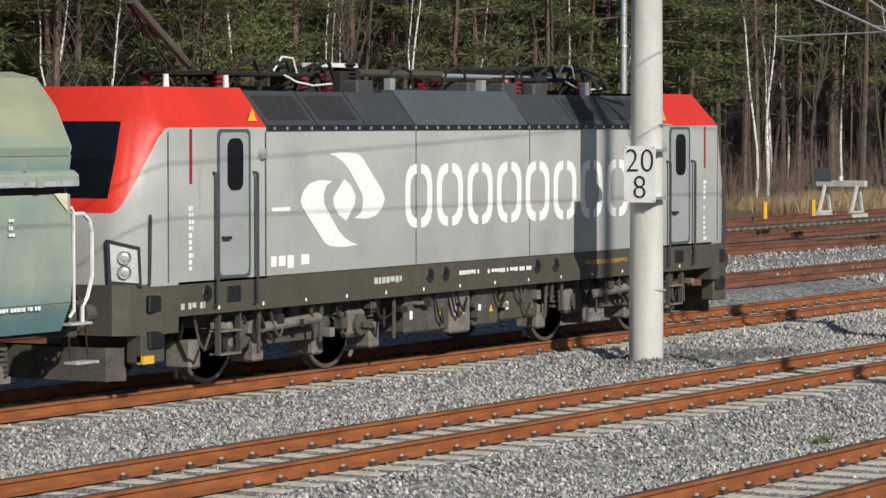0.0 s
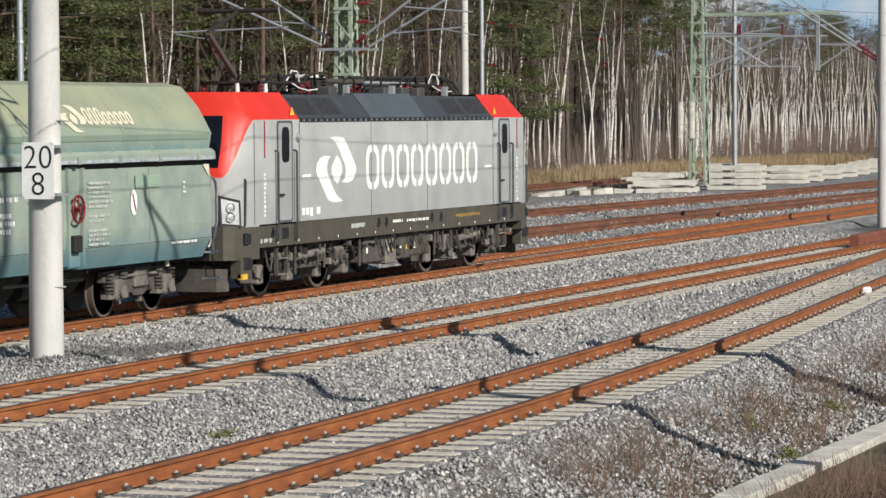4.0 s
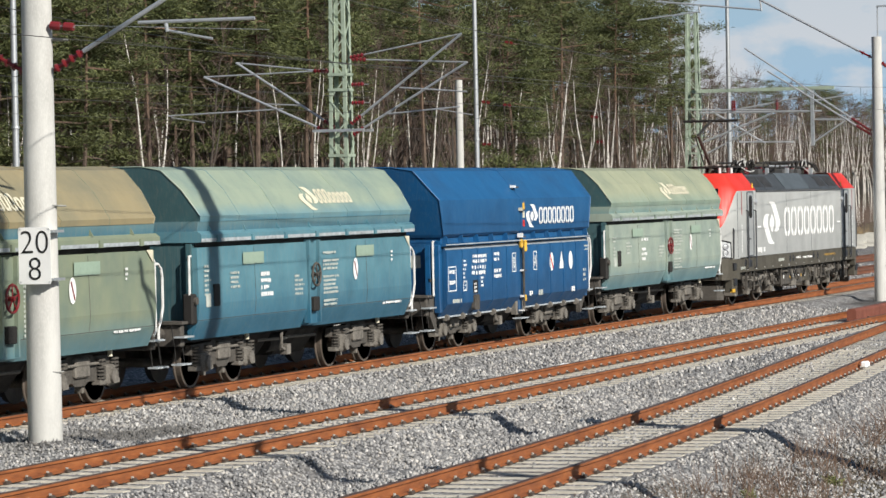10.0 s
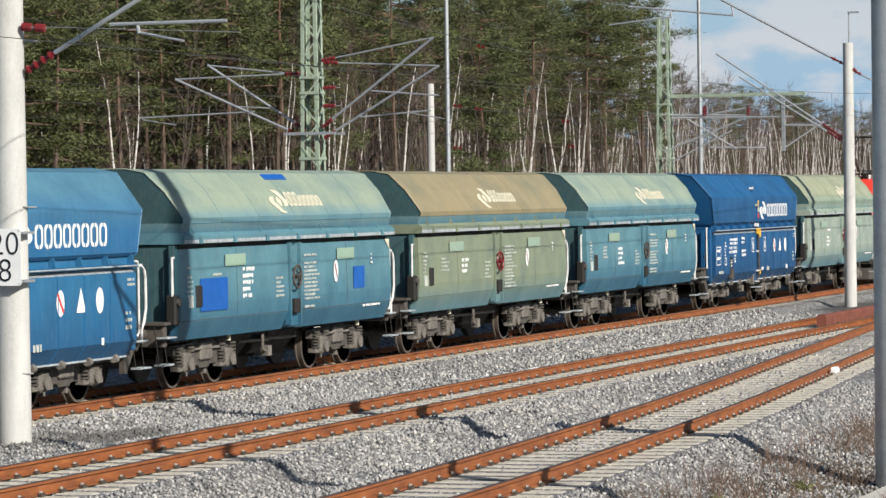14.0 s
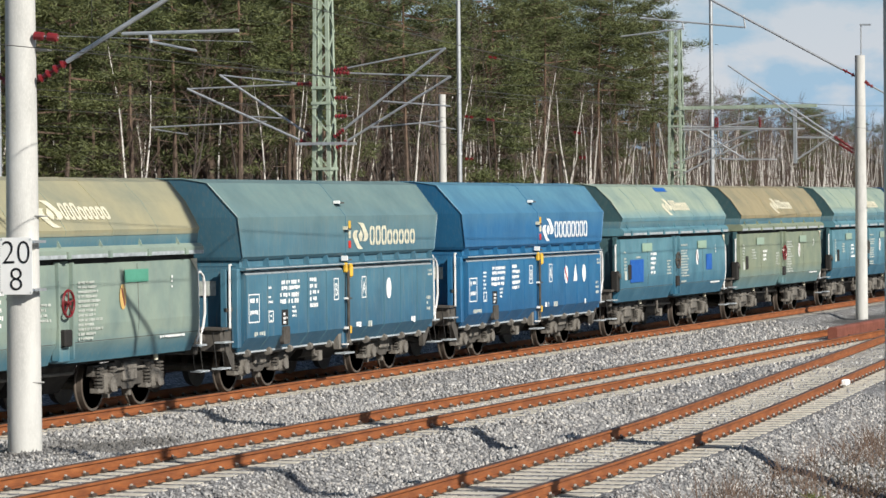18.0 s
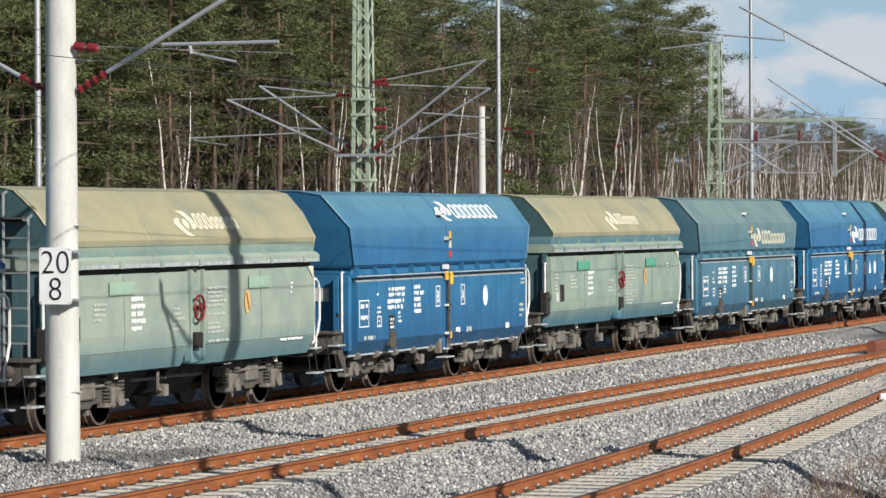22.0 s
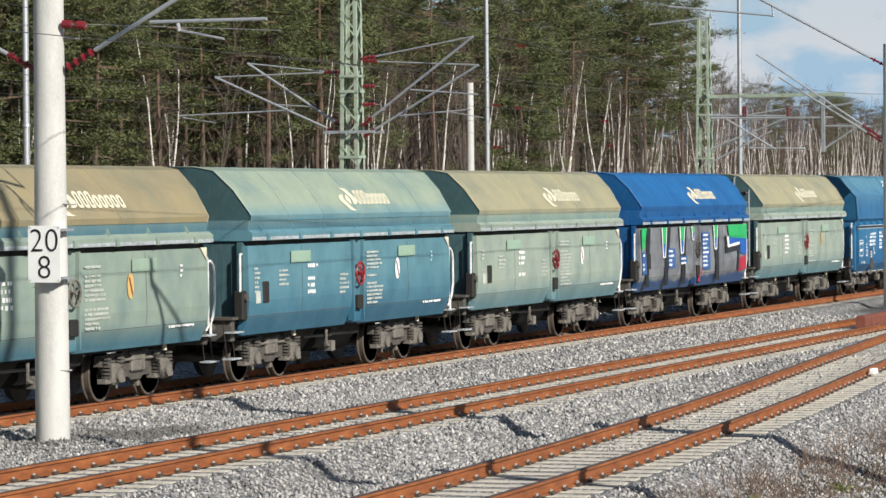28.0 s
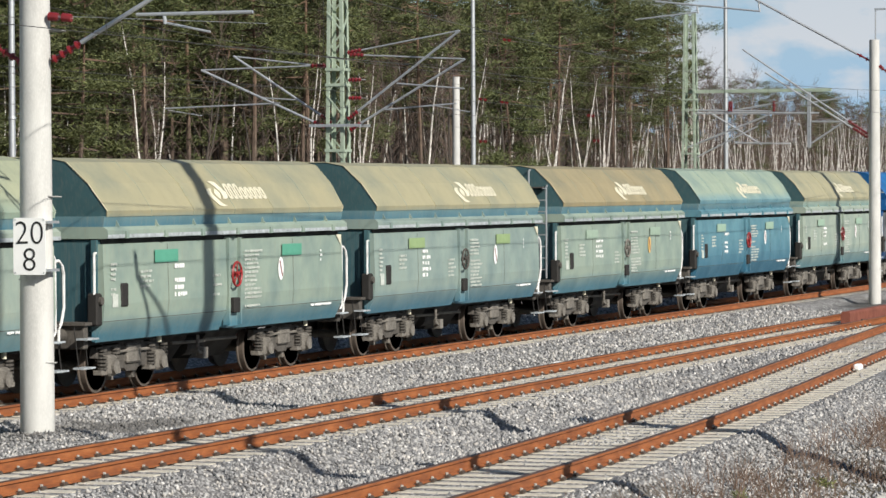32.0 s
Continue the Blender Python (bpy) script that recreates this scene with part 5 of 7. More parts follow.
    part("lock_lever", box(B(), 0.06, 0.18, -1.63, -1.54, 2.06, 2.34, bevel=0.03), "yellow", w, "yellow lock lever")
    part("lock_rod", tube(B(), (0.0, -1.58, 0.8), (0.0, -1.58, 2.2), 0.03, seg=6), "under", w)
    part("lock_grip", box(B(), 0.0, 0.10, -1.62, -1.55, 0.92, 1.08, bevel=0.02), "yellow", w)
    part("lock_foot", prism(B(), [(-0.3, 0.98), (0.3, 0.98), (0.24, 0.62), (-0.24, 0.62)], -1.46, -1.34, axis="y"), "under_light", w)
    part("foot_step", box(B(), -0.28, 0.28, -1.60, -1.38, 0.52, 0.55), "edge_worn", w)
    y = -1.546
    bars(w, -4.25, 1.98, 6, 0.26, y, "white", seed=i, gap=0.09)
    bars(w, -3.55, 2.08, 2, 0.95, y, "white", seed=i + 1, h=0.075, gap=0.11)
    bars(w, -3.62, 1.84, 2, 0.95, y, "white", seed=i + 7, h=0.085, gap=0.12)
    bars(w, -3.0, 1.58, 3, 0.22, y, "white", seed=i + 8, h=0.05)
    bars(w, -2.05, 2.10, 5, 0.62, y, "white", seed=i + 2, gap=0.125, h=0.08)
    bars(w, -4.95, 1.14, 1, 0.62, y, "dim_mark", seed=i + 3, h=0.08)
    bars(w, 0.55, 1.14, 1, 0.28, y, "white", seed=i + 4, h=0.11)
    bars(w, 1.25, 1.14, 1, 0.32, y, "dim_mark", seed=i + 9, h=0.12)
    bars(w, 3.9, 1.14, 1, 0.25, y, "white", seed=i + 10, h=0.12)
    bars(w, 5.0, 2.12, 2, 0.3, y, "dim_mark", seed=i + 5)
    bars(w, 4.9, 1.55, 3, 0.3, y, "dim_mark", seed=i + 6, h=0.07, gap=0.12)
    part("dark_plate", plate(B(), rect(-3.55, -3.18, 1.22, 1.52), y, 0.006), "under_dark", w)
    bars(w, -3.48, 1.46, 3, 0.24, y - 0.004, "white", seed=i + 11, h=0.05, gap=0.08)
    for x0, x1, z0, z1, ch in ((-0.72, -0.46, 1.62, 2.06, "B"), (0.88, 1.14, 1.62, 2.06, "A"), (-5.22, -4.68, 1.32, 1.86, ""), (-4.22, -3.98, 1.30, 1.52, "")):
        ring = B()
        ring_bm(ring, rect(x0, x1, z0, z1), rect(x0 + 0.022, x1 - 0.022, z0 + 0.022, z1 - 0.022), y, y + 0.004)
        part("frame_mark", ring, "white", w, "white outlined box mark")
        if ch:
            text_mark(w, ch, 0.36, pose((x0 + x1) / 2, y, z0 + 0.09, 90, 0, 0) @ Matrix.Diagonal((0.7, 1, 1, 1)), "white", "white brake-position letter")
        else:
            bars(w, x0 + 0.08, z1 - 0.08, 2, (x1 - x0) - 0.16, y, "white", h=(z1 - z0) * 0.16, gap=(z1 - z0) * 0.42, seed=i + 12)
    for x, kind in marks.get("signs", ()):
        if kind == "oval":
            o = [(x + 0.15 * math.cos(a * math.tau / 20), 1.78 + 0.22 * math.sin(a * math.tau / 20)) for a in range(20)]
        else:
            o = [(x - 0.18, 1.6), (x + 0.18, 1.6), (x, 2.02)]
        part("label", plate(B(), o, y - 0.003), "white", w, "white warning label")
        if kind == "oval" and x < 2.4:
            part("label_stroke", plate(B(), [(x - 0.13, 1.92), (x - 0.09, 1.96), (x + 0.13, 1.64), (x + 0.09, 1.6)], y - 0.007), "red", w)
    part("hatch", plate(B(), rect(-3.55, -3.2, 0.86, 1.2, 0.06), y - 0.03, 0.08), "under", w)
    z = 2.86
    if marks.get("high"):
        lift = Matrix.Translation((0, -1.275, 3.61)) @ Matrix.Rotation(-math.atan2(0.55, 0.65), 4, "X") @ Matrix.Translation((0, 0.0, -z))
    else:
        lift = Matrix.Translation((0, -1.538, 0))
    emblem(w, 0.27, lift @ pose(marks.get("mark_x", 0.9) - 0.05, 0, z + 0.03), marks.get("mark", "white"), "white emblem of curved shapes")
    wordmark(w, 2.85, 0.40, lift @ pose(marks.get("mark_x", 0.9) + 0.50, 0, z - 0.17), marks.get("mark", "white"), "white row of paired mark arcs", small=marks.get("small", 0.0))
    wagon_common(w, i)
    return w


def cab_surface(s):
    """One cab shell: rows of curves from the sill to the roof, columns from the side round to the middle of the front. Material by zone:
    0 grey, 1 red, 2 glass."""
    us = [0, 0.08, 0.16, 0.20, 0.23, 0.26, 0.295, 0.33, 0.36, 0.39, 0.42, 0.45, 0.485, 0.52, 0.56, 0.62, 0.70, 0.80, 0.90, 1.0]

    def along(keys, u):
        for a, b in zip(keys, keys[1:]):
            if u <= b[0]:
                f = (u - a[0]) / (b[0] - a[0])
                return [p + (q - p) * f for p, q in zip(a[1:], b[1:])]
        return list(keys[-1][1:])

    def edge(u):
        """Lower edge of the red paint."""
        return along([(0.0, 3.36), (0.16, 3.36), (0.20, 3.34), (0.26, 3.24), (0.33, 2.98), (0.39, 2.68), (0.45, 2.42), (0.485, 2.34), (0.52, 2.30), (1.0, 2.30)], u)[0]

    def plan(u, z):
        """Plan point at height z: side at u = 0, middle of the front at u = 1."""
        back = 0.0 if z < 2.4 else 0.36 * (z - 2.4) if z < 3.4 else 0.36 + 0.75 * (z - 3.4)
        hw = 1.5 if z <= 3.36 else 1.5 - 0.80 * (z - 3.36)
        x, y, w = along([(0.0, 5.85, 1.0, 0.0), (0.16, 8.12, 1.0, 0.25 if z > 3.36 else 0.0), (0.24, 8.36, 0.975, 0.45), (0.33, 8.56, 0.925, 0.72), (0.42, 8.71, 0.855, 0.9), (0.52, 8.82, 0.76, 1.0), (0.62, 8.87, 0.63, 1.0), (0.80, 8.92, 0.32, 1.0), (1.0, 8.94, 0.0, 1.0)], u)
        return x - back * w, y * hw
    rows = []
    for r in range(11):
        row = []
        for u in us:
            e = edge(u)
            if r <= 3:
                z = 1.38 + (e - 1.38) * r / 3
            else:
                gb, gt = e + (0.18 if u > 0.5 else 0.02), max(e + 0.05, 3.44)
                z = (gb, gb + (gt - gb) * 0.5, gt, gt + (3.88 - gt) * 0.3, gt + (3.88 - gt) * 0.62, gt + (3.88 - gt) * 0.88, 3.88)[r - 4]
            row.append(z)
        rows.append(row)
    bm = B()
    for side in (-1, 1):
        vs = [[bm.verts.new((s * plan(u, z)[0], side * plan(u, z)[1], z)) for u, z in zip(us, row)] for row in rows]
        for r in range(10):
            for c in range(len(us) - 1):
                q = bm.faces.new((vs[r][c], vs[r][c + 1], vs[r + 1][c + 1], vs[r + 1][c]))
                q.material_index = 0 if r < 3 else 2 if (4 <= r < 6 and us[c] >= 0.56) else 1
    bmesh.ops.remove_doubles(bm, verts=bm.verts, dist=0.0005)
    top = [v for v in bm.verts if v.co.z > 3.87]
    side_top = sorted({round(v.co.x * s, 4) for v in top})
    bmesh.ops.recalc_face_normals(bm, faces=bm.faces[:])
    bmesh.ops.contextual_create(bm, geom=[e for e in bm.edges if e.is_boundary and all(v.co.z > 3.87 for v in e.verts)])
    for q in bm.faces:
        if all(v.co.z > 3.87 for v in q.verts):
            q.material_index = 1
    return bm


def build_loco():
    lo = thing("electric_locomotive", (0, T1, 0), "grey and red electric locomotive with one raised pantograph", "locomotive", "train")
    ym = -1.5
    # body between the cabs
    part("side_wall", prism(B(), [(ym, 1.40), (ym, 3.33), (ym + 0.10, 3.33), (ym + 0.10, 1.40)], -5.86, 5.86), "loco_grey", lo)
    part("side_wall", prism(B(), [(-ym - 0.1, 1.40), (-ym - 0.1, 3.33), (-ym, 3.33), (-ym, 1.40)], -5.86, 5.86), "loco_grey", lo)
    part("inner_core", box(B(), -8.2, 8.2, -1.36, 1.36, 1.0, 3.30), "under_dark", lo)
    for s in (-1, 1):
        part("cab_shell", cab_surface(s), ["loco_grey", "red", "glass_dark"], lo, "grey cab shell with a red cap and dark windscreen", smooth=True)
    # roof panels
    cuts = [-5.84, -4.55, -3.30, -1.95, 1.45, 2.95, 4.25, 5.84]
    for k, (a, b) in enumerate(zip(cuts, cuts[1:])):
        tall = 3.88 if k == 3 else 3.84
        for y in (-1, 1):
            o = [(y * 1.49, 3.38), (y * 1.10, tall), (y * 0.9, tall), (y * 1.30, 3.38)]
            pn = part("roof_panel", prism(B(), o, a + 0.02, b - 0.02), "loco_roof" if k == 3 else "loco_roof_dark", lo, "blue-grey sloping roof panel")
            if k in (0, 1, 5, 6) and y < 0:
                bm = B()
                d = Vector((0, 0.39, tall - 3.38))
                nrm = Vector((0, -d.z, d.y)).normalized() * 0.008
                q = [Vector((x, -1.49, 3.38)) + d * f + nrm for x, f in ((a + 0.14, 0.16), (b - 0.12, 0.16), (b - 0.12, 0.86), (a + 0.14, 0.86))]
                v = [bm.verts.new(p) for p in q] + [bm.verts.new(p - nrm * 2) for p in q]
                for f in ((0, 1, 2, 3), (7, 6, 5, 4), (0, 4, 5, 1), (1, 5, 6, 2), (2, 6, 7, 3), (3, 7, 4, 0)):
                    bm.faces.new([v[i] for i in f])
                part("grille", bm, "grille", pn, "dark ventilation grille")
    part("roof_deck", box(B(), -5.84, 5.84, -1.12, 1.12, 3.6, 3.80), "loco_top", lo)
    seam = part("gutter", box(B(), -5.86, 5.86, -1.525, -1.46, 3.31, 3.385, bevel=0.01), "black", lo, "black riveted gutter strip")
    for k in range(38):
        x = -5.7 + k * 0.308
        part("rivet", RIVET, None, seam, at=(x, -1.528, 3.345))
    # sill and skirt
    skirt = [(-9.0, 1.40), (-8.98, 0.98), (-8.55, 0.62), (-8.0, 0.62), (-7.75, 0.98), (7.75, 0.98), (8.0, 0.62), (8.55, 0.62), (8.98, 0.98), (9.0, 1.40)]
    for y0, y1 in ((-1.50, -1.38), (1.38, 1.50)):
        part("sill", prism(B(), [(-7.9, 1.41), (-7.9, 0.98), (7.9, 0.98), (7.9, 1.41)], y0, y1, axis="y"), "loco_dark", lo, "brown-grey dusty sill")
    for s in (-1, 1):
        o = [(s * 7.9, -1.5), (s * 8.25, -1.48), (s * 8.75, -1.36), (s * 8.92, -1.2), (s * 8.95, 0.0), (s * 8.92, 1.2), (s * 8.75, 1.36), (s * 8.25, 1.48), (s * 7.9, 1.5)]
        part("buffer_beam", prism(B(), o, 0.78, 1.41, axis="z"), "loco_dark", lo)
        o2 = [(s * 8.55, -1.15), (s * 8.78, -1.0), (s * 8.84, 0.0), (s * 8.78, 1.0), (s * 8.55, 1.15), (s * 8.50, 0.0)]
        part("plough", prism(B(), o2, 0.20, 0.62, axis="z"), "under", lo)
        for y in (-1.32, 1.32):
            part("step_column", box(B(), min(s * 8.12, s * 8.62), max(s * 8.12, s * 8.62), y - 0.12, y + 0.12, 0.42, 0.80, bevel=0.02), "loco_dark", lo)
        part("hose", pipe(B(), [(s * 8.9, -0.5, 0.85), (s * 9.05, -0.5, 0.55), (s * 9.2, -0.45, 0.42), (s * 9.4, -0.4, 0.6)], 0.03), "under_dark", lo)
        # step recesses as solid black blocks, their shade put into the colour
        for z in (0.60, 1.05):
            part("step_recess", box(B(), s * 8.33 - 0.17, s * 8.33 + 0.17, -1.480, -1.40, z, z + 0.22, bevel=0.02), "black", lo)
        # headlamp cluster, front handrails, front lower grille
        face = Matrix.Translation((s * 8.735, -1.255, 1.68)) @ Matrix.Rotation(radians(s * 48), 4, "Z")
        hl = part("headlamp_housing", plate(B(), [(-0.22, -0.30), (0.20, -0.27), (0.22, 0.30), (-0.20, 0.20)][::1] if s > 0 else [(-0.20, -0.27), (0.22, -0.30), (0.20, 0.20), (-0.22, 0.30)], -0.03, 0.06), "black", lo, "black-framed lamp cluster", at=face)
        part("reflector", plate(B(), [(-0.18, -0.25), (0.16, -0.22), (0.18, 0.24), (-0.16, 0.16)] if s > 0 else [(-0.16, -0.22), (0.18, -0.25), (0.16, 0.16), (-0.18, 0.24)], -0.04, 0.02), "lens", hl)
        for z in (-0.11, 0.07):
            part("headlamp", lathe(B(), [(0.03, -0.06), (0.06, -0.055), (0.085, -0.075), (0.095, -0.04)], (0, 0, z), axis="y", seg=16), "chrome", hl, "round clear headlamp")
        for k in range(6):
            part("front_slat", box(B(), s * 8.80 - 0.05, s * 8.80 + 0.08, -0.95, 0.95, 1.45 + k * 0.12, 1.49 + k * 0.12), "black", lo)
        bm = B()
        pipe(bm, [(s * 8.46, -1.45, 1.40), (s * 8.46, -1.47, 2.22), (s * 8.43, -1.44, 2.27)], 0.02)
        part("corner_rail", bm, "rail_grey", lo)
        # cab door with its window and rails
        dx = s * 6.64
        d = part("cab_door", plate(B(), rect(dx - 0.34, dx + 0.34, 1.46, 3.31, 0.08), -1.515, 0.02), "door_grey", lo, "grey cab door with rounded corners")
        part("door_frame", ring_bm(B(), rect(dx - 0.38, dx + 0.38, 1.42, 3.34, 0.09), rect(dx - 0.34, dx + 0.34, 1.46, 3.30, 0.08), -1.522, -1.50), "loco_roof", d)
        part("door_window", plate(B(), rect(dx - 0.16, dx + 0.20, 2.55, 3.22, 0.12), -1.526, 0.012), "glass_dark", d, "tinted rounded door window")
        part("door_handle", box(B(), dx - 0.3, dx - 0.12, -1.56, -1.515, 1.92, 1.96), "under_dark", d)
        for ex in (-0.47, 0.47):
            bm = B()
            pipe(bm, [(dx + ex, -1.50, 2.78), (dx + ex, -1.57, 2.76), (dx + ex, -1.57, 1.10), (dx + ex, -1.50, 1.06)], 0.022)
            part("door_rail", bm, "rail_grey", d, "grey vertical handrail")
        part("door_step", box(B(), dx - 0.17, dx + 0.17, -1.515, -1.46, 1.10, 1.32, bevel=0.02), "black", d)
        part("red_stripe", plate(B(), rect(s * 7.62 - 0.03, s * 7.62 + 0.03, 2.65, 3.34), -1.506, 0.008), "stripe_red", lo, "thin dark red stripe")
        part("tail_lamp", lathe(B(), [(0.02, -1.58), (0.07, -1.56), (0.09, -1.50)], (s * 5.98, 0, 3.02), axis="y", seg=14), "chrome", lo, "round chrome side lamp")
        part("flag_mark", plate(B(), rect(s * 5.5 - 0.22, s * 5.5 + 0.22, 2.25, 2.30), -1.506, 0.008), "white", lo)
        part("warning_mark", plate(B(), [(s * 6.12 - 0.11, 3.44), (s * 6.12 + 0.11, 3.44), (s * 6.12, 3.60)], -1.46, 0.01), "yellow", lo, "small yellow warning triangle")
        bars(lo, s * 7.62 - 0.05, 2.45, 12, 0.12, -1.507, "white", seed=int(5 + s), gap=0.085, h=0.06)
        part("front_bars", box(B(), s * 8.82 - 0.03, s * 8.82 + 0.05, -0.35, 0.35, 2.18, 2.28), "white", lo)
    # body seam lines and lettering
    for x in (-8.12, -5.88, -1.95, 1.45, 5.88, 8.12):
        part("panel_joint", plate(B(), rect(x - 0.012, x + 0.012, 1.42, 3.3), -1.503, 0.006), "loco_roof", lo)
    emblem(lo, 0.645, pose(-3.92, -1.506, 2.37), "white", "large white emblem of curved shapes")
    wordmark(lo, 7.15, 0.90, pose(-2.25, -1.506, 1.93), "white", "large white row of paired mark arcs along the side")
    bars(lo, -5.75, 1.66, 1, 0.95, -1.506, "white", h=0.17, seed=4)
    bars(lo, -3.1, 1.27, 1, 0.75, -1.504, "dim_mark", h=0.09, seed=9)
    bars(lo, -0.7, 1.27, 1, 0.62, -1.504, "white", h=0.06, seed=12)
    bars(lo, 0.15, 1.26, 1, 1.35, -1.504, "white", h=0.06, seed=13)
    bars(lo, 3.3, 1.27, 1, 1.6, -1.504, "yellow_dim", h=0.07, seed=15)
    bars(lo, -7.85, 1.14, 1, 0.55, -1.504, "dim_mark", h=0.08, seed=17)
    for x in (-7.25, -1.55, -1.1, 1.7, 2.3, 7.2):
        part("jack_hole", lathe(B(), [(0.02, -1.50), (0.08, -1.508), (0.10, -1.51), (0.11, -1.50)], (x, 0, 1.24), axis="y", seg=14), "black", lo)
    for k in range(14):
        x = -7.0 + k * 1.05
        part("spot_mark", plate(B(), rect(x, x + 0.035, 1.03, 1.075), -1.504, 0.006), "white", lo)
    loco_roof_gear(lo)
    loco_under(lo)
    return lo


def loco_roof_gear(lo):
    part("roof_cable_tray", box(B(), -5.6, 5.4, -0.35, -0.1, 3.80, 3.92), "under_dark", lo)
    part("roof_bus_bar", tube(B(), (-1.4, -0.2, 4.12), (5.2, -0.2, 4.12), 0.035, seg=8), "alu", lo)
    rng = random.Random(3)
    for x in (-5.6, -5.0, -3.9, -2.6, -1.6, 0.6, 1.3, 2.6, 3.4, 4.8):
        part("roof_insulator", insulator(B(), (x, rng.uniform(-0.7, 0.2), 3.78), (x, rng.uniform(-0.5, 0.2), 4.1), 0.09, 5), rng.choice(["insulator", "under_dark", "insulator"]), lo, "ribbed roof insulator")
    for x0, s in ((-4.4, -1), (3.9, 1)):
        base = part("pantograph_base", box(B(), x0 - 1.3, x0 + 1.1, -0.62, 0.62, 4.06, 4.11), "under_dark", lo)
        for y in (-0.6, 0.6):
            part("base_bar", tube(B(), (x0 - 1.3, y, 4.08), (x0 + 1.1, y, 4.08), 0.035, seg=6), "under_dark", base)
            part("base_insulator", insulator(B(), (x0 - 1.2, y, 3.8), (x0 - 1.2, y, 4.06), 0.08, 4), "insulator", base)
            part("base_insulator", insulator(B(), (x0 + 0.9, y, 3.8), (x0 + 0.9, y, 4.06), 0.08, 4), "insulator", base)
        if s < 0:
            # raised: lower arm leans back, upper arm leans forward to the wire
            part("lower_arm", tube(B(), (x0 - 1.05, 0, 4.2), (x0 - 2.35, 0, 5.02), 0.055, seg=8), "under", base)
            part("upper_arm", tube(B(), (x0 - 2.35, 0, 5.02), (x0 - 0.9, 0, 5.45), 0.04, seg=8), "under_dark", base)
            part("guide_rod", tube(B(), (x0 - 1.3, 0.1, 4.15), (x0 - 2.3, 0.1, 4.98), 0.02, seg=6), "under_dark", base)
            part("collector_head", tube(B(), (x0 - 0.9, -0.85, 5.47), (x0 - 0.9, 0.85, 5.47), 0.04, seg=8), "under_dark", base)
        else:
            for y in (-0.35, 0.35):
                part("folded_arm", tube(B(), (x0 - 2.6, y * 0.6, 4.22), (x0 + 1.0, y, 4.26), 0.04, seg=8), "under_dark", base)
            for dx in (0.9, 1.25):
                bm = pipe(B(), [(x0 + dx, -0.95, 3.95), (x0 + dx, -0.8, 4.16), (x0 + dx, -0.5, 4.27), (x0 + dx, 0.5, 4.27), (x0 + dx, 0.8, 4.16), (x0 + dx, 0.95, 3.95)], 0.03)
                part("collector_head", bm, "under_dark", base)
        bm = pipe(B(), [(x0 + 0.3, -0.6, 4.1), (x0 + 0.55, -0.7, 3.98), (x0 + 0.9, -0.75, 3.93), (x0 + 1.4, -0.75, 3.96)], 0.014)
        part("braided_cable", bm, "handrail", base, "pale braided roof cable")
        bm = pipe(B(), [(x0 + 0.1, -0.62, 4.12), (x0 + 0.25, -0.66, 4.32), (x0 + 0.5, -0.68, 4.3), (x0 + 0.6, -0.68, 4.1)], 0.014)
        part("braided_cable", bm, "handrail", base, "pale braided roof cable")
    part("roof_bar", box(B(), -1.7, 1.0, -0.26, -0.12, 4.12, 4.19), "loco_dark", lo)
    prof = [(0.05, 3.8)] + [(r, 3.82 + 0.03 * k) for k, r in enumerate((0.12, 0.06) * 8)] + [(0.04, 4.32)]
    part("surge_arrester", lathe(B(), prof, (-2.05, -0.45, 0), axis="z", seg=14), "under_dark", lo, "black ribbed arrester")
    for x in (-3.1, -2.75, -2.45):
        part("vacuum_breaker", tube(B(), (x, -0.3, 3.8), (x, -0.3, 4.18), 0.10, seg=10), "under_dark", lo)
    for x in (-1.5, 1.2, 4.6):
        part("roof_bracket", box(B(), x - 0.07, x + 0.07, -0.85, -0.75, 3.78, 4.05), "alu", lo)
    for x0 in (-5.3, -4.5, -3.4, 2.6, 3.3, 4.3):
        part("roof_hose", pipe(B(), [(x0, -0.5, 3.85), (x0 + 0.15, -0.62, 4.2), (x0 + 0.45, -0.66, 4.28), (x0 + 0.7, -0.6, 4.05)], 0.03), "under_dark", lo)
    for x, z in ((-1.9, 4.2), (-2.2, 4.15)):
        part("breaker", box(B(), x - 0.12, x + 0.12, -0.5, 0.1, 3.8, z, bevel=0.03), "under_dark", lo)
    for x0 in (-3.6, -1.2, 0.4, 2.2, 4.9):
        bm = pipe(B(), [(x0, -0.55, 3.82), (x0 + 0.1, -0.6, 4.16), (x0 + 0.35, -0.62, 4.24), (x0 + 0.62, -0.62, 4.15), (x0 + 0.75, -0.58, 3.85)], 0.022)
        part("roof_hose", bm, "under_dark", lo)
    for x0, x1, y, z in ((-3.4, -0.6, 0.3, 4.22), (1.5, 5.0, 0.1, 4.2), (0.2, 2.4, -0.5, 4.05)):
        part("roof_conductor", tube(B(), (x0, y, z), (x1, y, z), 0.03, seg=6), "under_dark", lo)
    for x0 in (-2.3, 0.9, 2.0, 3.0):
        part("roof_box", box(B(), x0, x0 + 0.45, -0.75, -0.2, 3.80, 4.02, bevel=0.03), "loco_top", lo)
    part("breaker_top", box(B(), -2.9, -1.8, -0.45, -0.2, 4.2, 4.26), "handrail", lo)
    for x in (-8.0, -6.6):
        part("horn", tube(B(), (x + 1.0, -0.7, 3.85), (x + 1.0, -0.7, 4.05), 0.045, 0.035, seg=10), "handrail", lo)


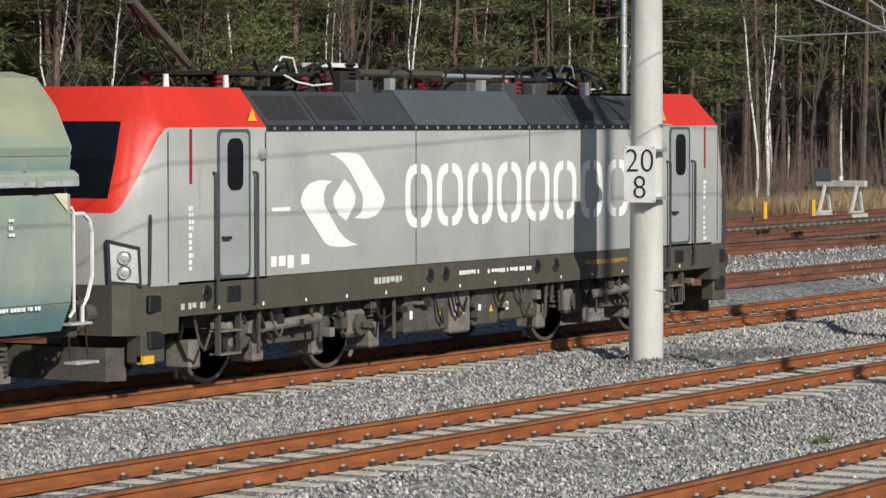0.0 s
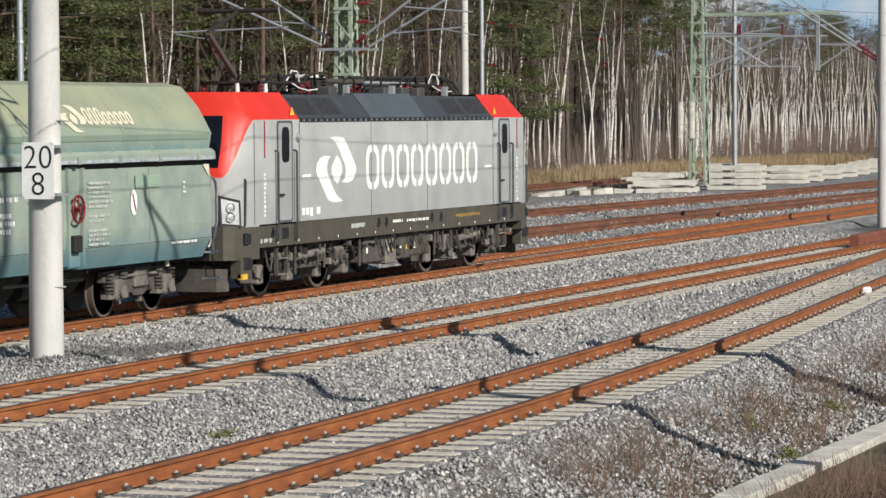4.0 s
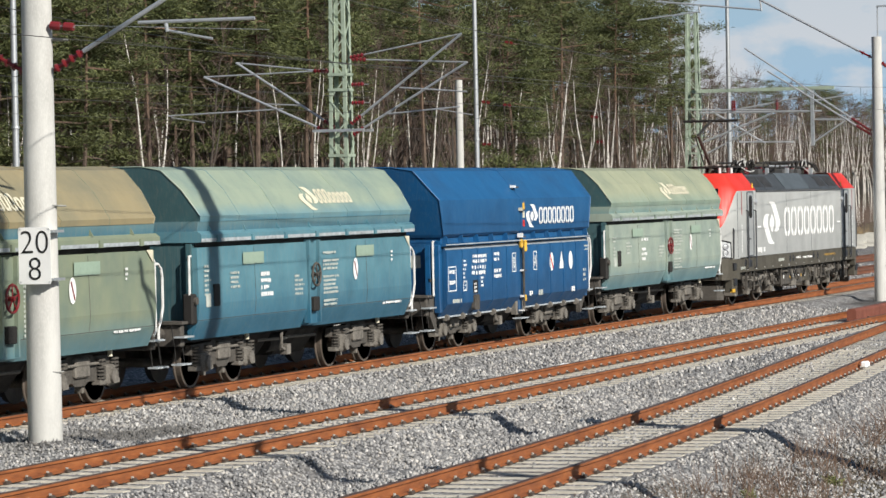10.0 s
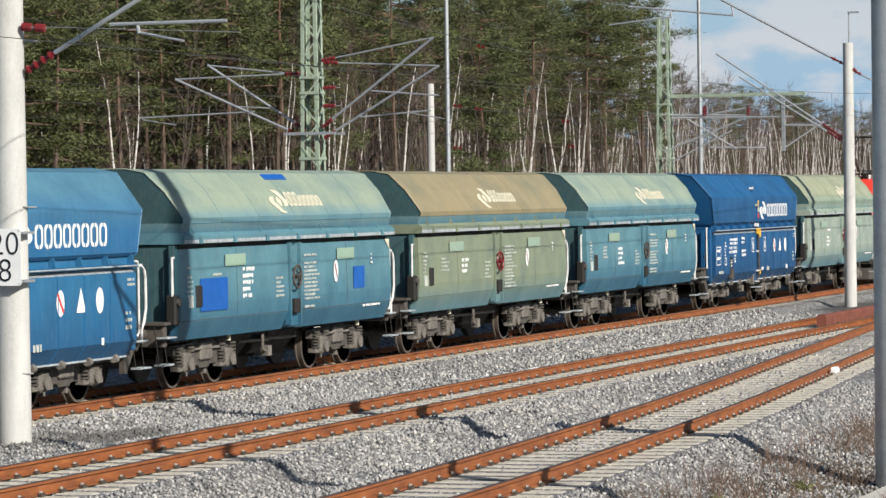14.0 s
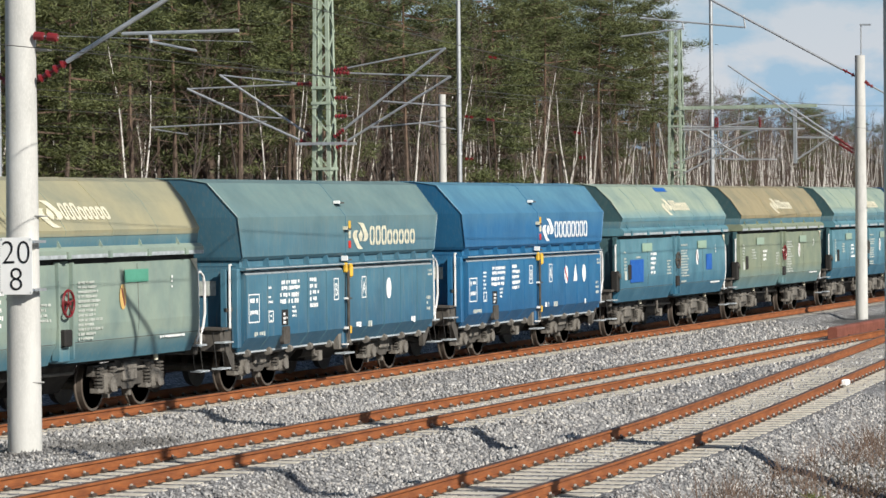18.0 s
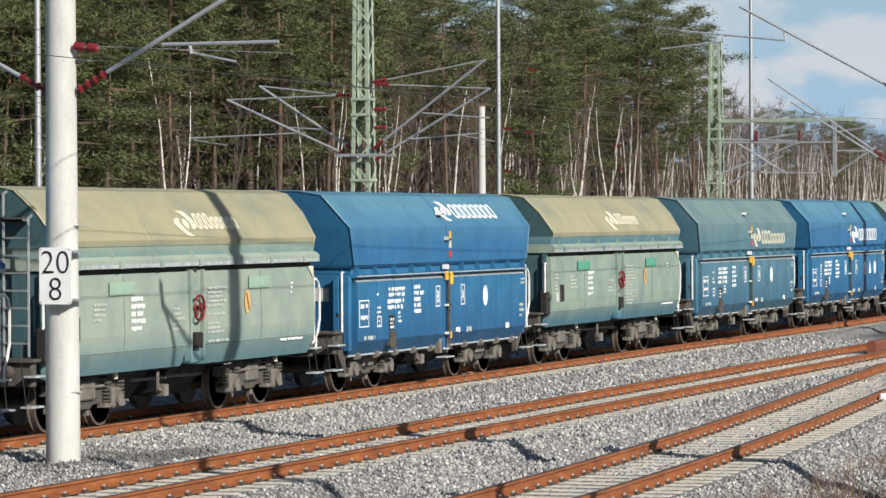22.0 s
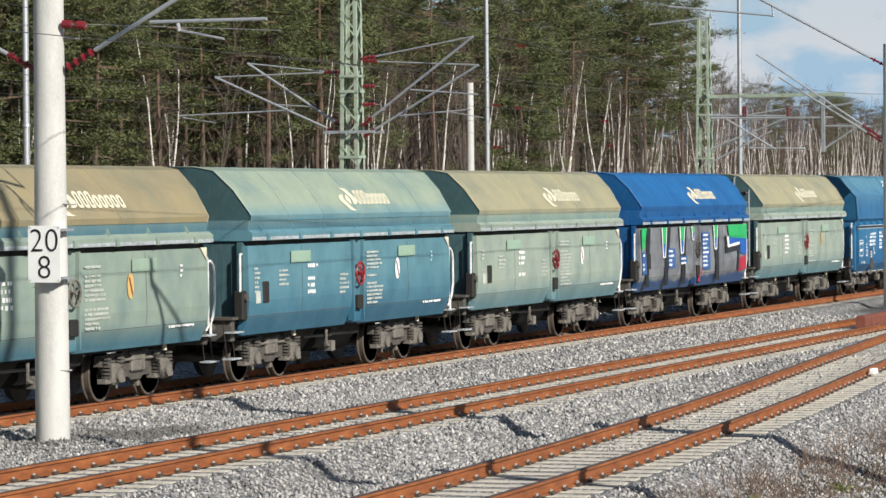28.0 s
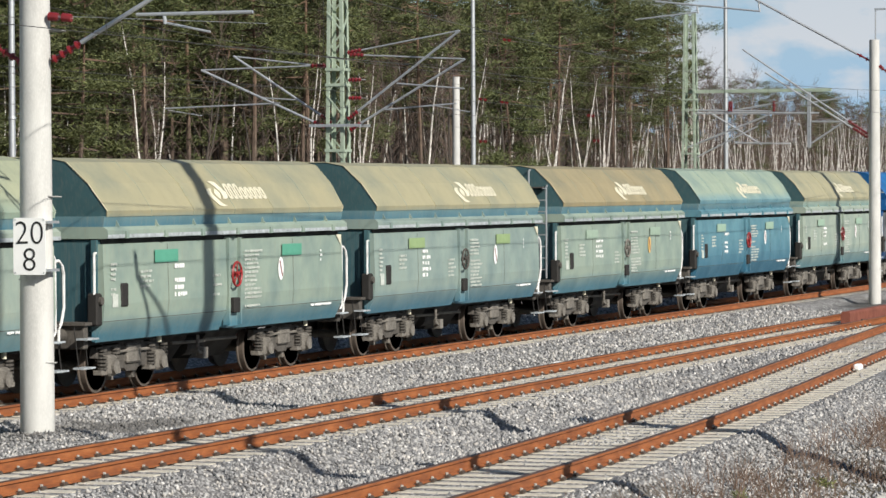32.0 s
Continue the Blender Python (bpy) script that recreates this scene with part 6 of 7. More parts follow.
def loco_under(lo):
    rng = random.Random(8)
    for bx in (-4.75, 4.75):
        bg = part("bogie", box(B(), bx - 0.7, bx + 0.7, -1.0, 1.0, 0.55, 0.85), "under", lo)
        for side in (-1, 1):
            o = [(bx - 2.35, 0.78), (bx - 2.3, 0.98), (bx - 0.7, 0.98), (bx - 0.5, 0.78), (bx + 0.5, 0.78), (bx + 0.7, 0.98), (bx + 2.3, 0.98), (bx + 2.35, 0.78), (bx + 1.0, 0.66), (bx + 0.6, 0.48), (bx - 0.6, 0.48), (bx - 1.0, 0.66)]
            part("side_frame", prism(B(), o, side * 1.12 - 0.08, side * 1.12 + 0.08, axis="y"), "under", bg)
            for w in (-1.5, 1.5):
                part("axle_box", box(B(), bx + w - 0.24, bx + w + 0.24, side * 1.22 - 0.1, side * 1.22 + 0.1, 0.45, 0.85, bevel=0.06), "under_light", bg)
                part("axle_cover", tube(B(), (bx + w, side * 1.30, 0.625), (bx + w, side * 1.38, 0.625), 0.15, seg=14), "under", bg)
                for dx in (-0.42, 0.42):
                    for k in range(5):
                        part("spring_coil", tube(B(), (bx + w + dx, side * 1.2, 0.56 + k * 0.075), (bx + w + dx, side * 1.2, 0.60 + k * 0.075), 0.11, seg=10), "under", bg)
            part("yaw_damper", tube(B(), (bx - 1.0, side * 1.36, 0.72), (bx + 0.4, side * 1.36, 0.78), 0.07, seg=10), "under_light", bg)
            for dx in (-0.3, 0.15, 0.55):
                part("secondary_spring", tube(B(), (bx + dx, side * 1.1, 0.7), (bx + dx, side * 1.1, 1.15), 0.12, seg=12), "under_light", bg)
            for dx in (-2.25, -0.75, 0.75, 2.25):
                part("brake_unit", box(B(), bx + dx - 0.13, bx + dx + 0.13, side * 0.95 - 0.2, side * 0.95 + 0.2, 0.25, 0.62, bevel=0.03), "under_light", bg)
            for k in range(4):
                dx = rng.uniform(-2, 2)
                part("hose", pipe(B(), [(bx + dx, side * 1.34, 1.0), (bx + dx + 0.08, side * 1.4, 0.75), (bx + dx + 0.3, side * 1.36, 0.55), (bx + dx + 0.4, side * 1.3, 0.8)], 0.022, seg=5), "under_dark", bg)
            part("sand_pipe", pipe(B(), [(bx + 2.25, side * 1.0, 0.95), (bx + 2.28, side * 0.85, 0.4), (bx + 2.15, side * 0.78, 0.12)], 0.03), "under_light", bg)
            part("sand_pipe", pipe(B(), [(bx - 2.25, side * 1.0, 0.95), (bx - 2.28, side * 0.85, 0.4), (bx - 2.15, side * 0.78, 0.12)], 0.03), "under_light", bg)
        for w in (-1.5, 1.5):
            wheelset(lo, bx + w, True)
    # equipment boxes between the bogies
    for x0, x1, z0, mt in ((-2.0, -0.75, 0.42, "under"), (-0.7, -0.1, 0.35, "under_light"), (0.0, 0.75, 0.42, "under"), (0.85, 2.0, 0.46, "loco_dark")):
        q = part("equipment_box", box(B(), x0, x1, -1.35, -0.4, z0, 0.98, bevel=0.03), mt, lo, "dusty equipment box")
        part("box_label", plate(B(), rect(x0 + 0.12, x0 + 0.2, 0.62, 0.74), -1.356, 0.004), "white", q)
        part("box_label", plate(B(), [(x1 - 0.3, 0.62), (x1 - 0.18, 0.62), (x1 - 0.24, 0.72)], -1.356, 0.004), "yellow", q)
        part("box_far", box(B(), x0, x1, 0.4, 1.35, z0, 0.98, bevel=0.03), mt, q)
    # small fittings hung along the underframe
    for k in range(46):
        x = -7.4 + 14.8 * (k + rng.random()) / 46
        z = rng.uniform(0.62, 0.96)
        kind = rng.random()
        if kind < 0.4:
            part("valve_block", box(B(), x - 0.05, x + rng.uniform(0.04, 0.14), -1.44, -1.30, z - rng.uniform(0.05, 0.16), z, bevel=0.01), rng.choice(["under", "under_light", "under_dark"]), lo)
        elif kind < 0.75:
            part("hose", pipe(B(), [(x, -1.38, 0.99), (x + 0.06, -1.43, z - 0.1), (x + 0.18, -1.43, z - 0.2), (x + rng.uniform(0.22, 0.4), -1.38, z)], 0.018, seg=5), rng.choice(["under_dark", "under"]), lo)
        else:
            part("bracket", tube(B(), (x, -1.40, 0.99), (x + rng.uniform(-0.1, 0.1), -1.40, z - 0.28), 0.028, seg=6), "under", lo)
    for s in (-1, 1):
        for z in (0.42, 0.72):
            part("cab_step", box(B(), s * 6.64 - 0.24, s * 6.64 + 0.24, -1.46, -1.28, z, z + 0.025), "under_light", lo)
        for dx in (-0.24, 0.24):
            part("step_hanger", box(B(), s * 6.64 + dx - 0.02, s * 6.64 + dx + 0.02, -1.45, -1.38, 0.42, 0.99), "under", lo)
    for y in (-1.2, -0.9):
        part("air_pipe", tube(B(), (-7.6, y, 0.98), (7.6, y, 0.96), 0.035, seg=6), "under", lo)
    part("yellow_box", box(B(), -8.62, -8.38, -1.46, -1.36, 0.42, 0.52), "yellow", lo)
    couple(lo, 9.49)


M["stripe_red"] = worn("dark_red_stripe", (0.30, 0.02, 0.02, 1), rough=0.4)
M["yellow_dim"] = worn("ochre_marking", (0.36, 0.22, 0.05, 1), rough=0.6)
M["patch_blue"] = worn("patch_blue", srgb(20, 88, 168), dark=0.85, rough=0.45)
M["patch_green"] = worn("patch_green", srgb(84, 152, 128), dark=0.85, rough=0.5)
M["patch_sage"] = worn("patch_sage", srgb(146, 172, 152), dark=0.85, rough=0.5)
# pale wear colour, also painted where rims and flap bevels catch the sun
M["edge_worn"] = worn("worn_lit_edge", (0.42, 0.46, 0.48, 1), dark=0.5, rough=0.6, scale=8)
M["patch_mint"] = worn("patch_mint", srgb(146, 166, 148), dark=0.85, rough=0.5)
M["patch_olive"] = worn("patch_olive", srgb(138, 160, 112), dark=0.85, rough=0.5)
M["oval_tan"] = worn("oval_tan", srgb(205, 170, 105), dark=0.85, rough=0.5)
RIVET = mesh_from("rivet", box(B(), -0.018, 0.018, -0.012, 0.012, -0.02, 0.02), "chrome")

PAINT = {
    "sage": faded_paint("sage_paint", srgb(94, 130, 138), srgb(146, 158, 145), 0.9, 1.7),
    "sage_roof": faded_paint("sage_roof_paint", srgb(115, 142, 134), srgb(153, 157, 130), 2.8, 3.6),
    "blue": faded_paint("blue_paint", srgb(10, 67, 109), srgb(13, 82, 130), 0.9, 2.2, dust=(0.16, 0.20, 0.24, 1), dirt=0.3),
    "blue_roof": faded_paint("blue_roof_paint", srgb(10, 73, 117), srgb(13, 84, 132), 2.5, 3.9, dust=(0.14, 0.20, 0.28, 1), dirt=0.25),
    "blue2": faded_paint("mid_blue_paint", srgb(26, 86, 128), srgb(38, 104, 144), 0.9, 2.2, dust=(0.18, 0.24, 0.28, 1), dirt=0.35),
    "blue2_roof": faded_paint("mid_blue_roof_paint", srgb(36, 98, 142), srgb(80, 126, 146), 2.8, 4.0, dust=(0.2, 0.26, 0.28, 1), dirt=0.35),
    "teal": faded_paint("teal_paint", srgb(46, 98, 122), srgb(86, 130, 142), 0.9, 2.3, dirt=0.4),
    "teal_roof": faded_paint("teal_roof_paint", srgb(75, 130, 150), srgb(144, 157, 138), 2.9, 3.5, dirt=0.4),
    "greyteal": faded_paint("grey_teal_paint", srgb(46, 94, 120), srgb(72, 116, 134), 0.9, 2.3),
    "greyteal_roof": faded_paint("grey_teal_roof_paint", srgb(74, 112, 126), srgb(104, 128, 126), 2.6, 3.9),
    "tan": faded_paint("olive_grey_paint", srgb(92, 127, 134), srgb(125, 134, 111), 0.9, 1.7),
    "tan_roof": faded_paint("tan_roof_paint", srgb(96, 120, 118), srgb(146, 134, 102), 2.78, 3.12),
    "seafoam": faded_paint("seafoam_paint", srgb(70, 116, 132), srgb(136, 151, 138), 0.95, 1.5),
    "straw_roof": faded_paint("straw_roof_paint", srgb(96, 130, 134), srgb(154, 148, 118), 2.80, 3.20),
    "bright": faded_paint("bright_blue_paint", srgb(10, 80, 136), srgb(14, 94, 152), 2.6, 4.0, dirt=0.2),
    "slate": faded_paint("slate_teal_paint", srgb(66, 110, 128), srgb(132, 148, 140), 0.9, 1.55),
    "strip": faded_paint("band_paint", srgb(68, 110, 126), srgb(92, 124, 130), 2.84, 3.05),
    "strip_pale": faded_paint("pale_band_paint", srgb(112, 140, 138), srgb(136, 152, 140), 2.84, 3.05),
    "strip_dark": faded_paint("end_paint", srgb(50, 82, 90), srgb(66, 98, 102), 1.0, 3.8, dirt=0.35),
    "graffiti": None,
}


def graffiti_material():
    m = Nodes("sprayed_paint", 0.45)
    v = m.coords("Object", (0.75, 1, 0.9))
    n = m.add("TexVoronoi", Vector=v, Scale=1.3)
    c = m.add("SeparateXYZ", Vector=n.outputs["Color"])
    col = m.ramp(c.outputs["X"], [(0.0, srgb(96, 98, 102)), (0.5, srgb(112, 114, 118)), (1.0, srgb(128, 130, 131))])
    mist = m.noise(v, 2.2, 5.0)
    col = m.mix(m.ramp(mist, [(0.45, 0.0), (0.75, 0.6)]), col, srgb(150, 154, 158))
    # the old blue paint stays bare along the uneven lower edge
    z = m.add("SeparateXYZ", Vector=m.coords("Object")).outputs["Z"]
    low = m.nt.nodes.new("ShaderNodeMath")
    low.operation = "MULTIPLY_ADD"
    m.nt.links.new(m.noise(m.coords("Object", (1, 1, 0.3)), 1.4, 5.0), low.inputs[0])
    low.inputs[1].default_value = -0.55
    m.nt.links.new(z, low.inputs[2])
    bare = m.add("MapRange", Value=low.outputs[0])
    bare.inputs["From Min"].default_value, bare.inputs["From Max"].default_value = 0.94, 0.88
    col = m.mix(bare.outputs["Result"], col, srgb(44, 72, 112))
    m.bump(m.noise(v, 1.3, 3.0), 0.2, 0.03)
    return m.base(col)


PAINT["graffiti"] = graffiti_material()


def spray_shapes(w):
    """Sprayed panel: grey fill with dark bands, white-edged green and blue wedges, and a bright corner."""
    def at(u, v, y):
        """u along the flap from 0 to 1, v down from its top edge from 0 to 1."""
        return (-5.6 + 11.2 * u, 2.565 - 1.60 * v)

    def shape(name, pts, y, mat, label=""):
        part(name, plate(B(), [at(u, v, y) for u, v in pts][::-1], y), mat, w, label)

    y = -1.512
    for u0, u1, l in ((0.055, 0.085, 0.035), (0.215, 0.262, 0.20), (0.335, 0.405, 0.36), (0.655, 0.715, 0.685)):
        shape("dark_band", [(u0, 0.0), (u1, 0.0), (l + 0.028, 0.96), (l, 0.96)], y, "black", "black sprayed band")
    for u, w0, d in ((0.185, 0.036, 0.48), (0.345, 0.038, 0.43), (0.665, 0.034, 0.40), (0.455, 0.02, 0.22)):
        shape("white_wedge", [(u - 0.006, 0.0), (u + w0 + 0.006, 0.0), (u + w0 * 0.65 + 0.005, d + 0.02), (u + w0 * 0.25 - 0.004, d + 0.02)], y - 0.004, "white", "white sprayed edge")
        shape("green_wedge", [(u, 0.0), (u + w0, 0.0), (u + w0 * 0.80, d * 0.55), (u + w0 * 0.16, d * 0.55)], y - 0.008, "spray_green", "green sprayed wedge")
        shape("blue_wedge", [(u + w0 * 0.16, d * 0.55), (u + w0 * 0.80, d * 0.55), (u + w0 * 0.6, d), (u + w0 * 0.32, d)], y - 0.008, "patch_blue")
    shape("green_wedge", [(0.005, 0.0), (0.05, 0.0), (0.03, 0.32), (0.008, 0.36)], y - 0.008, "spray_green", "green sprayed wedge")
    shape("green_corner", [(0.80, 0.0), (0.995, 0.0), (0.995, 0.26), (0.815, 0.22)], y - 0.008, "spray_green", "bright green sprayed corner")
    shape("blue_stripe", [(0.815, 0.22), (0.995, 0.26), (0.995, 0.55), (0.93, 0.52), (0.925, 0.33), (0.82, 0.36)], y - 0.008, "patch_blue")
    shape("white_edge", [(0.79, 0.20), (0.81, 0.20), (0.815, 0.35), (0.92, 0.31), (0.92, 0.36), (0.80, 0.40)], y - 0.012, "white")
    shape("dark_hook", [(0.775, 0.18), (0.79, 0.20), (0.80, 0.40), (0.92, 0.36), (0.915, 0.80), (0.895, 0.80), (0.90, 0.46), (0.775, 0.50)], y - 0.008, "black")
    shape("red_corner", [(0.925, 0.60), (0.995, 0.55), (0.995, 0.80), (0.91, 0.84)], y + 0.006, "crimson", "crimson sprayed corner")
    shape("red_flick", [(0.50, 0.95), (0.535, 0.72), (0.545, 0.80), (0.52, 0.96)], y - 0.006, "crimson")
    for u0, u1, v0, v1, n in ((0.235, 0.30, 0.34, 0.68, 4), (0.345, 0.405, 0.48, 0.62, 2), (0.55, 0.625, 0.10, 0.75, 9), (0.01, 0.045, 0.38, 0.75, 5)):
        shape("bare_patch", [(u0, v0), (u1, v0 + 0.02), (u1 + 0.004, v1), (u0 + 0.006, v1)], y - 0.003, "spray_mid", "unsprayed blue patch round the lettering")
        x0, z0 = at(u0 + 0.008, v0 + 0.04, y)
        bars(w, x0, z0, n, 11.2 * (u1 - u0) - 0.2, y - 0.008, "white", h=0.06, gap=0.12, seed=n)


M["spray_mid"] = worn("spray_blue_grey", srgb(52, 92, 150), dark=0.8, rough=0.5)
M["crimson"] = worn("crimson_spray", srgb(168, 36, 58), dark=0.8, rough=0.5)
M["spray_green"] = worn("spray_green", srgb(40, 170, 96), dark=0.85, rough=0.5)


def build_train():
    """The locomotive and seventeen wagons, in order from the front."""
    lo = build_loco()
    cars = [(lo, -0.1)]
    S3 = ((2.3, "oval"), (3.1, "tri"), (3.85, "oval"))
    make = [
        (wagon_a, "sage", "sage_roof", "faded sage-green hopper wagon with a pale trade mark", dict(strip="strip_pale", patch="patch_mint", wheel="insulator", mark_x=0.6)),
        (wagon_b, "blue", "blue_roof", "dark blue hopper wagon with clean white marks", dict(signs=S3)),
        (wagon_a, "teal", "teal_roof", "teal-blue hopper wagon with a bleached sage roof", dict(patch="patch_mint", mark_x=0.5)),
        (wagon_a, "tan", "tan_roof", "olive-grey hopper wagon with a dusty tan roof", dict(patch="patch_mint", wheel="insulator", mark_x=-0.2)),
        (wagon_a, "teal", "teal_roof", "teal hopper wagon with bright blue paint patches", dict(patch="patch_sage", blue=((-4.75, -3.45, 1.42, 2.02), (3.3, 3.95, 1.6, 2.05)), roof_patch=True, mark_x=-0.1)),
        (wagon_b, "blue2", "blue2_roof", "mid-blue hopper wagon with white warning labels", dict(signs=S3)),
        (wagon_b, "greyteal", "greyteal_roof", "grey-teal dusty hopper wagon with a bleached roof", dict(signs=((2.5, "oval"),), mark="cream", small=0.78)),
        (wagon_a, "seafoam", "straw_roof", "pale sea-green hopper wagon with bright green patches", dict(patch="patch_green", oval="oval_tan", wheel="insulator", mark_x=0.1)),
        (wagon_b, "blue2", "blue2_roof", "mid-blue hopper wagon with small white marks", dict(signs=((2.5, "oval"),), mark="white", high=True, mark_x=0.6)),
        (wagon_a, "sage", "straw_roof", "sage-green hopper wagon with a straw-coloured roof", dict(strip="strip_pale", ladder=True, patch="patch_sage", oval="oval_tan", wheel="insulator", mark_x=0.2)),
        (wagon_a, "graffiti", "bright", "bright blue hopper wagon sprayed grey, black and green on its side", dict(strip="bright", frame="bright", mark_x=0.5)),
        (wagon_a, "sage", "straw_roof", "grey-green hopper wagon with a straw-coloured roof", dict(strip="strip_pale", patch="patch_sage", wheel="insulator", mark_x=0.5)),
        (wagon_a, "teal", "teal_roof", "teal hopper wagon with a pale sage roof", dict(patch="patch_sage", wheel="stripe_red", mark_x=0.2)),
        (wagon_a, "seafoam", "tan_roof", "grey-green hopper wagon with a dusty tan roof", dict(patch="patch_mint", oval="oval_tan", wheel="under_light", mark_x=0.4, ladder=True)),
        (wagon_a, "slate", "straw_roof", "slate-teal hopper wagon with a straw-coloured roof", dict(patch="patch_olive", mark_x=0.7)),
        (wagon_a, "seafoam", "straw_roof", "pale blue-green hopper wagon with a tan roof", dict(patch="patch_green", wheel="stripe_red", mark_x=-0.1)),
        (wagon_a, "sage", "sage_roof", "sage-green hopper wagon with a pale roof", dict(patch="patch_mint")),
    ]
    for i, (fn, bx, rf, lab, marks) in enumerate(make):
        if i == 10:
            marks["plain"] = True
        cars.append((fn(20 + 10 * i, PAINT[bx], PAINT[rf], lab, marks), -15.85 - PITCH * i))
    spray_shapes(cars[11][0])
    return cars


CARS = build_train()
# ---------------------------------------------------------------- wood behind the tracks
def tri_mesh(name, v, mats, quads=None, index=None):
    me = bpy.data.meshes.new(name)
    me.vertices.add(len(v))
    me.vertices.foreach_set("co", np.asarray(v, float).ravel())
    n = len(v)
    me.loops.add(n)
    me.loops.foreach_set("vertex_index", np.arange(n))
    me.polygons.add(n // 3)
    me.polygons.foreach_set("loop_start", np.arange(0, n, 3))
    for m in mats:
        me.materials.append(M[m])
    me.update(calc_edges=True)
    return me


def tufts(rng, centres, spread, per, size, flat=0.6, width=0.13):
    """Small pointed leaf blades scattered round clump centres: n x 3 corners."""
    c = np.repeat(np.asarray(centres), per, axis=0)
    n = len(c)
    d = rng.normal(size=(n, 3))
    d[:, 2] *= flat
    c = c + d * spread
    a = rng.normal(size=(n, 3)) + d * 0.8
    a[:, 2] = a[:, 2] * 0.6 + 0.35
    a /= np.linalg.norm(a, axis=1)[:, None]
    b = np.cross(a, rng.normal(size=(n, 3)))
    b /= np.linalg.norm(b, axis=1)[:, None]
    s = size * (0.6 + 0.8 * rng.random((n, 1)))
    return np.stack([c - b * s * width, c + b * s * width, c + a * s], 1).reshape(-1, 3)


def stick(p0, p1, r0, r1, seg=5):
    """A tapered stick as loose triangles."""
    p0, p1 = np.asarray(p0, float), np.asarray(p1, float)
    d = p1 - p0
    d /= np.linalg.norm(d) + 1e-9
    a = np.cross(d, (0.31, 0.87, 0.2))
    a /= np.linalg.norm(a)
    b = np.cross(d, a)
    out = []
    ang = [k * math.tau / seg for k in range(seg + 1)]
    for u, w in zip(ang, ang[1:]):
        q = [p0 + (a * math.cos(t) + b * math.sin(t)) * r0 for t in (u, w)] + [p1 + (a * math.cos(t) + b * math.sin(t)) * r1 for t in (u, w)]
        out += [q[0], q[1], q[3], q[0], q[3], q[2]]
    return out


def pine(seed, h, crown_from=0.45, dense=1.0, seg=6):
    """A Scots pine: bare trunk with dead stubs, irregular limbs that end in flat pads of needles."""
    rng = np.random.default_rng(seed)
    lean = rng.normal(size=2) * 0.35
    trunk, centres = [], []
    at = lambda t: np.array((lean[0] * t * t + 0.14 * math.sin(5 * t + seed), lean[1] * t * t + 0.08 * math.cos(4 * t + seed), h * t))
    ts = np.linspace(0, 0.97, 9)
    for a, b in zip(ts, ts[1:]):
        trunk += stick(at(a), at(b), 0.16 * (1.02 - a), 0.16 * (1.02 - b), seg)
    n = int(27 * min(1.0, dense + 0.2))
    for k in range(n):
        t = crown_from + (1 - crown_from) * ((k + rng.random()) / n) ** 0.9
        o = at(t)
        u = (1 - t) / (1 - crown_from)
        reach = (0.55 + 2.35 * math.sin(math.pi * min(1.0, 0.12 + 0.62 * u))) * (0.45 + 0.75 * rng.random())
        az = k * 2.399 + rng.normal() * 0.6
        out = np.array((math.cos(az), math.sin(az), 0.0))
        mid = o + out * reach * 0.55 + np.array((0, 0, rng.normal() * 0.15 - 0.05 * u))
        tip = mid + out * reach * 0.45 + np.array((0, 0, 0.22 * reach * (1.1 - u)))
        trunk += stick(o, mid, 0.05, 0.03, 3) + stick(mid, tip, 0.03, 0.012, 3)
        across = np.array((-out[1], out[0], 0.0))
        for f in (0.1, 0.5, 0.95) if reach > 1.2 else (0.55,):
            p = mid + (tip - mid) * f
            for j in range(2):
                centres.append(p + across * rng.normal() * 0.34 * reach ** 0.5 + out * rng.normal() * 0.18 + np.array((0, 0, rng.normal() * 0.10 + 0.08)))
    for k in range(4):
        centres.append(at(0.985) + rng.normal(size=3) * (0.22, 0.22, 0.25))
    for k in range(int(12 * dense)):
        t = 0.14 + (crown_from - 0.05) * rng.random()
        az, reach = rng.random() * math.tau, 0.4 + 1.3 * rng.random()
        o = at(t)
        trunk += stick(o, o + np.array((math.cos(az) * reach, math.sin(az) * reach, rng.normal() * 0.35 - 0.1)), 0.022, 0.006, 3)
    cs = np.array(centres)
    leaves = np.concatenate([tufts(rng, cs, 0.26, int(72 * dense), 0.23, 0.42, 0.10), tufts(rng, cs[::2], 0.42, int(26 * dense), 0.22, 0.45, 0.10)])
    return np.array(trunk), leaves


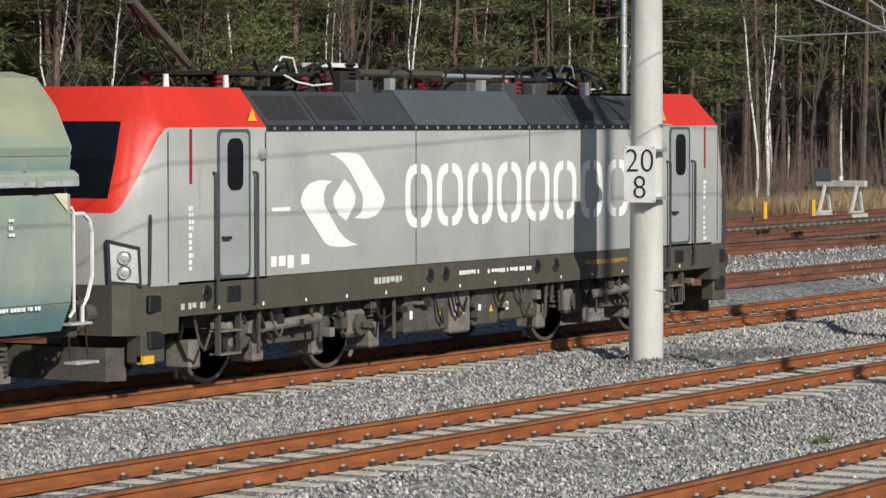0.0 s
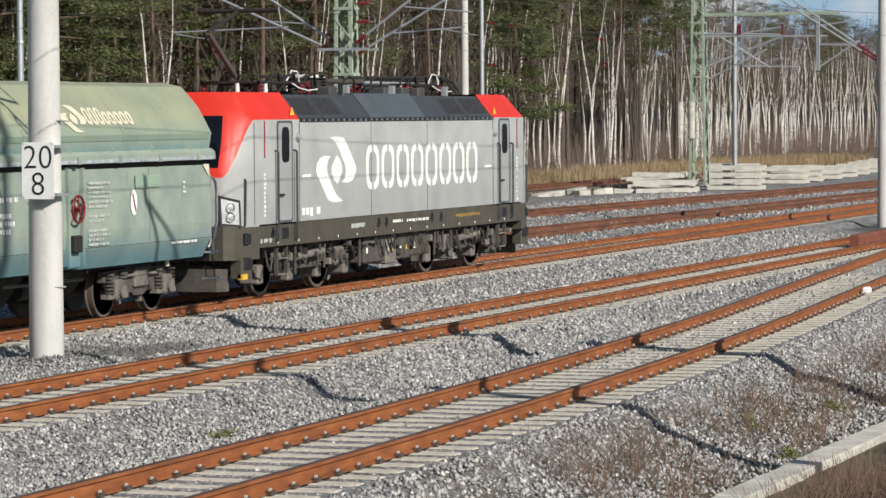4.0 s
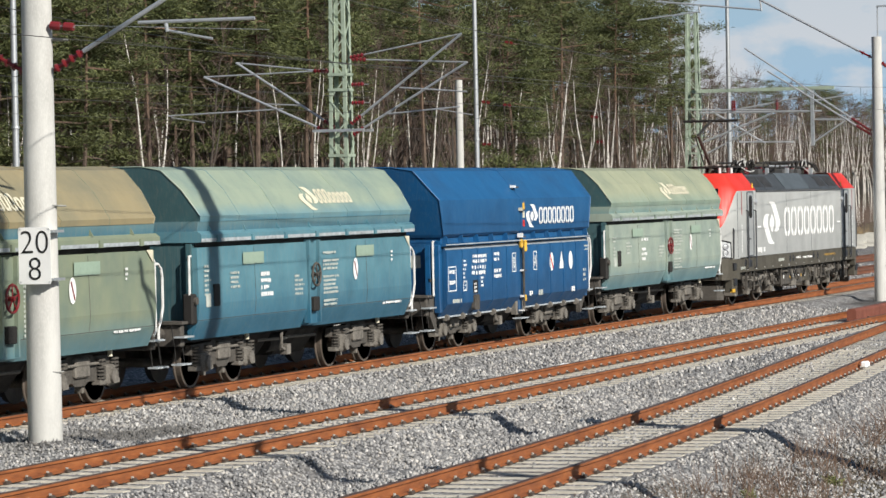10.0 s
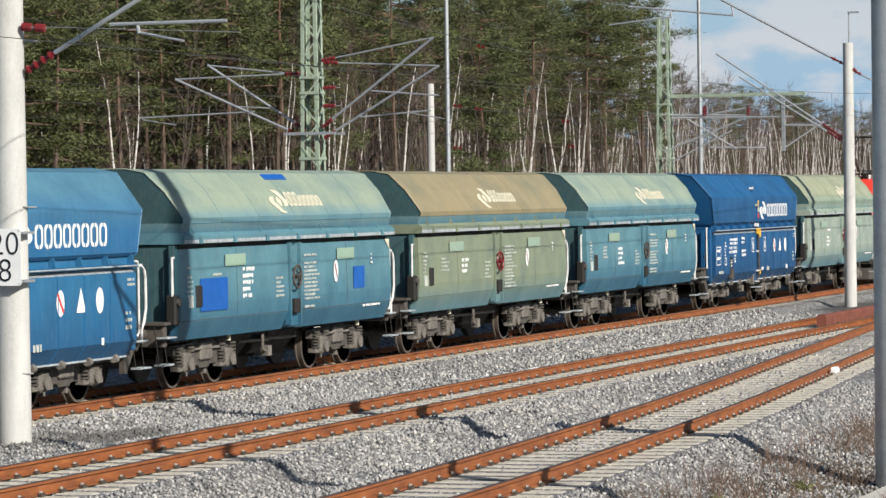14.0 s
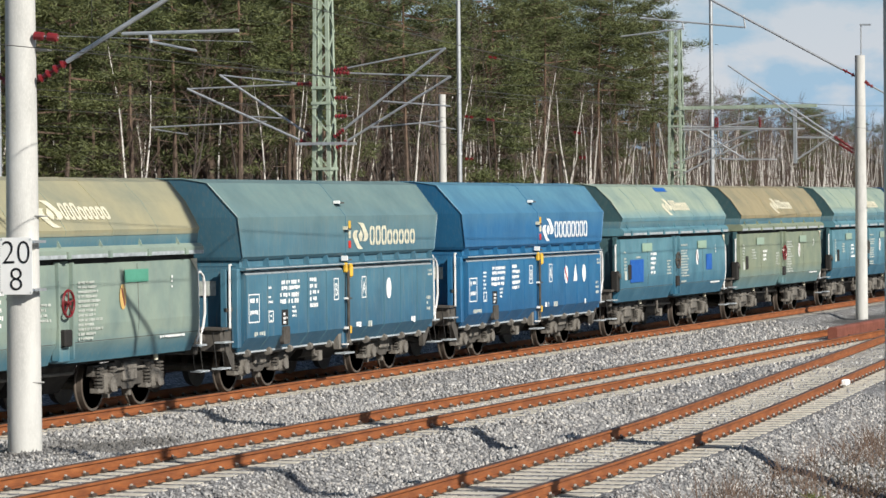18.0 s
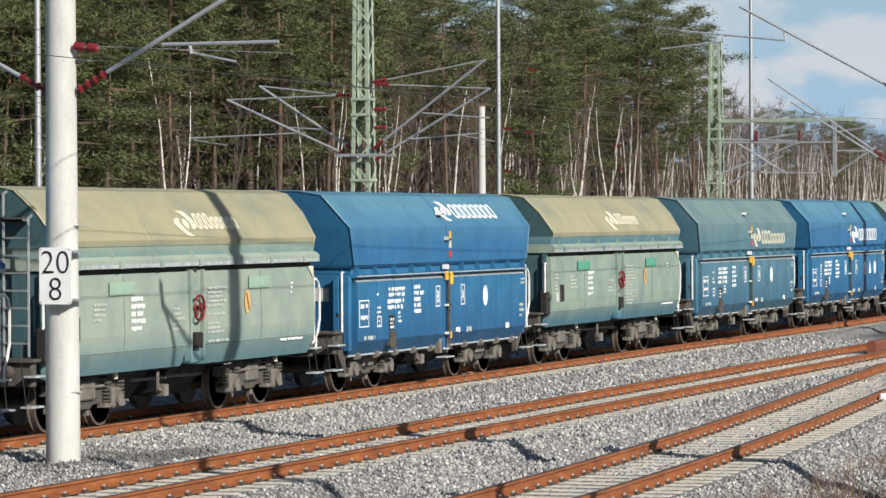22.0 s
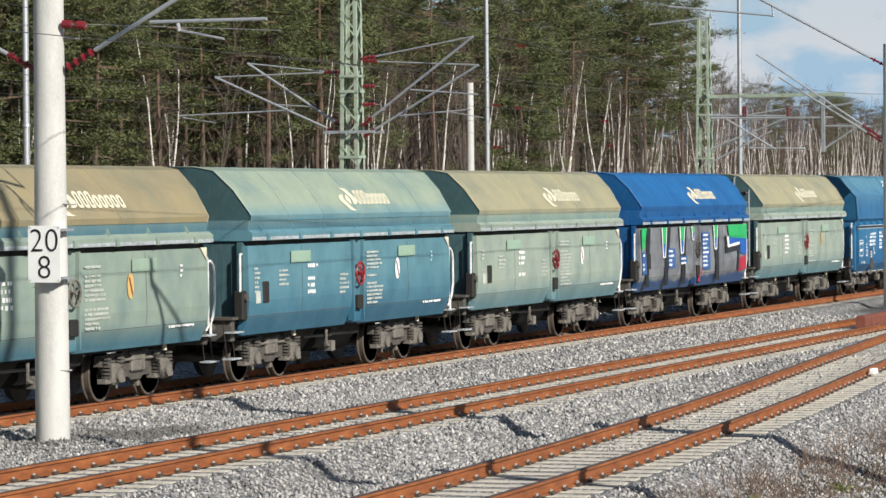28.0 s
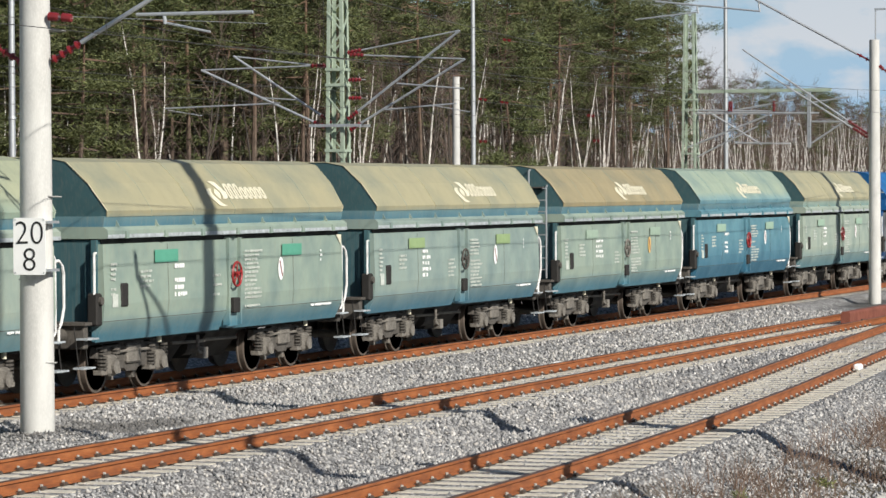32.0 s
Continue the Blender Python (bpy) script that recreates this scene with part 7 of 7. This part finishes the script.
def birch(seed, h, seg=6, r=0.07):
    """A bare broad-leaved tree: thin winding trunk, often forked, and upswept twigs."""
    rng = np.random.default_rng(seed)
    trunk, twigs = [], []
    lean = rng.normal(size=2) * 0.7
    ph = rng.random(4) * 6.28
    at = lambda t: np.array((lean[0] * t * t + 0.16 * math.sin(5 * t + ph[0]) + 0.06 * math.sin(13 * t + ph[1]), lean[1] * t * t + 0.12 * math.cos(4 * t + ph[2]) + 0.05 * math.sin(11 * t + ph[3]), h * t))
    ts = np.linspace(0, 1, 13)
    for a, b in zip(ts, ts[1:]):
        (trunk if a < 0.80 else twigs).extend(stick(at(a), at(b), r * (1.05 - a), r * (1.05 - b), seg))
    if seed % 2:
        f0 = 0.22 + 0.2 * rng.random()
        p, d = at(f0), np.array((rng.normal() * 0.16, rng.normal() * 0.16, 1.0))
        for k in range(5):
            q = p + d * h * 0.10 + rng.normal(size=3) * (0.06, 0.06, 0)
            trunk += stick(p, q, r * 0.62 * (1 - k / 6), r * 0.62 * (1 - (k + 1) / 6), seg)
            p = q
    for k in range(30):
        t = 0.28 + 0.70 * (k + rng.random()) / 30
        o = at(t)
        az, reach = k * 2.4 + rng.normal() * 0.3, (0.5 + 1.5 * (1 - t)) * (0.6 + 0.7 * rng.random())
        tip = o + np.array((math.cos(az) * reach * 0.7, math.sin(az) * reach * 0.7, reach * 1.0))
        twigs += stick(o, tip, 0.020, 0.006, 3)
        for j in range(6):
            f = 0.3 + 0.7 * rng.random()
            p = o + (tip - o) * f
            twigs += stick(p, p + rng.normal(size=3) * 0.30 + np.array((0, 0, 0.28)), 0.008, 0.003, 3)
    return np.array(trunk), np.array(twigs)


def place(v, x, y, z, turn, s):
    c, q = math.cos(turn), math.sin(turn)
    r = v.copy()
    r[:, 0], r[:, 1] = (v[:, 0] * c - v[:, 1] * q) * s + x, (v[:, 0] * q + v[:, 1] * c) * s + y
    r[:, 2] = v[:, 2] * s + z
    return r


def edge_y(x):
    """Front edge of the wood."""
    return 55.5 + 1.5 * math.sin(x * 0.07) + max(0, x - 215) * 0.06


def build_wood():
    rng = np.random.default_rng(11)
    pines = [pine(s, h, cf, d) for s, h, cf, d in ((1, 15.5, 0.42, 1.0), (2, 17.0, 0.50, 1.1), (3, 14.0, 0.34, 1.0), (4, 18.0, 0.55, 1.0), (5, 12.5, 0.25, 1.1))]
    birches = [birch(s, h) for s, h in ((21, 12.0), (22, 10.5), (23, 11.5), (24, 13.0))]
    shared = []
    for k, (t, l) in enumerate(pines):
        shared.append((tri_mesh("pine_trunk", t, ["bark_pine"]), tri_mesh("pine_crown", l, ["needles"])))
    shared_b = [(tri_mesh("birch_trunk", t, ["birch"]), tri_mesh("birch_twigs", w, ["twig"])) for t, w in birches]
    bare_trees = [birch(s, h, 6, 0.085) for s, h in ((41, 12.5), (42, 14.0), (43, 11.0))]
    shared_d = [(tri_mesh("bare_trunk", t, ["bark_dark"]), tri_mesh("bare_twigs", w, ["twig"])) for t, w in bare_trees]
    # front trees, each a thing
    x = 66.0
    while x < 222:
        x += rng.uniform(0.8, 1.5)
        y = edge_y(x) + rng.uniform(0, 4.5)
        z = ground_z(x, y)
        if x > 174:
            x -= rng.uniform(0.25, 0.5)
        white, dark = (0.16, 0.27) if x < 146 else (0.22, 0.38) if x < 162 else (0.40, 0.18) if x < 176 else (0.66, 0.06)
        pick = rng.random()
        turn = pose(x, y, z, 0, 0, rng.random() * 360)
        if pick < white:
            k = int(rng.integers(len(shared_b)))
            f = rng.uniform(0.78, 1.05)
            t = thing("birch_tree", turn @ Matrix.Diagonal((f, f, f, 1)), "slender bare white-barked birch at the wood's edge", "tree", "birches")
            part("trunk", shared_b[k][0], None, t)
            part("crown", shared_b[k][1], None, t, "bare brown twigs")
        elif pick < white + dark:
            k = int(rng.integers(len(shared_d)))
            t = thing("bare_tree", turn, "leafless tree with dark grey-brown bark at the wood's edge", "tree", "leafless trees")
            part("trunk", shared_d[k][0], None, t)
            part("crown", shared_d[k][1], None, t, "bare brown twigs")
        else:
            k = int(rng.integers(len(shared)))
            t = thing("pine_tree", turn, "tall pine with a bare brown trunk and green crown", "tree", "pines")
            part("trunk", shared[k][0], None, t)
            part("crown", shared[k][1], None, t, "uneven crown of dark green needles")
    x = 224.0
    while x < 330:
        x += rng.uniform(0.8, 1.5)
        y = 57 + rng.uniform(0, 9)
        k = int(rng.integers(len(shared_b)))
        t = thing("birch_tree", pose(x, y, ground_z(x, y), 0, 0, rng.random() * 360) @ Matrix.Diagonal((0.92, 0.92, 0.92, 1)), "slender bare white-barked birch in a thin stand", "tree", "birches")
        part("trunk", shared_b[k][0], None, t)
        part("crown", shared_b[k][1], None, t, "bare brown twigs")
    # deeper rows, as one wood
    acc = {"bark_pine": [], "needles": [], "birch": [], "bark_dark": [], "twig": []}
    lite = [pine(s, h, cf, 0.62, 4) for s, h, cf in ((31, 16.5, 0.40), (32, 18.5, 0.45), (33, 15.0, 0.33), (34, 19.0, 0.5))]
    for row in range(5):
        x = 66.0 + row
        while x < 216 - row * 1.5:
            x += rng.uniform(1.7, 3.3)
            y = edge_y(x) + 4.5 + row * 2.8 + rng.uniform(0, 2.5)
            q = x * 57 / y
            if rng.random() < (0.26 if q < 147 else 0.68 if q < 165 else 0.32):
                pale = rng.random() < (0.38 if q < 165 else 0.75)
                t, w = birches[int(rng.integers(4))] if pale else bare_trees[int(rng.integers(3))]
                a, s = rng.random() * 6.28, rng.uniform(0.9, 1.25)
                acc["birch" if pale else "bark_dark"].append(place(t, x, y, 0, a, s))
                acc["twig"].append(place(w, x, y, 0, a, s))
            else:
                t, l = lite[int(rng.integers(4))]
                a, s = rng.random() * 6.28, rng.uniform(0.85, 1.08)
                acc["bark_pine"].append(place(t, x, y, 0, a, s))
                acc["needles"].append(place(l, x, y, 0, a, s))
    # thin far stand to the horizon
    for k in range(230):
        x = rng.uniform(235, 480)
        y = rng.uniform(66, 74) + (x - 235) * 0.10
        s = min(1.05, math.hypot(x, y) * math.tan(radians(1.95)) / 12.0 + 0.27)
        if rng.random() < 0.86:
            t, w = birches[int(rng.integers(4))]
            a = rng.random() * 6.28
            acc["birch"].append(place(t, x, y, 0, a, s))
            acc["twig"].append(place(w, x, y, 0, a, s * 1.02))
        else:
            t, l = lite[int(rng.integers(4))]
            a = rng.random() * 6.28
            acc["bark_pine"].append(place(t, x, y, 0, a, s * 0.72))
            acc["needles"].append(place(l, x, y, 0, a, s * 0.72))
    for mat, name, lab in (("bark_pine", "wood_trunks", "brown pine trunks deep in the wood"), ("needles", "wood_foliage", "dark green pine foliage deep in the wood"),
                           ("birch", "wood_birches", "pale birch trunks deep in the wood"), ("bark_dark", "wood_bare_trunks", "dark leafless trunks deep in the wood"), ("twig", "wood_twigs", "fine bare brown twigs deep in the wood")):
        tagged(new(name, tri_mesh(name, np.concatenate(acc[mat]), [mat])), lab, "wood", kind="stuff")
    # undergrowth: dry grass and bare shrubs
    st, gr = [], []
    for k in range(3400):
        x = rng.uniform(70, 330)
        y = edge_y(x) + rng.uniform(-2.0, 14)
        hgt = rng.uniform(0.6, 2.9)
        for j in range(5):
            st += stick((x, y, 0), (x + rng.normal() * 0.5, y + rng.normal() * 0.5, hgt * rng.uniform(0.6, 1.1)), 0.014, 0.004, 3)
    tagged(new("undergrowth", tri_mesh("undergrowth", np.array(st), ["twig"])), "brown leafless shrubs under the trees", "undergrowth", kind="stuff")
    cs = np.stack([rng.uniform(119, 240, 2600), rng.uniform(50.5, 57.5, 2600), np.zeros(2600)], 1)
    strip = np.stack([rng.uniform(119, 166, 1500), rng.uniform(50.0, 55, 1500), np.zeros(1500)], 1)
    strip = strip[[noise.noise((p[0] * 0.2, p[1] * 0.4, 4)) > -0.2 for p in strip]]
    cs = np.concatenate([cs, strip])
    base = np.repeat(cs, 24, axis=0) + rng.normal(size=(len(cs) * 24, 3)) * (0.3, 0.3, 0)
    base[:, 2] = -0.35
    tip = base + np.stack([rng.normal(size=len(base)) * 0.15, rng.normal(size=len(base)) * 0.15, rng.uniform(0.3, 0.95, len(base))], 1)
    side = rng.normal(size=base.shape) * (0.012, 0.012, 0)
    tagged(new("dry_grass", tri_mesh("dry_grass", np.stack([base - side, base + side, tip], 1).reshape(-1, 3), ["dry_grass"])), "tall dry straw-coloured grass before the wood", "grass", kind="stuff")
    # near-black sheet closes the wood; its deep shade is painted into the colour
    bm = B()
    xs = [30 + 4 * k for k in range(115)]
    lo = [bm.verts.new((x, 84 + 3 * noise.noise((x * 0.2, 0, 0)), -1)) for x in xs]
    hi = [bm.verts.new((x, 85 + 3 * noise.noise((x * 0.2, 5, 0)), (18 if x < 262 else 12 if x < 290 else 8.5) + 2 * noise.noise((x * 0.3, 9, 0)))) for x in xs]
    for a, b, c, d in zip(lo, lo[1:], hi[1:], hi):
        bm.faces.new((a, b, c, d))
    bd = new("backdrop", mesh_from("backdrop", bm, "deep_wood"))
    tagged(bd, "dark sheet standing in for the wood's shaded depth", "backdrop", kind="structure")


# colour of the shade painted on the sheet behind the trees
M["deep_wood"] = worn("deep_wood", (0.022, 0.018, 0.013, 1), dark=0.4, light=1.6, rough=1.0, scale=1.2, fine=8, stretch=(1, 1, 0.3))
build_wood()


def bushes():
    rng = np.random.default_rng(5)
    b = thing("young_pine", pose(148.2, 53.9, -0.3) @ Matrix.Diagonal((1.0, 1.0, 1.05, 1)), "small bushy young pine in dry grass", "tree")
    zz = 0.15 + 2.1 * rng.random(90) ** 1.4
    cs = np.stack([rng.normal(size=90) * 0.5 * (1.1 - zz / 2.4), rng.normal(size=90) * 0.5 * (1.1 - zz / 2.4), zz], 1)
    part("trunk", tri_mesh("stem", np.array(stick((0, 0, 0), (0, 0, 2.0), 0.06, 0.02)), ["bark_dark"]), None, b)
    part("crown", tri_mesh("young_crown", tufts(rng, cs, 0.20, 70, 0.27), ["young_needles"]), None, b, "dense green needles")
    # weeds on the near edge
    v = []
    for k in range(4200):
        x = rng.uniform(31, 64)
        y = rng.uniform(7.0, 10.9) if k % 3 == 0 else rng.uniform(6.8, 9.0)
        if noise.noise((x * 0.3, y * 0.5, 2)) < -0.16 or 8.0 < y < 9.1:
            continue
        z = ground_z(x, y)
        for j in range(6):
            h = rng.uniform(0.10, 0.45)
            v += stick((x, y, z - 0.05), (x + rng.normal() * 0.18, y + rng.normal() * 0.18, z + h), 0.006, 0.002, 3)
    tagged(new("weeds", tri_mesh("weeds", np.array(v), ["weed_brown"])), "leafless brown weeds on the track edge", "weeds", kind="stuff")
    for x, y in ((28.9, 15.8), (36.5, 15.6), (27.9, 15.0), (41.0, 10.2), (44.5, 9.9), (39.0, 9.2)):
        w = thing("weed", (x, y, ground_z(x, y)), "small green weed growing in the ballast", "plant", "weeds in the ballast")
        cs = rng.normal(size=(9, 3)) * (0.06, 0.06, 0.025) + (0, 0, 0.05)
        part("leaves", tri_mesh("weed_leaves", tufts(rng, cs, 0.03, 14, 0.08), ["weed_green"]), None, w)


M["young_needles"] = needle_material("young_needles", (0.035, 0.065, 0.02, 1), (0.12, 0.17, 0.055, 1))
M["weed_brown"] = worn("weed_brown", (0.13, 0.085, 0.06, 1), dark=0.6, rough=0.9, scale=0.8)
M["weed_green"] = needle_material("weed_green", (0.09, 0.12, 0.03, 1), (0.2, 0.22, 0.07, 1))
bushes()

gravel("ballast_stones", 135000, 25, 62, 8.6, 25.2, 0.036, 4)
gravel("ballast_stones", 30000, 70, 150, 26.0, 41.5, 0.055, 9)
gravel("ballast_stones", 48000, 45, 100, 13, 24.5, 0.05, 7)


# ---------------------------------------------------------------- what moves
def motions():
    for car, off in CARS:
        walk(car, [(t, pose(train_at(t) + off, T1, 0)) for t in range(33)])
    base = train_at(0)
    for ax, x, r in SPINNING:
        rows = []
        for k in range(0, 481):
            t = k / 15
            rows.append((t, Matrix.Translation((x, 0, r)) @ Matrix.Rotation((train_at(t) - base) / r, 4, "Y")))
        walk(ax, rows)


motions()
